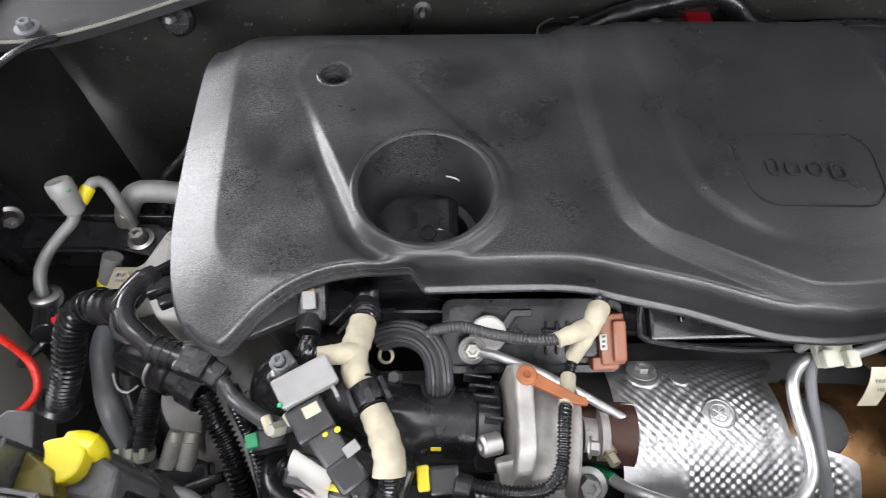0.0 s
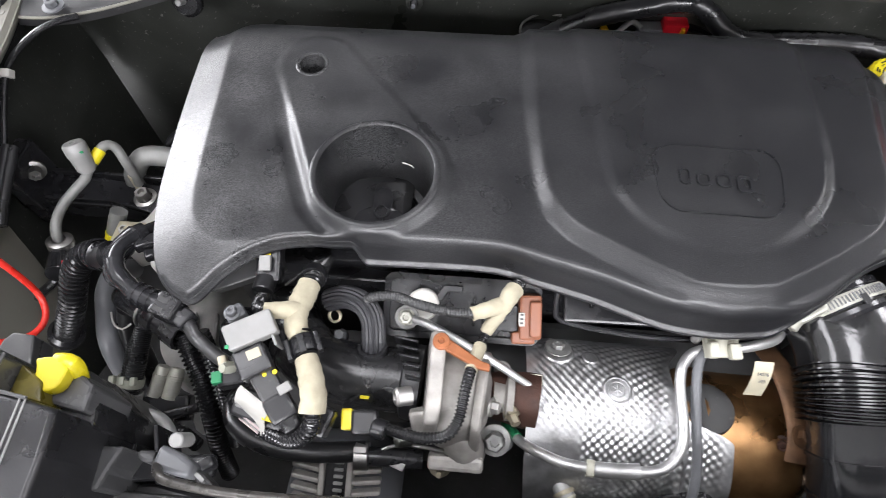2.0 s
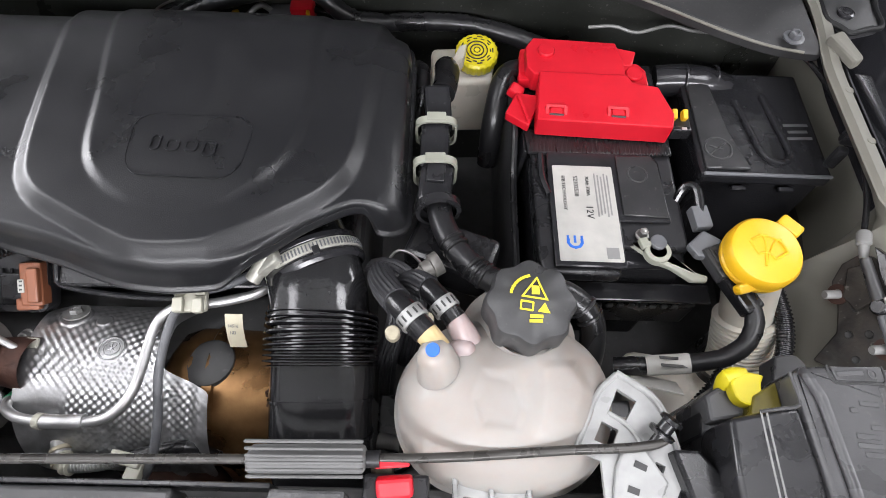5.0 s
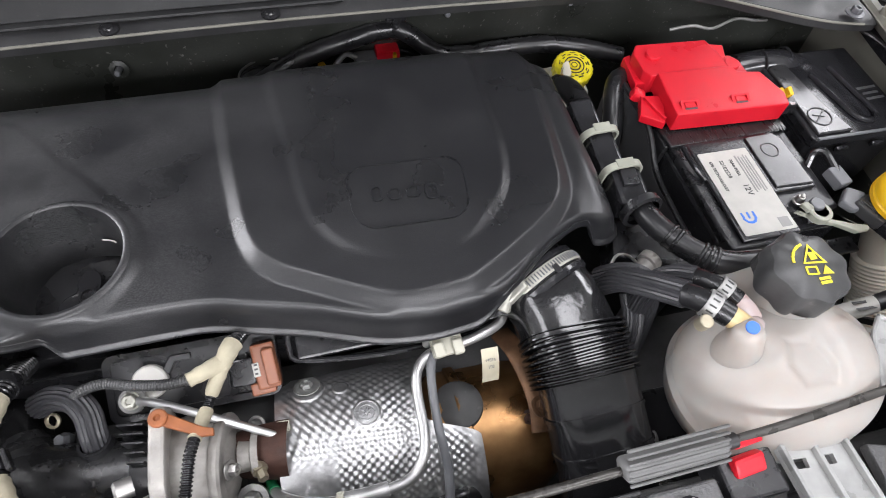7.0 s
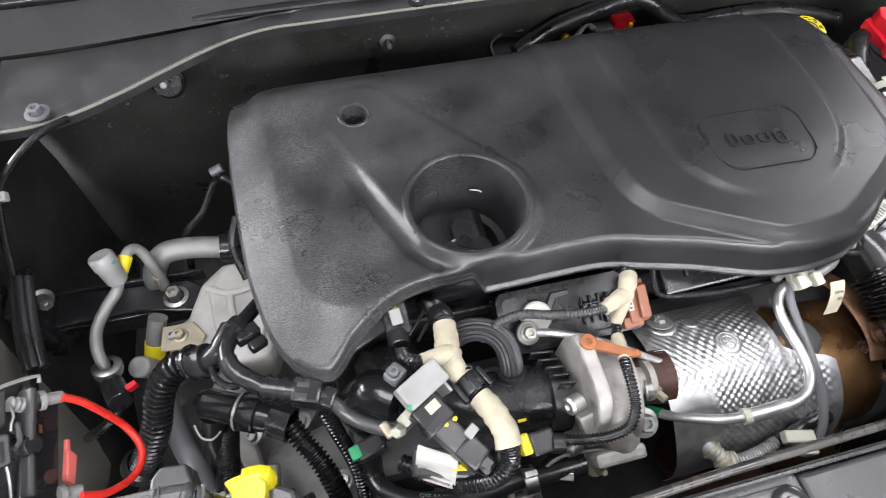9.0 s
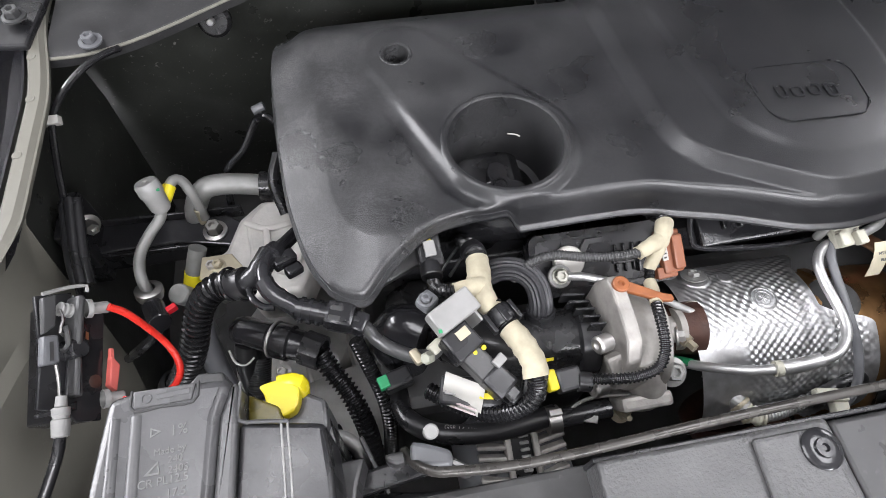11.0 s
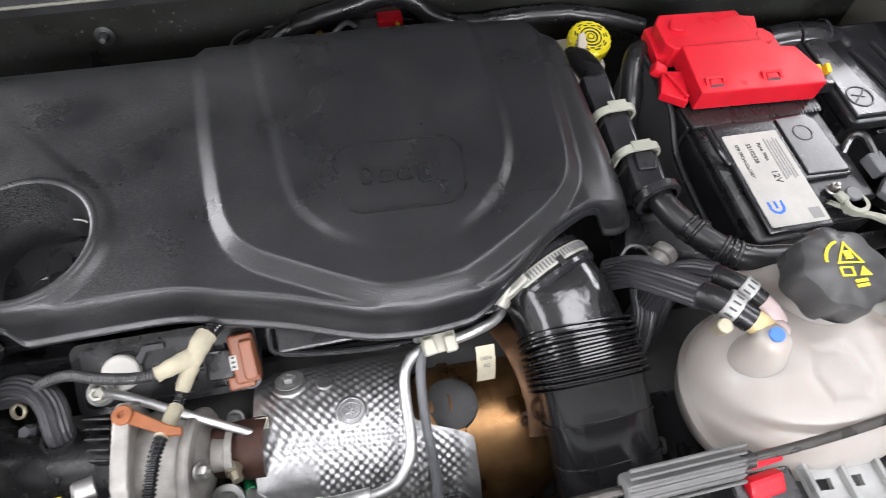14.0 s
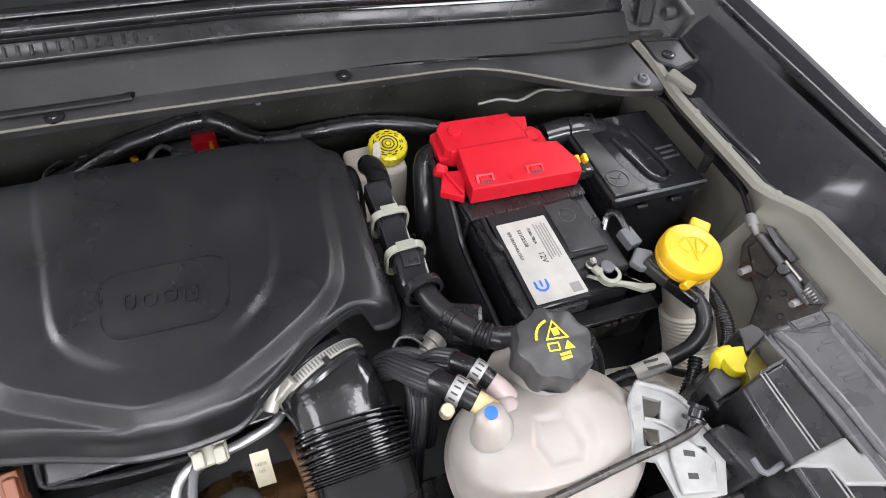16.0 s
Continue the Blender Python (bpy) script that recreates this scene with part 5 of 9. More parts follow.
tur = thing("turbocharger", (-0.17, 0.12, 0.78), "cast aluminium turbocharger compressor housing", "turbocharger")
PM = Matrix(((0, 0.10, 1, -0.203), (1, 0, 0, 0.134), (0, 1, 0, 0.866), (0, 0, 0, 1)))
part("flange", prism(B(), [(0.044, 0.030), (0.036, 0.054), (0.024, 0.058), (-0.010, 0.056), (-0.026, 0.053), (-0.040, 0.040), (-0.050, 0.0), (-0.035, -0.045), (0.02, -0.04), (0.042, 0.0)], 0, 0.013, PM, 0.003), M_ALU, tur, "machined pale aluminium flange")
part("compressor_volute", lathe(B(), (-0.191, 0.132, 0.860), (1, -0.10, 0.05), [(0, 0.044), (0.010, 0.0465), (0.022, 0.046), (0.034, 0.041), (0.044, 0.031), (0.049, 0.018), (0.050, 0.0)], 44), M_ALU, tur, "pale cast aluminium volute")
part("volute_scroll", tube(B(), [(-0.176, 0.108, 0.868), (-0.166, 0.094, 0.855), (-0.162, 0.088, 0.83), (-0.165, 0.10, 0.80)], 0.016, 18, r1=0.022), M_ALU, tur)
part("flange_foot", box(B(), (-0.191, 0.102, 0.890), (0.040, 0.022, 0.012), 35, -8, 12, 0.003), M_ALU, tur)
part("plate_mark", box(B(), (-0.170, 0.104, 0.8855), (0.012, 0.010, 0.001), 30, 10, 10, 0.0003, 1), M_GLITE, tur)
part("rear_flange", lathe(B(), (-0.152, 0.128, 0.860), (1, -0.10, 0.05), [(-0.003, 0.034), (-0.003, 0.0435), (0.0, 0.045), (0.004, 0.045), (0.006, 0.043), (0.006, 0.030)], 48), M_ALU, tur)
part("casting_step", box(B(), (-0.186, 0.096, 0.884), (0.030, 0.010, 0.008), 45, 0, -4, 0.002), M_ALU, tur)
part("flange_screw", bolt(B(), (-0.143, 0.115, 0.893), (0.9, -0.2, 0.3), 0.0055, 1.5, 0.006), M_STEEL, tur)
part("outlet_neck", lathe(B(), (-0.140, 0.132, 0.864), (1, -0.05, 0), [(0, 0.014), (0.010, 0.014), (0.012, 0.020), (0.018, 0.020)], 24), M_ALU, tur)
for x, y, z in ((-0.203, 0.115, 0.910), (-0.203, 0.090, 0.866)):
    part("flange_bolt", lathe(B(), (x - 0.008, y, z), (-1, -0.3, 0.3), [(0, 0), (0, 0.008), (0.012, 0.008), (0.014, 0.006), (0.014, 0.003), (0.010, 0)], 16), M_STEEL, tur)
part("cast_lug", box(B(), (-0.170, 0.078, 0.835), (0.05, 0.014, 0.035), 20, 0, 0, 0.004), M_ALU, tur)
part("turbine_body", lathe(B(), (-0.148, 0.138, 0.852), (1, -0.1, 0), [(0, 0.018), (0.012, 0.022), (0.040, 0.026), (0.05, 0.026)], 28), M_RUST, tur, "rusty turbine housing")
for x, y, z in ((-0.1297, 0.1678, 0.8328), (-0.126, 0.098, 0.835)):
    part("turbine_bolt", bolt(B(), (x, y, z), (-0.2, -0.5, 1), 0.006, 1.4, 0.007), M_ALUP, tur)
part("brass_union", lathe(B(), (-0.128, 0.128, 0.868), (0.3, -0.75, 0.2), [(0, 0.004), (0.010, 0.004), (0.010, 0.007), (0.016, 0.007), (0.016, 0.0045), (0.024, 0.0045), (0.024, 0)], 6), M_ZINC, tur)
part("banjo_bolt", bolt(B(), (-0.135, 0.098, 0.842), (-0.1, -0.4, 1), 0.009, 1.6, 0.012), M_ALUP, tur)
part("drain_stud", bolt(B(), (-0.184, 0.076, 0.812), (0, -0.5, 0.8), 0.006, 1.8, 0.008, 0.014), M_ZINC, tur)
lk = thing("actuator_rod", (-0.17, 0.16, 0.88), "slim steel actuator rod with a round bolted eye", "rod")
part("rod", tube(B(), [(-0.218, 0.192, 0.887), (-0.20, 0.184, 0.893), (-0.16, 0.164, 0.895), (-0.104, 0.140, 0.872)], 0.0040, 14, r1=0.0034), M_PIPE, lk)
part("eye", lathe(B(), (-0.225, 0.1965, 0.880), (0, -0.45, 0.9), [(0, 0.0), (0, 0.0108), (0.0012, 0.0116), (0.0035, 0.0116), (0.0045, 0.0108), (0.0045, 0.0)], 30), M_GLITE, lk)
part("eye_bolt", bolt(B(), (-0.225, 0.1945, 0.8845), (0, -0.45, 0.9), 0.0065, 1.25, 0.006), M_CLAMP, lk)
oa = thing("bracket_arm", (-0.17, 0.153, 0.91), "rust-orange painted bracket arm over the turbocharger", "bracket", at=(-0.002, -0.003, 0.007))
part("arm", prism(B(), [(-0.194, 0.163), (-0.188, 0.168), (-0.180, 0.165), (-0.152, 0.148), (-0.145, 0.146), (-0.145, 0.140), (-0.155, 0.141), (-0.183, 0.155), (-0.191, 0.157)], 0.912, 0.917, None, 0.0012), M_ORANGE, oa)
part("pivot", lathe(B(), (-0.187, 0.162, 0.908), (0, 0, 1), [(0, 0.0075), (0.011, 0.0075), (0.012, 0.0065), (0.012, 0.003), (0.010, 0.002), (0.010, 0)], 24), M_ORANGE, oa)

# ---- heat shield, catalyst, pipes ----
hs = thing("heat_shield", (-0.02, 0.13, 0.76), "dimpled aluminium foil heat shield bolted over the exhaust", "heat shield")
bm = B()
nu, nv = 210, 250
SY, SZ, SR = 0.138, 0.775, 0.088


def shield_edge(v):
    """Right edge: cut back behind, full in front."""
    return 0.026 + 0.048 * smooth(0.34, 0.46, v) - 0.012 * smooth(0.85, 1.0, v) + 0.016 * smooth(0.16, 0.02, v)


G = []
for i in range(nu):
    col = []
    for j in range(nv):
        u, v = i / (nu - 1), j / (nv - 1)
        a = radians(48 - 150 * v)
        x0 = -0.109 + 0.014 * smooth(0.09, 0.0, v) + 0.006 * smooth(0.55, 0.95, v)
        x = x0 + (shield_edge(v) - x0) * u
        w = 0.0012 * noise.noise(Vector((x * 30, v * 5, 1)))
        flat = smooth(0.055, 0.045, x - x0) * smooth(0.36, 0.48, v)
        s = SR * radians(150) * v
        p = 0.0058
        bend = 0.35 * smooth(0.10, 0.02, s)
        d = 0.5 * math.cos(2 * math.pi * (x * (0.66 - bend) + s * 0.75) / p) + (0.5 - 0.6 * bend) * math.cos(2 * math.pi * (x * 0.75 - s * 0.66) / p)
        lab = min(math.hypot(x + 0.026, s - 0.0642) / 0.0135, math.hypot(x + 0.078, s - 0.0246) / 0.016, math.hypot(x + 0.047, s - 0.030) / 0.008)
        calm = smooth(0.9, 1.15, lab) * (1 - flat) * smooth(0.0, 0.02, min(u, 1 - u) * 0.17) * smooth(0.02, 0.05, v)
        r = SR + w + 0.00066 * d * calm + 0.004 * smooth(0.055, 0.065, x) + 0.0012 * smooth(1.0, 0.9, lab)
        r += 0.004 * smooth(0.5, 0.0, abs(x - 0.030) / 0.012) * smooth(0.3, 0.5, v)
        col.append(bm.verts.new((x, SY + r * math.sin(a), SZ + r * math.cos(a))))
    G.append(col)
for i in range(nu - 1):
    for j in range(nv - 1):
        bm.faces.new((G[i][j], G[i + 1][j], G[i + 1][j + 1], G[i][j + 1]))
bmesh.ops.recalc_face_normals(bm, faces=bm.faces)
shell = part("foil_shell", bm, M_FOIL, hs, angle=80)
for rr in (0.0115, 0.0075):
    part("pressed_ring", lathe(B(), (-0.026, 0.1476, 0.8632), (0, 0.11, 1), [(-0.001, rr - 0.0008), (0.0012, rr - 0.0004), (0.0012, rr + 0.0004), (-0.001, rr + 0.0008)], 36), M_FOIL, hs)
for a in (35, -35, 90):
    part("pressed_bar", box(B(), (-0.026, 0.1476, 0.8640), (0.010, 0.0012, 0.0012), 0, 0, a, 0.0004, 1), M_FOIL, hs)
part("shield_bolt", bolt(B(), (-0.078, 0.1875, 0.8515), (0, 0.53, 0.85), 0.0062, 2.1, 0.0045), M_ALUP, hs, "dull grey bolt with wide stained washer")
part("edge_tab", box(B(), (-0.101, 0.150, 0.866), (0.012, 0.010, 0.004), 8, 0, 0, 0.001), M_CREAM, hs)

cat = thing("catalytic_converter", (0.10, 0.12, 0.68), "heat-tinted bronze brown catalytic converter can", "catalytic converter")
part("can", lathe(B(), (0.010, 0.132, 0.775), (1, 0.0, -0.05), [(0, 0.05), (0.012, 0.066), (0.03, 0.072), (0.045, 0.0725), (0.047, 0.075), (0.056, 0.075), (0.058, 0.0725), (0.11, 0.0735), (0.13, 0.072), (0.15, 0.06)], 60), M_CAT, cat)
part("sensor_boss", lathe(B(), (0.062, 0.142, 0.838), (-0.1, 0.15, 1), [(0, 0.026), (0.005, 0.025), (0.008, 0.020), (0.0085, 0.0)], 36), M_DARKIN, cat, "dark oxidised sensor boss")
part("front_cone", lathe(B(), (0.10, 0.10, 0.72), (0.3, -0.7, -0.7), [(0, 0.06), (0.06, 0.045), (0.12, 0.03)], 36), M_CAT, cat)
part("can_bolt", bolt(B(), (0.128, 0.117, 0.838), (-0.3, -0.6, 0.8), 0.005, 1.6, 0.006), M_RUST, cat)
solo("heat_shield_tail", lathe(B(), (-0.01, 0.085, 0.70), (0.25, -0.75, -0.5), [(0, 0.06), (0.05, 0.05), (0.09, 0.04)], 40), M_RUST, "brown rusted exhaust pipe falling away below the shield", "exhaust")

sp = thing("coolant_pipe", (0.0, 0.12, 0.85), "bent bright steel coolant pipe looping over the heat shield", "pipe")
part("steel_tube", tube(B(), [(-0.124, 0.124, 0.812), (-0.121, 0.112, 0.830), (-0.114, 0.098, 0.850), (-0.100, 0.086, 0.868), (-0.080, 0.077, 0.878), (-0.055, 0.0735, 0.882), (-0.025, 0.073, 0.884), (0.0, 0.077, 0.886), (0.014, 0.090, 0.889), (0.020, 0.11, 0.890), (0.021, 0.145, 0.890), (0.025, 0.166, 0.892), (0.038, 0.179, 0.894), (0.060, 0.182, 0.895), (0.09, 0.188, 0.895), (0.115, 0.200, 0.890), (0.13, 0.225, 0.88)], 0.0047, 16), M_PIPE, sp)
part("crimp_sleeve", tube(B(), [(-0.055, 0.0735, 0.882), (-0.040, 0.0732, 0.883), (-0.018, 0.0740, 0.8845)], 0.0066, 18), M_PIPE, sp)
part("sleeve_end", tube(B(), [(-0.061, 0.0742, 0.8812), (-0.055, 0.0735, 0.882)], 0.0072, 18), M_CREAM, sp)
part("green_sleeve", tube(B(), [(-0.124, 0.123, 0.814), (-0.121, 0.112, 0.830), (-0.115, 0.100, 0.848)], 0.005, 14), M_GREEN, sp)
hose("vacuum_hose", [(0.128, 0.235, 0.890), (0.09, 0.204, 0.900), (0.062, 0.192, 0.902), (0.046, 0.182, 0.898), (0.037, 0.162, 0.893), (0.034, 0.12, 0.884), (0.036, 0.08, 0.866), (0.030, 0.05, 0.845), (0.015, 0.035, 0.82)], 0.0042, M_GCON, "thin dark rubber vacuum hose beside the steel pipe", "hose")
pc = thing("pipe_clip", (0.045, 0.185, 0.90), "cream nylon pipe clip holding two lines", "clip", at=(0.006, -0.004, -0.012))
part("clip_base", box(B(), (0.050, 0.186, 0.915), (0.030, 0.020, 0.008), 12, 0, 5, 0.002), M_CREAM, pc)
for dx in (-0.009, 0.009):
    part("clip_jaw", box(B(), (0.050 + dx, 0.180, 0.920), (0.010, 0.014, 0.009), 12, 0, 5, 0.002), M_CREAM, pc)
    part("clip_jaw", box(B(), (0.050 + dx, 0.194, 0.920), (0.010, 0.008, 0.007), 12, 0, 5, 0.002), M_CREAM, pc)
part("clip_post", cyl(B(), (0.034, 0.196, 0.90), (0.034, 0.197, 0.926), 0.0045, 12), M_GLITE, pc)
tg = thing("paper_tag", (0.094, 0.165, 0.885), "small yellowed white paper tag wrapped round the pipe", "tag", at=(0, -0.005, -0.011))
part("tag_face", thick(strip(B(), [[(x, 0.178 - 0.020 * t + 0.003 * t * t, 0.908 - 0.012 * t - 0.010 * t * t) for x in (0.087, 0.095, 0.1035)] for t in (0, 0.3, 0.6, 1.0, 1.3)]), 0.0006), M_PAPER, tg)
letters("14516", 0.0042, pose(0.0895, 0.1672, 0.9012, 36, 0, 0), M_GCON, tg)
letters("103", 0.0042, pose(0.0915, 0.1620, 0.8972, 36, 0, 0), M_GCON, tg)
fl = thing("pipe_flange_joint", (0.0, 0.045, 0.82), "cream nylon clip and steel union below the heat shield", "fitting")
part("clip", box(B(), (0.006, 0.05, 0.842), (0.03, 0.012, 0.010), 0, 0, -12, 0.002), M_CREAM, fl)
part("clip", box(B(), (0.014, 0.042, 0.836), (0.014, 0.02, 0.012), 0, 0, -12, 0.002), M_CREAM, fl)
part("oxygen_sensor", lathe(B(), (-0.086, 0.098, 0.818), (0.42, -0.9, 0.02), [(0, 0.0085), (0.020, 0.0085), (0.020, 0.011), (0.026, 0.011), (0.026, 0.009), (0.046, 0.0088), (0.047, 0.0075), (0.052, 0.0075), (0.052, 0)], 18), M_ALUP, fl, "dull steel oxygen sensor")
for k in range(3):
    part("sensor_ring", clamp_band(B(), (-0.074 + 0.0055 * k, 0.072 - 0.0115 * k, 0.8185), (0.42, -0.9, 0.02), 0.0088, 0.004), M_ZINC, fl)
part("white_ferrule", tube(B(), [(-0.067, 0.055, 0.819), (-0.060, 0.048, 0.820), (-0.052, 0.046, 0.821)], 0.0088, 16, 0.0016, 0.005), M_CREAM, fl)
part("braided_lead", tube(B(), [(-0.054, 0.046, 0.821), (-0.040, 0.046, 0.822), (-0.02, 0.049, 0.823), (-0.004, 0.053, 0.825)], 0.0058, 14, 0.0012, 0.003), M_ALUP, fl)
part("black_sleeve", tube(B(), [(-0.006, 0.0525, 0.825), (0.012, 0.056, 0.828), (0.03, 0.061, 0.830), (0.055, 0.064, 0.828), (0.075, 0.060, 0.80)], 0.0065, 14), M_RUBBER, fl)

strap = thing("exhaust_strap", (0.14, 0.14, 0.83), "brown heat-stained steel strap beside the catalyst", "strap")
part("strap_plate", tube(B(), [(0.122, 0.205, 0.850), (0.130, 0.180, 0.858), (0.136, 0.150, 0.857), (0.138, 0.122, 0.852), (0.136, 0.100, 0.842)], 0.011, 20, flat=0.28), M_RUST2, strap)
part("strap_bolt", bolt(B(), (0.138, 0.120, 0.855), (0.3, -0.1, 0.95), 0.007, 1.5, 0.006), M_RUST2, strap)

# ---- intake duct ----
du = thing("air_intake_duct", (0.175, 0.15, 0.75), "glossy black ribbed air intake duct with a hose clamp", "intake duct")
FL = 0.66
DA = [(0.140, 0.272, 0.895), (0.153, 0.246, 0.898), (0.166, 0.218, 0.900), (0.173, 0.194, 0.898), (0.176, 0.172, 0.893)]
part("upper_sleeve", tube(B(), DA, 0.0435, 48, r1=0.0470, flat=FL, sq=0.72), M_DUCT, du)
DB = [(0.1788, 0.175, 0.8935), (0.1788, 0.160, 0.891), (0.1796, 0.145, 0.887), (0.1800, 0.130, 0.882)]
part("bellows", tube(B(), DB, 0.0485, 44, 0.0078, 0.0050, flat=FL, sq=0.66), M_DUCTL, du, "ribbed bellows")
part("lower_sleeve", tube(B(), [(0.1812, 0.134, 0.883), (0.1818, 0.105, 0.872), (0.183, 0.075, 0.858), (0.185, 0.050, 0.842), (0.187, 0.036, 0.80), (0.187, 0.032, 0.70)], 0.0462, 44, flat=FL, sq=0.7), M_DUCTL, du)
for p, a in (((0.1817, 0.103, 0.871), (0.04, -0.9, -0.40)), ((0.1832, 0.073, 0.857), (0.05, -0.88, -0.47))):
    part("sleeve_bead", tube(B(), [Vector(p) - Vector(a).normalized() * 0.0014, Vector(p) + Vector(a).normalized() * 0.0014], 0.0478, 44, flat=FL, sq=0.7), M_DUCTL, du)
ax = Vector((0.42, -0.9, -0.02))
DC = Vector((0.1650, 0.2270, 0.9030))
part("collar", lathe(B(), DC, ax, [(-0.014, 0.044), (-0.013, 0.0475), (-0.008, 0.0475), (-0.007, 0.046), (0.007, 0.046), (0.009, 0.0485), (0.013, 0.048), (0.016, 0.044)], 48, (1, FL)), M_GLOSS, du)
part("clamp_band", clamp_band(B(), DC, ax, 0.0468, 0.011, (1, FL)), M_CLAMP, du, "perforated steel hose clamp")
for k in range(40):
    a = radians(-20 + 4.2 * k)
    rm = frame_of(ax)
    q = DC + rm @ Vector((0.0488 * math.cos(a), 0.0488 * FL * math.sin(a), 0))
    if q.z > 0.905:
        bx = box(B(), (0, 0, 0), (0.0014, 0.0008, 0.007), 0, 0, 0, 0)
        bmesh.ops.transform(bx, matrix=Matrix.Translation(q) @ rm.to_4x4() @ pose(0, 0, 0, 0, 0, math.degrees(a) + 90), verts=bx.verts)
        part("clamp_slot", bx, M_GCON, du)
part("clamp_screw", cyl(B(), (0.112, 0.200, 0.914), (0.128, 0.222, 0.928), 0.0075, 18), M_CLAMP, du)
part("screw_housing", box(B(), (0.127, 0.2145, 0.925), (0.026, 0.018, 0.012), 0, -30, 27, 0.003), M_CLAMP, du)
part("seam_notch", box(B(), (0.172, 0.224, 0.9335), (0.007, 0.010, 0.004), 0, 0, 25, 0.001), M_BLACK, du)

# ---- taped wiring over the turbo inlet ----
lw = thing("taped_harness", (-0.30, 0.14, 0.88), "wiring harness wrapped in cream fleece tape at a Y joint", "wiring harness", "taped harnesses", at=(0.0, 0.0, -0.01))
part("tape_trunk", tube(B(), [(-0.309, 0.199, 0.940), (-0.311, 0.185, 0.944), (-0.313, 0.172, 0.946), (-0.311, 0.158, 0.946), (-0.307, 0.150, 0.945)], 0.0105, 16, r1=0.0095, lump=0.12), M_TAPE, lw)
part("tape_branch", tube(B(), [(-0.312, 0.172, 0.948), (-0.324, 0.168, 0.955), (-0.337, 0.1665, 0.957)], 0.0085, 14, r1=0.0058, lump=0.12), M_TAPE, lw)
part("tape_lower", tube(B(), [(-0.297, 0.131, 0.944), (-0.291, 0.118, 0.946), (-0.286, 0.103, 0.946), (-0.285, 0.089, 0.942)], 0.0098, 16, r1=0.0108, lump=0.12), M_TAPE, lw)
part("loom_upper", tube(B(), [(-0.312, 0.245, 0.90), (-0.310, 0.225, 0.92), (-0.308, 0.208, 0.935), (-0.309, 0.196, 0.941)], 0.0090, 16, 0.0016, 0.0040), M_LOOM, lw)
part("loom_joint", tube(B(), [(-0.307, 0.154, 0.944), (-0.296, 0.130, 0.944)], 0.0086, 16, 0.0016, 0.004), M_LOOM, lw)
part("coupler", lathe(B(), (-0.303, 0.146, 0.944), (0.42, -0.9, 0.0), [(-0.004, 0.010), (-0.003, 0.0108), (-0.001, 0.0114), (0.009, 0.0114), (0.011, 0.0102), (0.011, 0.0092)], 40, wave=0.02, lobes=8), M_BLACK, lw)
for s1 in (-1, 1):
    part("coupler_tab", box(B(), (-0.301 + s1 * 0.0112, 0.141 + s1 * 0.005, 0.947), (0.004, 0.018, 0.008), 0, 0, 25, 0.001), M_BLACK, lw)
part("coupler_tab", box(B(), (-0.301, 0.141, 0.9562), (0.006, 0.016, 0.0025), 0, 0, 25, 0.001), M_BLACK, lw)
part("top_clamp", lathe(B(), (-0.309, 0.213, 0.931), (0.05, -0.85, 0.5), [(-0.005, 0.009), (-0.005, 0.0115), (0.005, 0.0115), (0.005, 0.009)], 24), M_BLACK, lw)
part("loom_branch", tube(B(), [(-0.334, 0.167, 0.956), (-0.344, 0.170, 0.951), (-0.349, 0.179, 0.940), (-0.350, 0.192, 0.929)], 0.0055, 12, 0.0014, 0.0035), M_LOOM, lw)
part("loom_return", tube(B(), [(-0.285, 0.091, 0.9425), (-0.286, 0.080, 0.936), (-0.295, 0.073, 0.925), (-0.310, 0.073, 0.912), (-0.330, 0.080, 0.902), (-0.348, 0.092, 0.896), (-0.368, 0.108, 0.892)], 0.0070, 14, 0.0012, 0.0038), M_LOOM, lw)
inj = thing("injector_plug", (-0.346, 0.225, 0.88), "black injector plug with yellow paint dots", "plug", at=(-0.003, -0.009, 0.022))
part("plug_body", box(B(), (-0.346, 0.228, 0.905), (0.022, 0.034, 0.018), 20, 0, 5, 0.003), M_BLACK, inj)
part("grey_latch", box(B(), (-0.346, 0.222, 0.918), (0.010, 0.014, 0.005), 20, 0, 5, 0.001), M_GLITE, inj)
part("collar", cyl(B(), (-0.347, 0.214, 0.903), (-0.347, 0.200, 0.905), 0.0095, 18), M_BLACK, inj)
for dx, dy in ((-0.005, 0.235), (0.005, 0.240), (0.0, 0.231)):
    part("paint_dot", lathe(B(), (-0.346 + dx, dy, 0.9165), (0, -0.3, 1), [(0, 0.0028), (0.0006, 0.0022), (0.0006, 0)], 10), M_PRINT, inj)

rw = thing("taped_harness", (-0.14, 0.17, 0.88), "cream taped Y joint of wiring by the brown plug", "wiring harness", "taped harnesses")
part("tape_trunk", tube(B(), [(-0.128, 0.212, 0.926), (-0.133, 0.203, 0.927), (-0.141, 0.191, 0.922), (-0.1513, 0.1757, 0.9095)], 0.0088, 16, r1=0.0056, lump=0.12), M_TAPE, rw)
part("tape_branch", tube(B(), [(-0.138, 0.196, 0.924), (-0.151, 0.190, 0.927), (-0.1648, 0.1845, 0.928)], 0.0085, 14, r1=0.0060, lump=0.12), M_TAPE, rw)
part("loom_up", tube(B(), [(-0.118, 0.245, 0.89), (-0.122, 0.228, 0.912), (-0.128, 0.211, 0.926)], 0.0058, 14, 0.0016, 0.004), M_LOOM, rw)
part("loom_down", tube(B(), [(-0.1505, 0.177, 0.9105), (-0.157, 0.1585, 0.909)], 0.0042, 14, 0.0012, 0.0032), M_LOOM, rw)
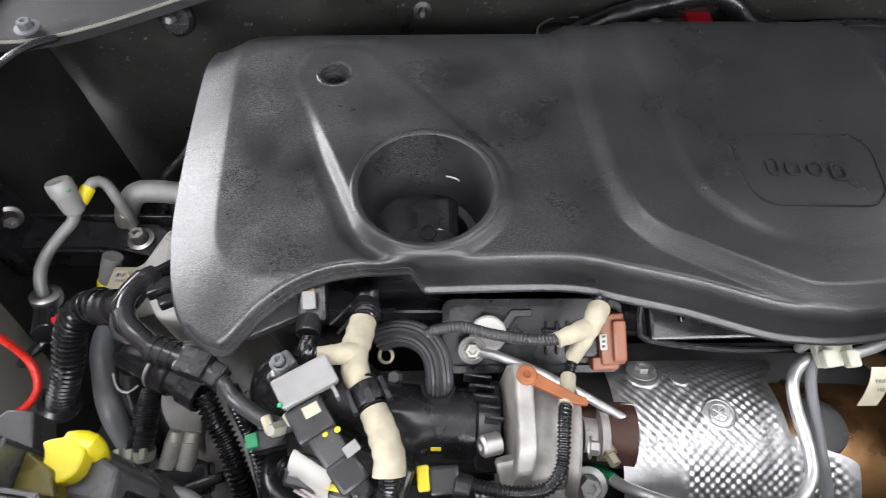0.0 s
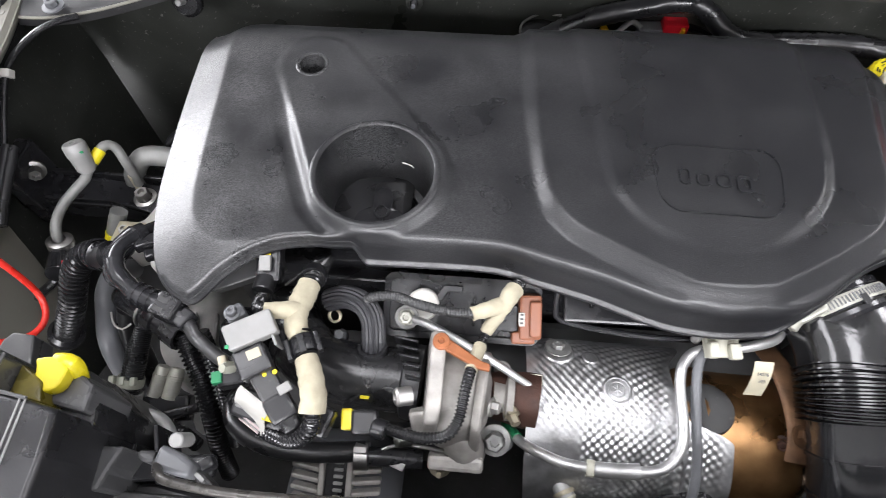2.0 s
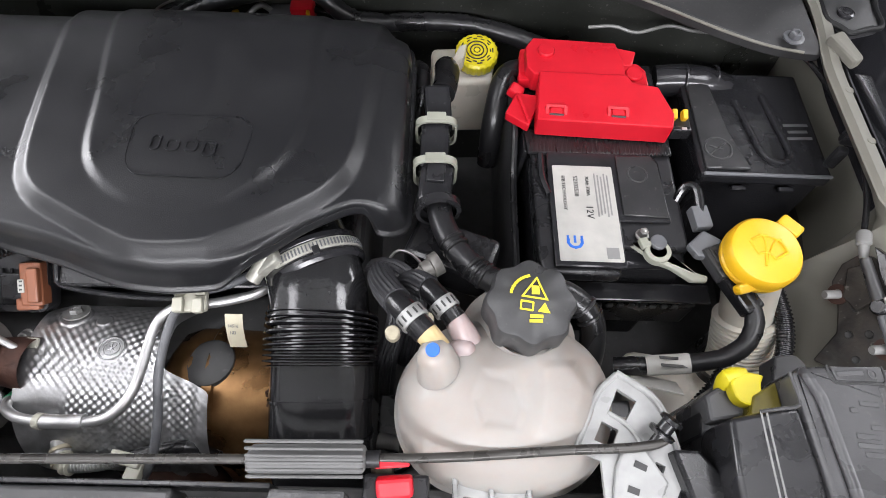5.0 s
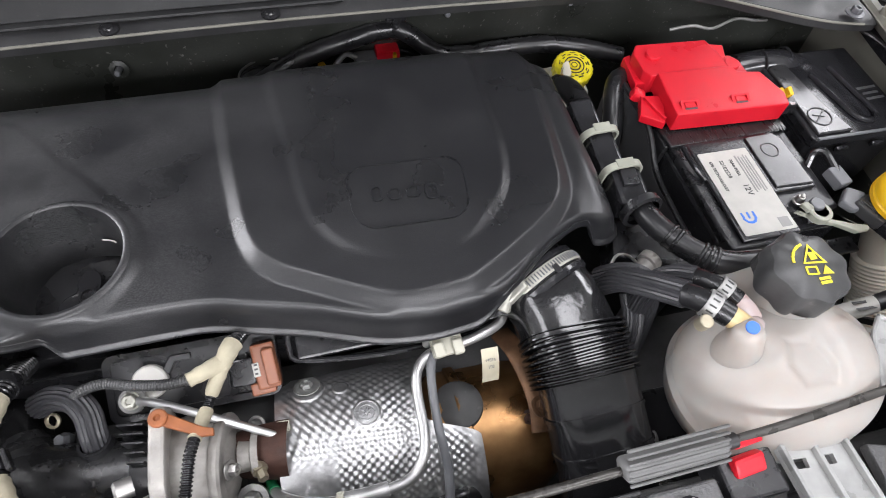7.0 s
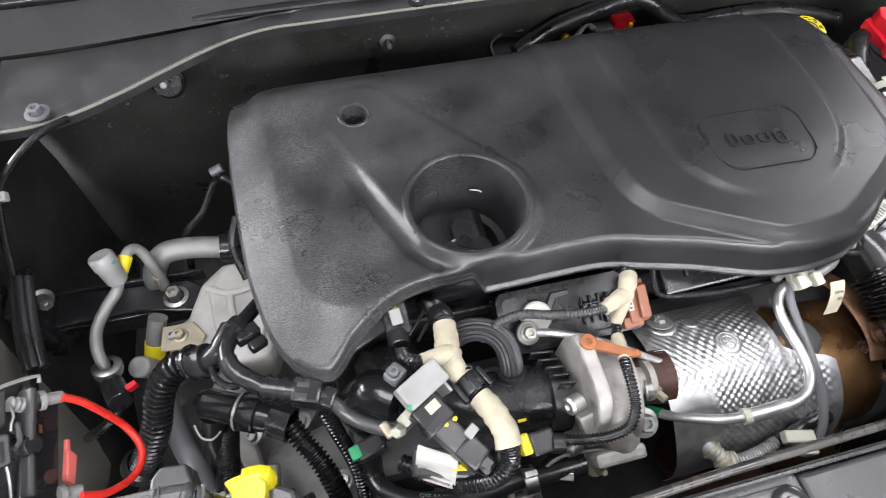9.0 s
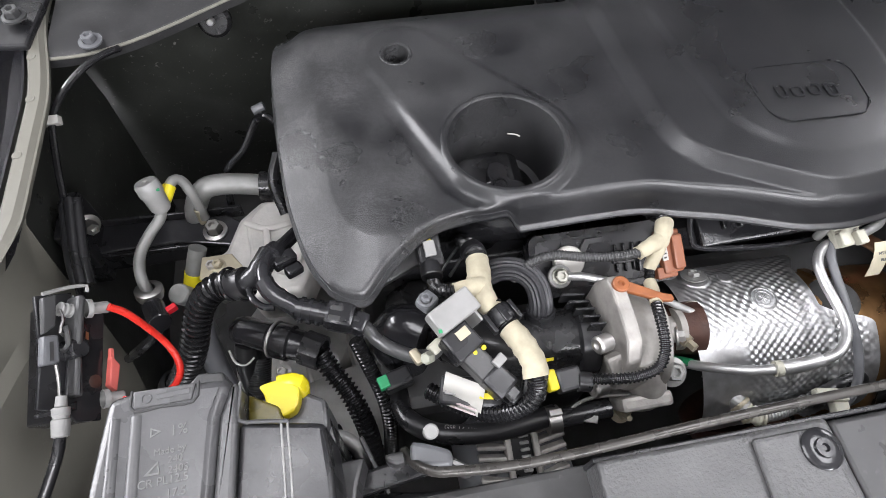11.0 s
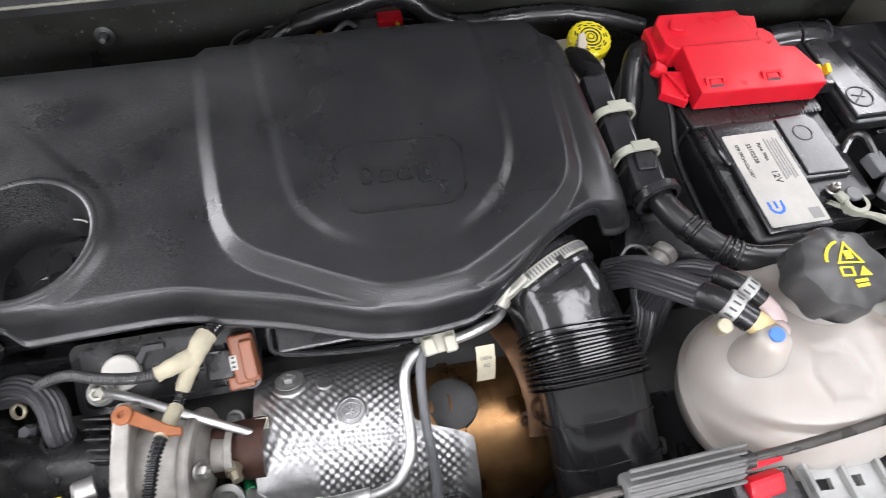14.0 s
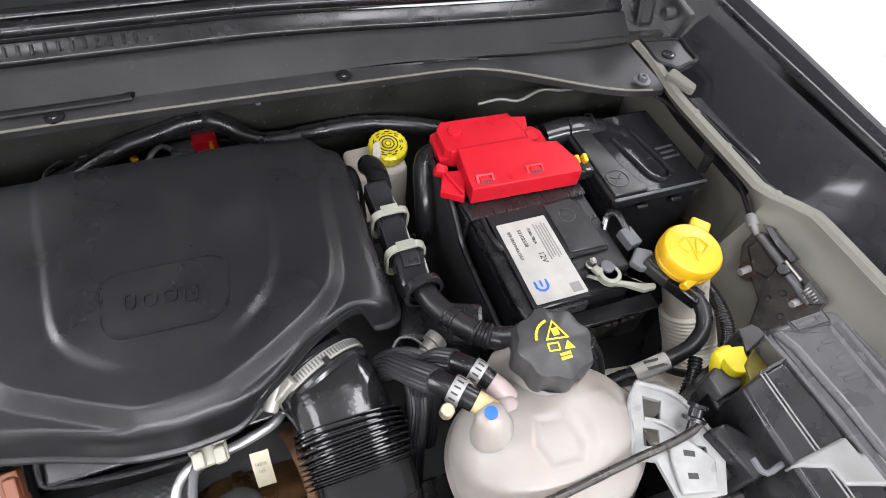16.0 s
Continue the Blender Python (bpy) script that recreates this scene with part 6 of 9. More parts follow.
part("tape_band", tube(B(), [(-0.1555, 0.1625, 0.910), (-0.159, 0.149, 0.916), (-0.1625, 0.138, 0.920)], 0.0056, 14, lump=0.12), M_TAPE, rw)
part("loom_loop", tube(B(), [(-0.1625, 0.138, 0.920), (-0.1655, 0.124, 0.923), (-0.168, 0.106, 0.922), (-0.171, 0.094, 0.918), (-0.1792, 0.0843, 0.913), (-0.195, 0.082, 0.907), (-0.2096, 0.084, 0.903), (-0.224, 0.088, 0.897), (-0.2348, 0.0916, 0.893)], 0.0044, 14, 0.0011, 0.0032), M_LOOM, rw)
part("loom_side", tube(B(), [(-0.163, 0.185, 0.928), (-0.1837, 0.1857, 0.926), (-0.2111, 0.1925, 0.921), (-0.234, 0.2005, 0.917), (-0.2536, 0.2007, 0.912), (-0.2636, 0.1978, 0.905), (-0.272, 0.196, 0.890)], 0.0044, 14, 0.0005, 0.0026), M_GREYP, rw)
sp2 = thing("sensor_plug", (-0.255, 0.093, 0.87), "black sensor plug with a yellow lock", "plug")
part("plug_body", box(B(), (-0.249, 0.094, 0.890), (0.022, 0.020, 0.018), 10, 0, 5, 0.003), M_BLACK, sp2)
part("plug_neck", cyl(B(), (-0.242, 0.091, 0.892), (-0.230, 0.088, 0.892), 0.0085, 18), M_BLACK, sp2)
part("yellow_lock", box(B(), (-0.264, 0.095, 0.892), (0.009, 0.018, 0.014), 10, 0, 5, 0.002), M_YEL2, sp2, "yellow lock")
part("wire", tube(B(), [(-0.262, 0.10, 0.885), (-0.27, 0.112, 0.875), (-0.262, 0.12, 0.87)], 0.003, 8), M_LOOM, sp2)
hose("braided_hose", [(-0.300, 0.204, 0.888), (-0.283, 0.205, 0.897), (-0.266, 0.199, 0.900), (-0.255, 0.186, 0.898), (-0.252, 0.170, 0.890), (-0.253, 0.160, 0.875)], 0.0105, M_BRAID, "grey-black braided fuel hose arching into the intake", "hose", flute=0.0006)
solo("hose_ring", lathe(B(), (-0.253, 0.162, 0.880), (0, 0.3, 1), [(-0.006, 0.0108), (-0.006, 0.0135), (0.006, 0.0135), (0.006, 0.0108)], 24), M_BLACK, "black collar at the braided hose's foot", "collar")
inst = thing("fuel_fitting", (-0.285, 0.18, 0.85), "small steel fuel fitting with a zinc ring", "fitting")
part("fitting_body", lathe(B(), (-0.287, 0.182, 0.855), (-0.2, -0.3, 1), [(0, 0.006), (0.008, 0.0065), (0.010, 0.005), (0.014, 0.005), (0.014, 0)], 6), M_GCON, inst)
part("zinc_ring", lathe(B(), (-0.296, 0.198, 0.866), (-0.2, -0.6, 1), [(0, 0.005), (0.001, 0.007), (0.003, 0.007), (0.004, 0.005)], 24), M_ZINC, inst)

mp = thing("pressure_sensor", (-0.335, 0.14, 0.90), "light grey plastic pressure sensor box on a bracket", "sensor", at=(-0.006, 0.003, 0.010))
part("sensor_cap", box(B(), (-0.336, 0.143, 0.941), (0.040, 0.021, 0.017), 14, 0, 30, 0.002), M_GLITE, mp)
part("side_flap", box(B(), (-0.3205, 0.145, 0.926), (0.0025, 0.020, 0.034), 14, 0, 30, 0.001), M_GLITE, mp)
part("green_dot", box(B(), (-0.349, 0.1255, 0.9485), (0.003, 0.003, 0.001), 0, 0, 0, 0.0003, 1), M_GREEN, mp)
part("back_lug", box(B(), (-0.354, 0.158, 0.935), (0.016, 0.014, 0.012), 0, 0, 40, 0.003), M_GCON, mp)
part("lug_bolt", bolt(B(), (-0.355, 0.157, 0.941), (0, 0, 1), 0.0045, 1.5, 0.005), M_GCON, mp)
part("sensor_body", box(B(), (-0.333, 0.122, 0.925), (0.026, 0.024, 0.022), 10, 0, 32, 0.002), M_BLACK, mp)
part("white_label", box(B(), (-0.331, 0.1255, 0.9372), (0.011, 0.008, 0.0008), 12, 0, 30, 0.0003, 1), M_PAPER, mp)
part("metal_fitting", lathe(B(), (-0.358, 0.122, 0.905), (-0.4, -0.4, 1), [(0, 0.0055), (0.008, 0.0055), (0.010, 0.004), (0.012, 0.004), (0.012, 0)], 6), M_CLIP, mp)
part("yellow_tag", box(B(), (-0.368, 0.126, 0.900), (0.008, 0.014, 0.008), 0, 0, 25, 0.002), M_ZINC, mp)
cs = thing("plug_stack", (-0.305, 0.095, 0.88), "stack of black wiring plugs with grey and yellow latches", "plug", at=(-0.004, 0.003, 0.006))
part("plug_body", box(B(), (-0.322, 0.106, 0.918), (0.020, 0.030, 0.017), 14, 0, 38, 0.003), M_GREYP, cs)
part("plug_middle", box(B(), (-0.310, 0.091, 0.914), (0.022, 0.022, 0.019), 14, 0, 38, 0.003), M_BLACK, cs)
part("plug_boot", box(B(), (-0.302, 0.082, 0.910), (0.016, 0.018, 0.015), 14, 0, 38, 0.004), M_RUBBER, cs)
part("grey_latch", box(B(), (-0.307, 0.104, 0.926), (0.011, 0.008, 0.005), 12, 0, 38, 0.001), M_GLITE, cs)
for dx, dy in ((0.0, 0.0), (0.008, 0.003)):
    part("paint_dot", lathe(B(), (-0.325 + dx, 0.113 + dy, 0.9282), (0, -0.2, 1), [(0, 0.0022), (0.0006, 0.0018), (0.0006, 0)], 10), M_PRINT, cs)
part("yellow_latch", box(B(), (-0.319, 0.083, 0.906), (0.014, 0.005, 0.004), 12, 0, -12, 0.001), M_YEL2, cs)
part("plug_rail", box(B(), (-0.328, 0.092, 0.893), (0.056, 0.024, 0.014), 12, 0, -14, 0.003), M_BLACK, cs)
for k, mm in enumerate((M_GLITE, M_INK, M_WHITE)):
    part("rail_window", box(B(), (-0.346 + 0.020 * k, 0.0955 - 0.004 * k, 0.9015), (0.011, 0.010, 0.003), 12, 0, -14, 0.0008), mm, cs)
part("side_plug", box(B(), (-0.279, 0.086, 0.902), (0.020, 0.024, 0.016), 12, 0, -20, 0.003), M_BLACK, cs)
wl = thing("paper_flag_label", (-0.335, 0.085, 0.88), "white paper flag label folded over the wiring", "label", at=(0, 0.01, 0.003))
fl0, fl1 = Vector((-0.3545, 0.0960, 0.913)), Vector((-0.3255, 0.0785, 0.913))
side = (fl1 - fl0)
dn = Vector((-0.2, -0.55, -0.35)).normalized()
prof = [(0.006, -0.006), (0.002, -0.001), (-0.003, 0.001), (-0.008, -0.002), (-0.010, -0.010), (-0.018, -0.019)]
part("paper", thick(strip(B(), [[fl0 + side * u + dn * (-a) + Vector((0, 0, b * 0.6)) for u in (0, 0.5, 1)] for a, b in prof]), 0.0005), M_WHITE, wl)
for k in range(2):
    part("faded_print", box(B(), fl0 + side * 0.55 + dn * (0.014 + 0.0035 * k) + Vector((0, -0.0008, -0.0060 - 0.0014 * k)), (0.022, 0.0016, 0.0006), 20, 0, -30, 0, 1), M_PINK, wl)

lh = thing("lower_coolant_hose", (-0.33, 0.08, 0.80), "thick black rubber coolant hose with spring clamps", "hose")
part("hose_body", tube(B(), [(-0.3886, 0.1370, 0.8000), (-0.3931, 0.1214, 0.8120), (-0.3893, 0.1050, 0.8200), (-0.3780, 0.0922, 0.8250), (-0.3606, 0.0820, 0.8290), (-0.3374, 0.0768, 0.8310), (-0.3118, 0.0749, 0.8320), (-0.2844, 0.0761, 0.8330), (-0.2524, 0.0802, 0.8330)], 0.0094, 18), M_RUBBER, lh)
letters("GSE 14 AYU", 0.0062, pose(-0.3571, 0.0835, 0.8380, 30, 0, -17), M_GLITE, lh)
part("spring_clamp", tube(B(), [(-0.262, 0.0755, 0.832), (-0.250, 0.0758, 0.832)], 0.0128, 20), M_STEEL, lh)
part("clamp_ear", box(B(), (-0.256, 0.078, 0.847), (0.012, 0.006, 0.007), 0, 0, 0, 0.001), M_STEEL, lh)
part("end_pipe", tube(B(), [(-0.252, 0.0757, 0.832), (-0.236, 0.0762, 0.832), (-0.20, 0.077, 0.83)], 0.0088, 16), M_BLACK, lh)
solo("steel_strip", box(B(), (-0.230, 0.0725, 0.836), (0.030, 0.007, 0.002), 20, 0, -20, 0.0005), M_STEEL, "thin bright steel strip beside the coolant hose", "bracket")
solo("drain_wire", tube(B(), [(-0.240, 0.079, 0.836), (-0.232, 0.084, 0.839), (-0.217, 0.087, 0.841), (-0.198, 0.086, 0.842), (-0.180, 0.084, 0.842)], 0.0018, 8), M_STEEL, "bent steel wire under the turbocharger", "wire")
gp = thing("green_plug", (-0.412, 0.13, 0.81), "black plug with a green tab", "plug", at=(0.01, 0.004, 0.008))
part("plug_body", box(B(), (-0.402, 0.133, 0.826), (0.028, 0.018, 0.016), 0, 0, 15, 0.003), M_BLACK, gp)
part("green_tab", box(B(), (-0.415, 0.130, 0.833), (0.010, 0.012, 0.008), 0, 0, 15, 0.001), M_GREEN, gp)

al = thing("alternator", (-0.27, 0.06, 0.66), "finned cast aluminium alternator low at the front", "alternator")
part("stator", cyl(B(), (-0.284, 0.025, 0.735), (-0.284, 0.10, 0.715), 0.060, 36, 0.006), M_GCON, al)
for x0, sgn in ((-0.313, -1), (-0.254, 1)):
    for k in range(5):
        part("cooling_fin", box(B(), (x0, 0.078 - 0.0095 * k, 0.800 - 0.004 * k), (0.028, 0.0048, 0.012), 30, 0, sgn * 8, 0.0018, 2), M_ALU, al)
    part("fin_wall", box(B(), (x0 - sgn * 0.016, 0.058, 0.793), (0.006, 0.056, 0.016), 22, 0, 0, 0.002), M_ALU, al)
part("belt_pulley", box(B(), (-0.284, 0.058, 0.790), (0.022, 0.06, 0.012), 20, 0, 0, 0.002), M_RUBBER, al)
for k in range(9):
    part("belt_rib", box(B(), (-0.281, 0.084 - 0.006 * k, 0.807 - 0.0022 * k), (0.009, 0.003, 0.003), 20, 0, 0, 0.0006, 1), M_GLITE, al)

# ---- hoses and wiring beside the battery ----
bt = thing("breather_line", (0.28, 0.33, 0.88), "black plastic breather line with two cream retaining clips", "pipe")
part("top_tape", tube(B(), [(0.290, 0.520, 0.880), (0.292, 0.500, 0.893), (0.290, 0.470, 0.905), (0.286, 0.445, 0.912)], 0.0145, 18), M_RUBBER, bt)
part("upper_block", box(B(), (0.281, 0.420, 0.909), (0.030, 0.055, 0.030), 12, 0, 4, 0.005), M_GLOSS, bt)
part("middle_block", box(B(), (0.279, 0.358, 0.917), (0.031, 0.060, 0.030), 8, 0, 0, 0.005), M_GLOSS, bt)
part("lower_block", box(B(), (0.281, 0.303, 0.924), (0.034, 0.045, 0.032), 4, 0, -4, 0.005), M_GLOSS, bt)
part("block_latch", box(B(), (0.281, 0.310, 0.9425), (0.018, 0.020, 0.005), 4, 0, -4, 0.001), M_BLACK, bt)
part("flange_ring", lathe(B(), (0.284, 0.276, 0.930), (0.12, -1, 0.05), [(-0.004, 0.015), (-0.004, 0.0225), (0.004, 0.0225), (0.005, 0.018)], 30), M_BLACK, bt)
part("rubber_hose", tube(B(), [(0.284, 0.282, 0.930), (0.290, 0.255, 0.932), (0.303, 0.228, 0.934), (0.322, 0.206, 0.935), (0.345, 0.195, 0.935), (0.375, 0.192, 0.933), (0.405, 0.188, 0.928), (0.427, 0.172, 0.915), (0.432, 0.15, 0.89), (0.43, 0.13, 0.85)], 0.0122, 20), M_RUBBER, bt)
for p, a in (((0.298, 0.238, 0.933), (0.5, -0.85, 0)), ((0.302, 0.2305, 0.934), (0.55, -0.83, 0)), ((0.318, 0.210, 0.935), (0.65, -0.75, 0)), ((0.323, 0.2055, 0.935), (0.7, -0.7, 0)), ((0.328, 0.202, 0.935), (0.8, -0.6, 0)), ((0.42, 0.180, 0.921), (0.7, -0.6, -0.4)), ((0.426, 0.173, 0.916), (0.6, -0.6, -0.5))):
    part("hose_bead", lathe(B(), p, a, [(-0.0022, 0.0122), (-0.001, 0.0138), (0.001, 0.0138), (0.0022, 0.0122)], 24), M_RUBBER, bt)


def clip_frame(y, z, rx):
    cl = thing("retaining_clip", (0.279, y, z - 0.02), "cream plastic retaining clip round the breather line", "clip", "retaining clips")
    m = pose(0.280, y, z - 0.002, 90 + rx, 0, 2)
    part("clip_ring", ring_of(B(), rounded(0.045, 0.052, 0.014), rounded(0.0395, 0.0465, 0.0115), -0.004, 0.004, m), M_CLIP, cl)
    part("clip_top", box(B(), (0.280, y - 0.001, z + 0.0238), (0.020, 0.010, 0.0016), rx, 0, 2, 0.0006), M_CLIP, cl)
    return cl


clip_frame(0.385, 0.919, 10)
clip_frame(0.325, 0.927, 6)

br = thing("brake_fluid_reservoir", (0.33, 0.54, 0.78), "white brake fluid reservoir with a ribbed yellow cap", "reservoir", at=(-0.006, 0.0097, -0.0146))
part("tank", prism(B(), [(-0.05, -0.03), (0.03, -0.035), (0.04, 0.03), (-0.045, 0.035)], 0.76, 0.862, pose(0.325, 0.555, 0, 0, 0, 8), 0.008, 3), M_MILK, br)
part("neck", cyl(B(), (0.336, 0.560, 0.85), (0.336, 0.553, 0.878), 0.026, 28), M_MILK, br)
part("cap", lathe(B(), (0.336, 0.553, 0.872), (0, -0.18, 1), [(0, 0.026), (0.002, 0.0275), (0.015, 0.0275), (0.018, 0.0245), (0.0185, 0.011), (0.0175, 0.010), (0.0175, 0.006), (0.019, 0.005), (0.019, 0)], 64, wave=0.03, lobes=22), M_YEL2, br, "ribbed yellow warning cap")
for rr in (0.0135, 0.0085, 0.004):
    part("cap_symbol", lathe(B(), (0.336, 0.5497, 0.8901), (0, -0.18, 1), [(0, rr - 0.0009), (0.0008, rr - 0.0006), (0.0008, rr + 0.0006), (0, rr + 0.0009)], 32), M_INK, br)
for rr, n, w in ((0.0205, 9, 0.0075), (0.0175, 11, 0.0050)):
    for k in range(n):
        a = radians(360 / n * k)
        part("illegible_print", box(B(), (0.336 + rr * math.cos(a), 0.5497 + rr * math.sin(a), 0.8905 + 0.18 * rr * math.sin(a)), (w, 0.0016, 0.0006), 10, 0, math.degrees(a) + 90, 0, 1), M_INK, br)
part("level_sensor", prism(B(), [(0.30, 0.505), (0.318, 0.52), (0.322, 0.545), (0.312, 0.54)], 0.885, 0.905, None, 0.002), M_MILK, br)
hose("vacuum_line", [(0.255, 0.53, 0.87), (0.262, 0.505, 0.885), (0.262, 0.475, 0.885), (0.258, 0.44, 0.87)], 0.009, M_RUBBER, "black rubber vacuum line beside the engine cover", "hose")
hose("battery_vent_hose", [(0.348, 0.435, 0.80), (0.350, 0.455, 0.855), (0.360, 0.495, 0.885), (0.378, 0.515, 0.885), (0.40, 0.52, 0.87)], 0.0135, M_RUBBER, "thick matte black hose arching behind the battery", "hose")

# ---- battery ----
ba = thing("battery", (0.465, 0.38, 0.68), "black car battery with a white label and padded jacket", "battery")
part("case", box(B(), (0.466, 0.388, 0.785), (0.160, 0.285, 0.19), bev=0.006, seg=3), M_GLOSS, ba)
part("lid", prism(B(), [(0.392, 0.230), (0.473, 0.230), (0.473, 0.262), (0.548, 0.262), (0.548, 0.53), (0.388, 0.53), (0.388, 0.25)], 0.872, 0.889, None, 0.004, 3), M_BLACK, ba)
part("raised_panel", prism(B(), [(0.404, 0.236), (0.478, 0.236), (0.478, 0.292), (0.532, 0.292), (0.530, 0.372), (0.522, 0.383), (0.404, 0.383)], 0.889, 0.894, None, 0.002), M_GLOSS, ba)
part("vent_panel", prism(B(), [(0.481, 0.298), (0.530, 0.296), (0.528, 0.368), (0.519, 0.378), (0.481, 0.376)], 0.894, 0.8965, None, 0.0012), M_SEMI, ba, "glossy dark vent panel")
part("vent_emblem", lathe(B(), (0.503, 0.352, 0.8965), (0, 0, 1), [(0, 0.0115), (0.0008, 0.011), (0.0008, 0.0098), (0, 0.0095)], 32), M_GREYP, ba)
lab = part("paper_label", prism(B(), rounded(0.066, 0.120, 0.002), 0, 0.0006, pose(0.4425, 0.302, 0.894), 0), M_WHITE, ba, "white paper label with black and blue print")
LB = pose(0.4425, 0.302, 0.8948, 0, 0, -90)
letters("EFB TECHNOLOGY", 0.0052, LB @ pose(-0.046, -0.024, 0), M_INK, lab)
letters("52102538", 0.0068, LB @ pose(-0.046, -0.011, 0), M_INK, lab)
letters("12V", 0.0105, LB @ pose(-0.008, 0.0, 0, 0, 0, 0), M_INK, lab)
letters("70Ah 700A", 0.0056, LB @ pose(-0.046, 0.002, 0), M_INK, lab)
for k in range(5):
    part("illegible_print", box(B(), LB @ Vector((-0.022, 0.0125 + 0.0035 * k, 0)), (0.0016, 0.056 - 0.004 * (k % 3), 0.0003), 0, 0, 0, 0, 1), M_GLITE, lab)
em = B()
arc = [LB @ Vector((0.037 + 0.0075 * math.cos(radians(a)), -0.016 + 0.0075 * math.sin(radians(a)), 0)) for a in range(245, 476, 15)]
tube(em, arc, 0.0016, 8, flat=0.12)
for py in (-0.0072, 0.0, 0.0072):
    box(em, LB @ Vector((0.0345, -0.016 + py, 0)), (0.0024, 0.0085, 0.0004), 0, 0, 0, 0, 1)
part("blue_emblem", em, M_BLUE, lab, "plain blue emblem shape")
part("grey_square", box(B(), LB @ Vector((0.050, 0.022, 0)), (0.013, 0.013, 0.0003), 0, 0, 0, 0, 1), M_GLITE, lab)
part("jacket_side", prism(B(), [(0.0, 0.0), (0.285, 0.0), (0.285, 0.20), (0.18, 0.205), (0.12, 0.17), (0.0, 0.165)], -0.004, 0.004, Matrix.Translation((0.371, 0.240, 0.690)) @ pose(0, 0, 0, 90, 0, 90), 0.002), M_FELT, ba, "quilted black felt jacket")
part("jacket_edge", tube(B(), [(0.371, 0.242, 0.857), (0.371, 0.36, 0.862), (0.371, 0.42, 0.893), (0.371, 0.52, 0.892)], 0.004, 8), M_RUBBER, ba)
part("strap", prism(B(), [(0.384, 0.379), (0.548, 0.382), (0.548, 0.416), (0.380, 0.413)], 0.8895, 0.8945, None, 0.002), M_RUBBER, ba, "ribbed black fabric strap")
for k in range(38):
    part("strap_rib", box(B(), (0.387 + 0.0042 * k, 0.396, 0.8944), (0.0022, 0.032, 0.0008), 0, 0, 0, 0.0004, 1), M_RUBBER, ba)
part("strap_fall", box(B(), (0.379, 0.400, 0.84), (0.006, 0.034, 0.10), 0, 4, 0, 0.002), M_RUBBER, ba)
part("carry_handle", tube(B(), [(0.397, 0.375, 0.896), (0.397, 0.345, 0.896), (0.404, 0.325, 0.892)], 0.0035, 10), M_GLOSS, ba)
part("front_tray", box(B(), (0.475, 0.236, 0.80), (0.20, 0.018, 0.05), bev=0.004), M_BLACK, ba)
part("tray_lip", box(B(), (0.50, 0.232, 0.845), (0.16, 0.022, 0.006), bev=0.002), M_GLOSS, ba)
for k in range(9):
    part("tray_slot", box(B(), (0.452 + 0.012 * k, 0.224, 0.828), (0.007, 0.004, 0.006), bev=0.001, seg=1), M_DARKIN, ba)
part("terminal_post", cyl(B(), (0.511, 0.264, 0.889), (0.511, 0.264, 0.902), 0.0085, 20), M_GCON, ba)
tc = thing("battery_clamp", (0.52, 0.255, 0.889), "tinned cable clamp on the battery terminal", "clamp", at=(-0.002, -0.01, 0.0))
part("clamp_ring", lathe(B(), (0.511, 0.264, 0.892), (0, 0, 1), [(0, 0.0085), (0, 0.0135), (0.008, 0.0135), (0.009, 0.0125), (0.009, 0.0085)], 28), M_CLIP, tc)
part("clamp_arm", prism(B(), [(0.490, 0.272), (0.504, 0.277), (0.507, 0.252), (0.522, 0.246), (0.540, 0.232), (0.556, 0.232), (0.558, 0.238), (0.546, 0.242), (0.536, 0.252), (0.522, 0.260), (0.500, 0.264)], 0.891, 0.898, None, 0.002), M_CLIP, tc)
part("clamp_ear", box(B(), (0.498, 0.272, 0.899), (0.010, 0.012, 0.008), 0, 0, 15, 0.002), M_CLIP, tc)
part("clamp_bolt", bolt(B(), (0.500, 0.286, 0.892), (0, 0, 1), 0.005, 1.4, 0.007, 0.006), M_STEEL, tc)

rc = thing("terminal_cover", (0.46, 0.455, 0.885), "bright red plastic fuse and terminal cover on the battery", "terminal cover")
part("front_box", prism(B(), [(0.391, 0.402), (0.541, 0.396), (0.546, 0.416), (0.534, 0.457), (0.505, 0.462), (0.500, 0.474), (0.398, 0.476), (0.394, 0.440)], 0.897, 0.924, None, 0.002, 2), M_RED, rc)
part("rear_box", prism(B(), [(0.392, 0.474), (0.500, 0.472), (0.500, 0.500), (0.494, 0.530), (0.394, 0.534), (0.384, 0.518), (0.384, 0.485)], 0.892, 0.921, None, 0.002, 2), M_RED, rc)
part("rear_step", prism(B(), [(0.490, 0.500), (0.512, 0.498), (0.520, 0.523), (0.490, 0.530)], 0.892, 0.915, None, 0.0018), M_RED, rc)
part("rear_lip", prism(B(), [(0.376, 0.478), (0.392, 0.478), (0.392, 0.534), (0.380, 0.530)], 0.892, 0.906, None, 0.0018), M_RED, rc)
part("side_ear", prism(B(), [(0.498, 0.466), (0.528, 0.464), (0.528, 0.492), (0.520, 0.503), (0.498, 0.506)], 0.892, 0.914, None, 0.0018), M_RED, rc)
part("left_flap", prism(B(), [(0.358, 0.424), (0.384, 0.406), (0.402, 0.452), (0.372, 0.456)], 0.896, 0.908, None, 0.0018), M_RED, rc)
part("flap_rib", box(B(), (0.379, 0.430, 0.909), (0.004, 0.040, 0.006), 0, 0, 15, 0.001), M_RED, rc)
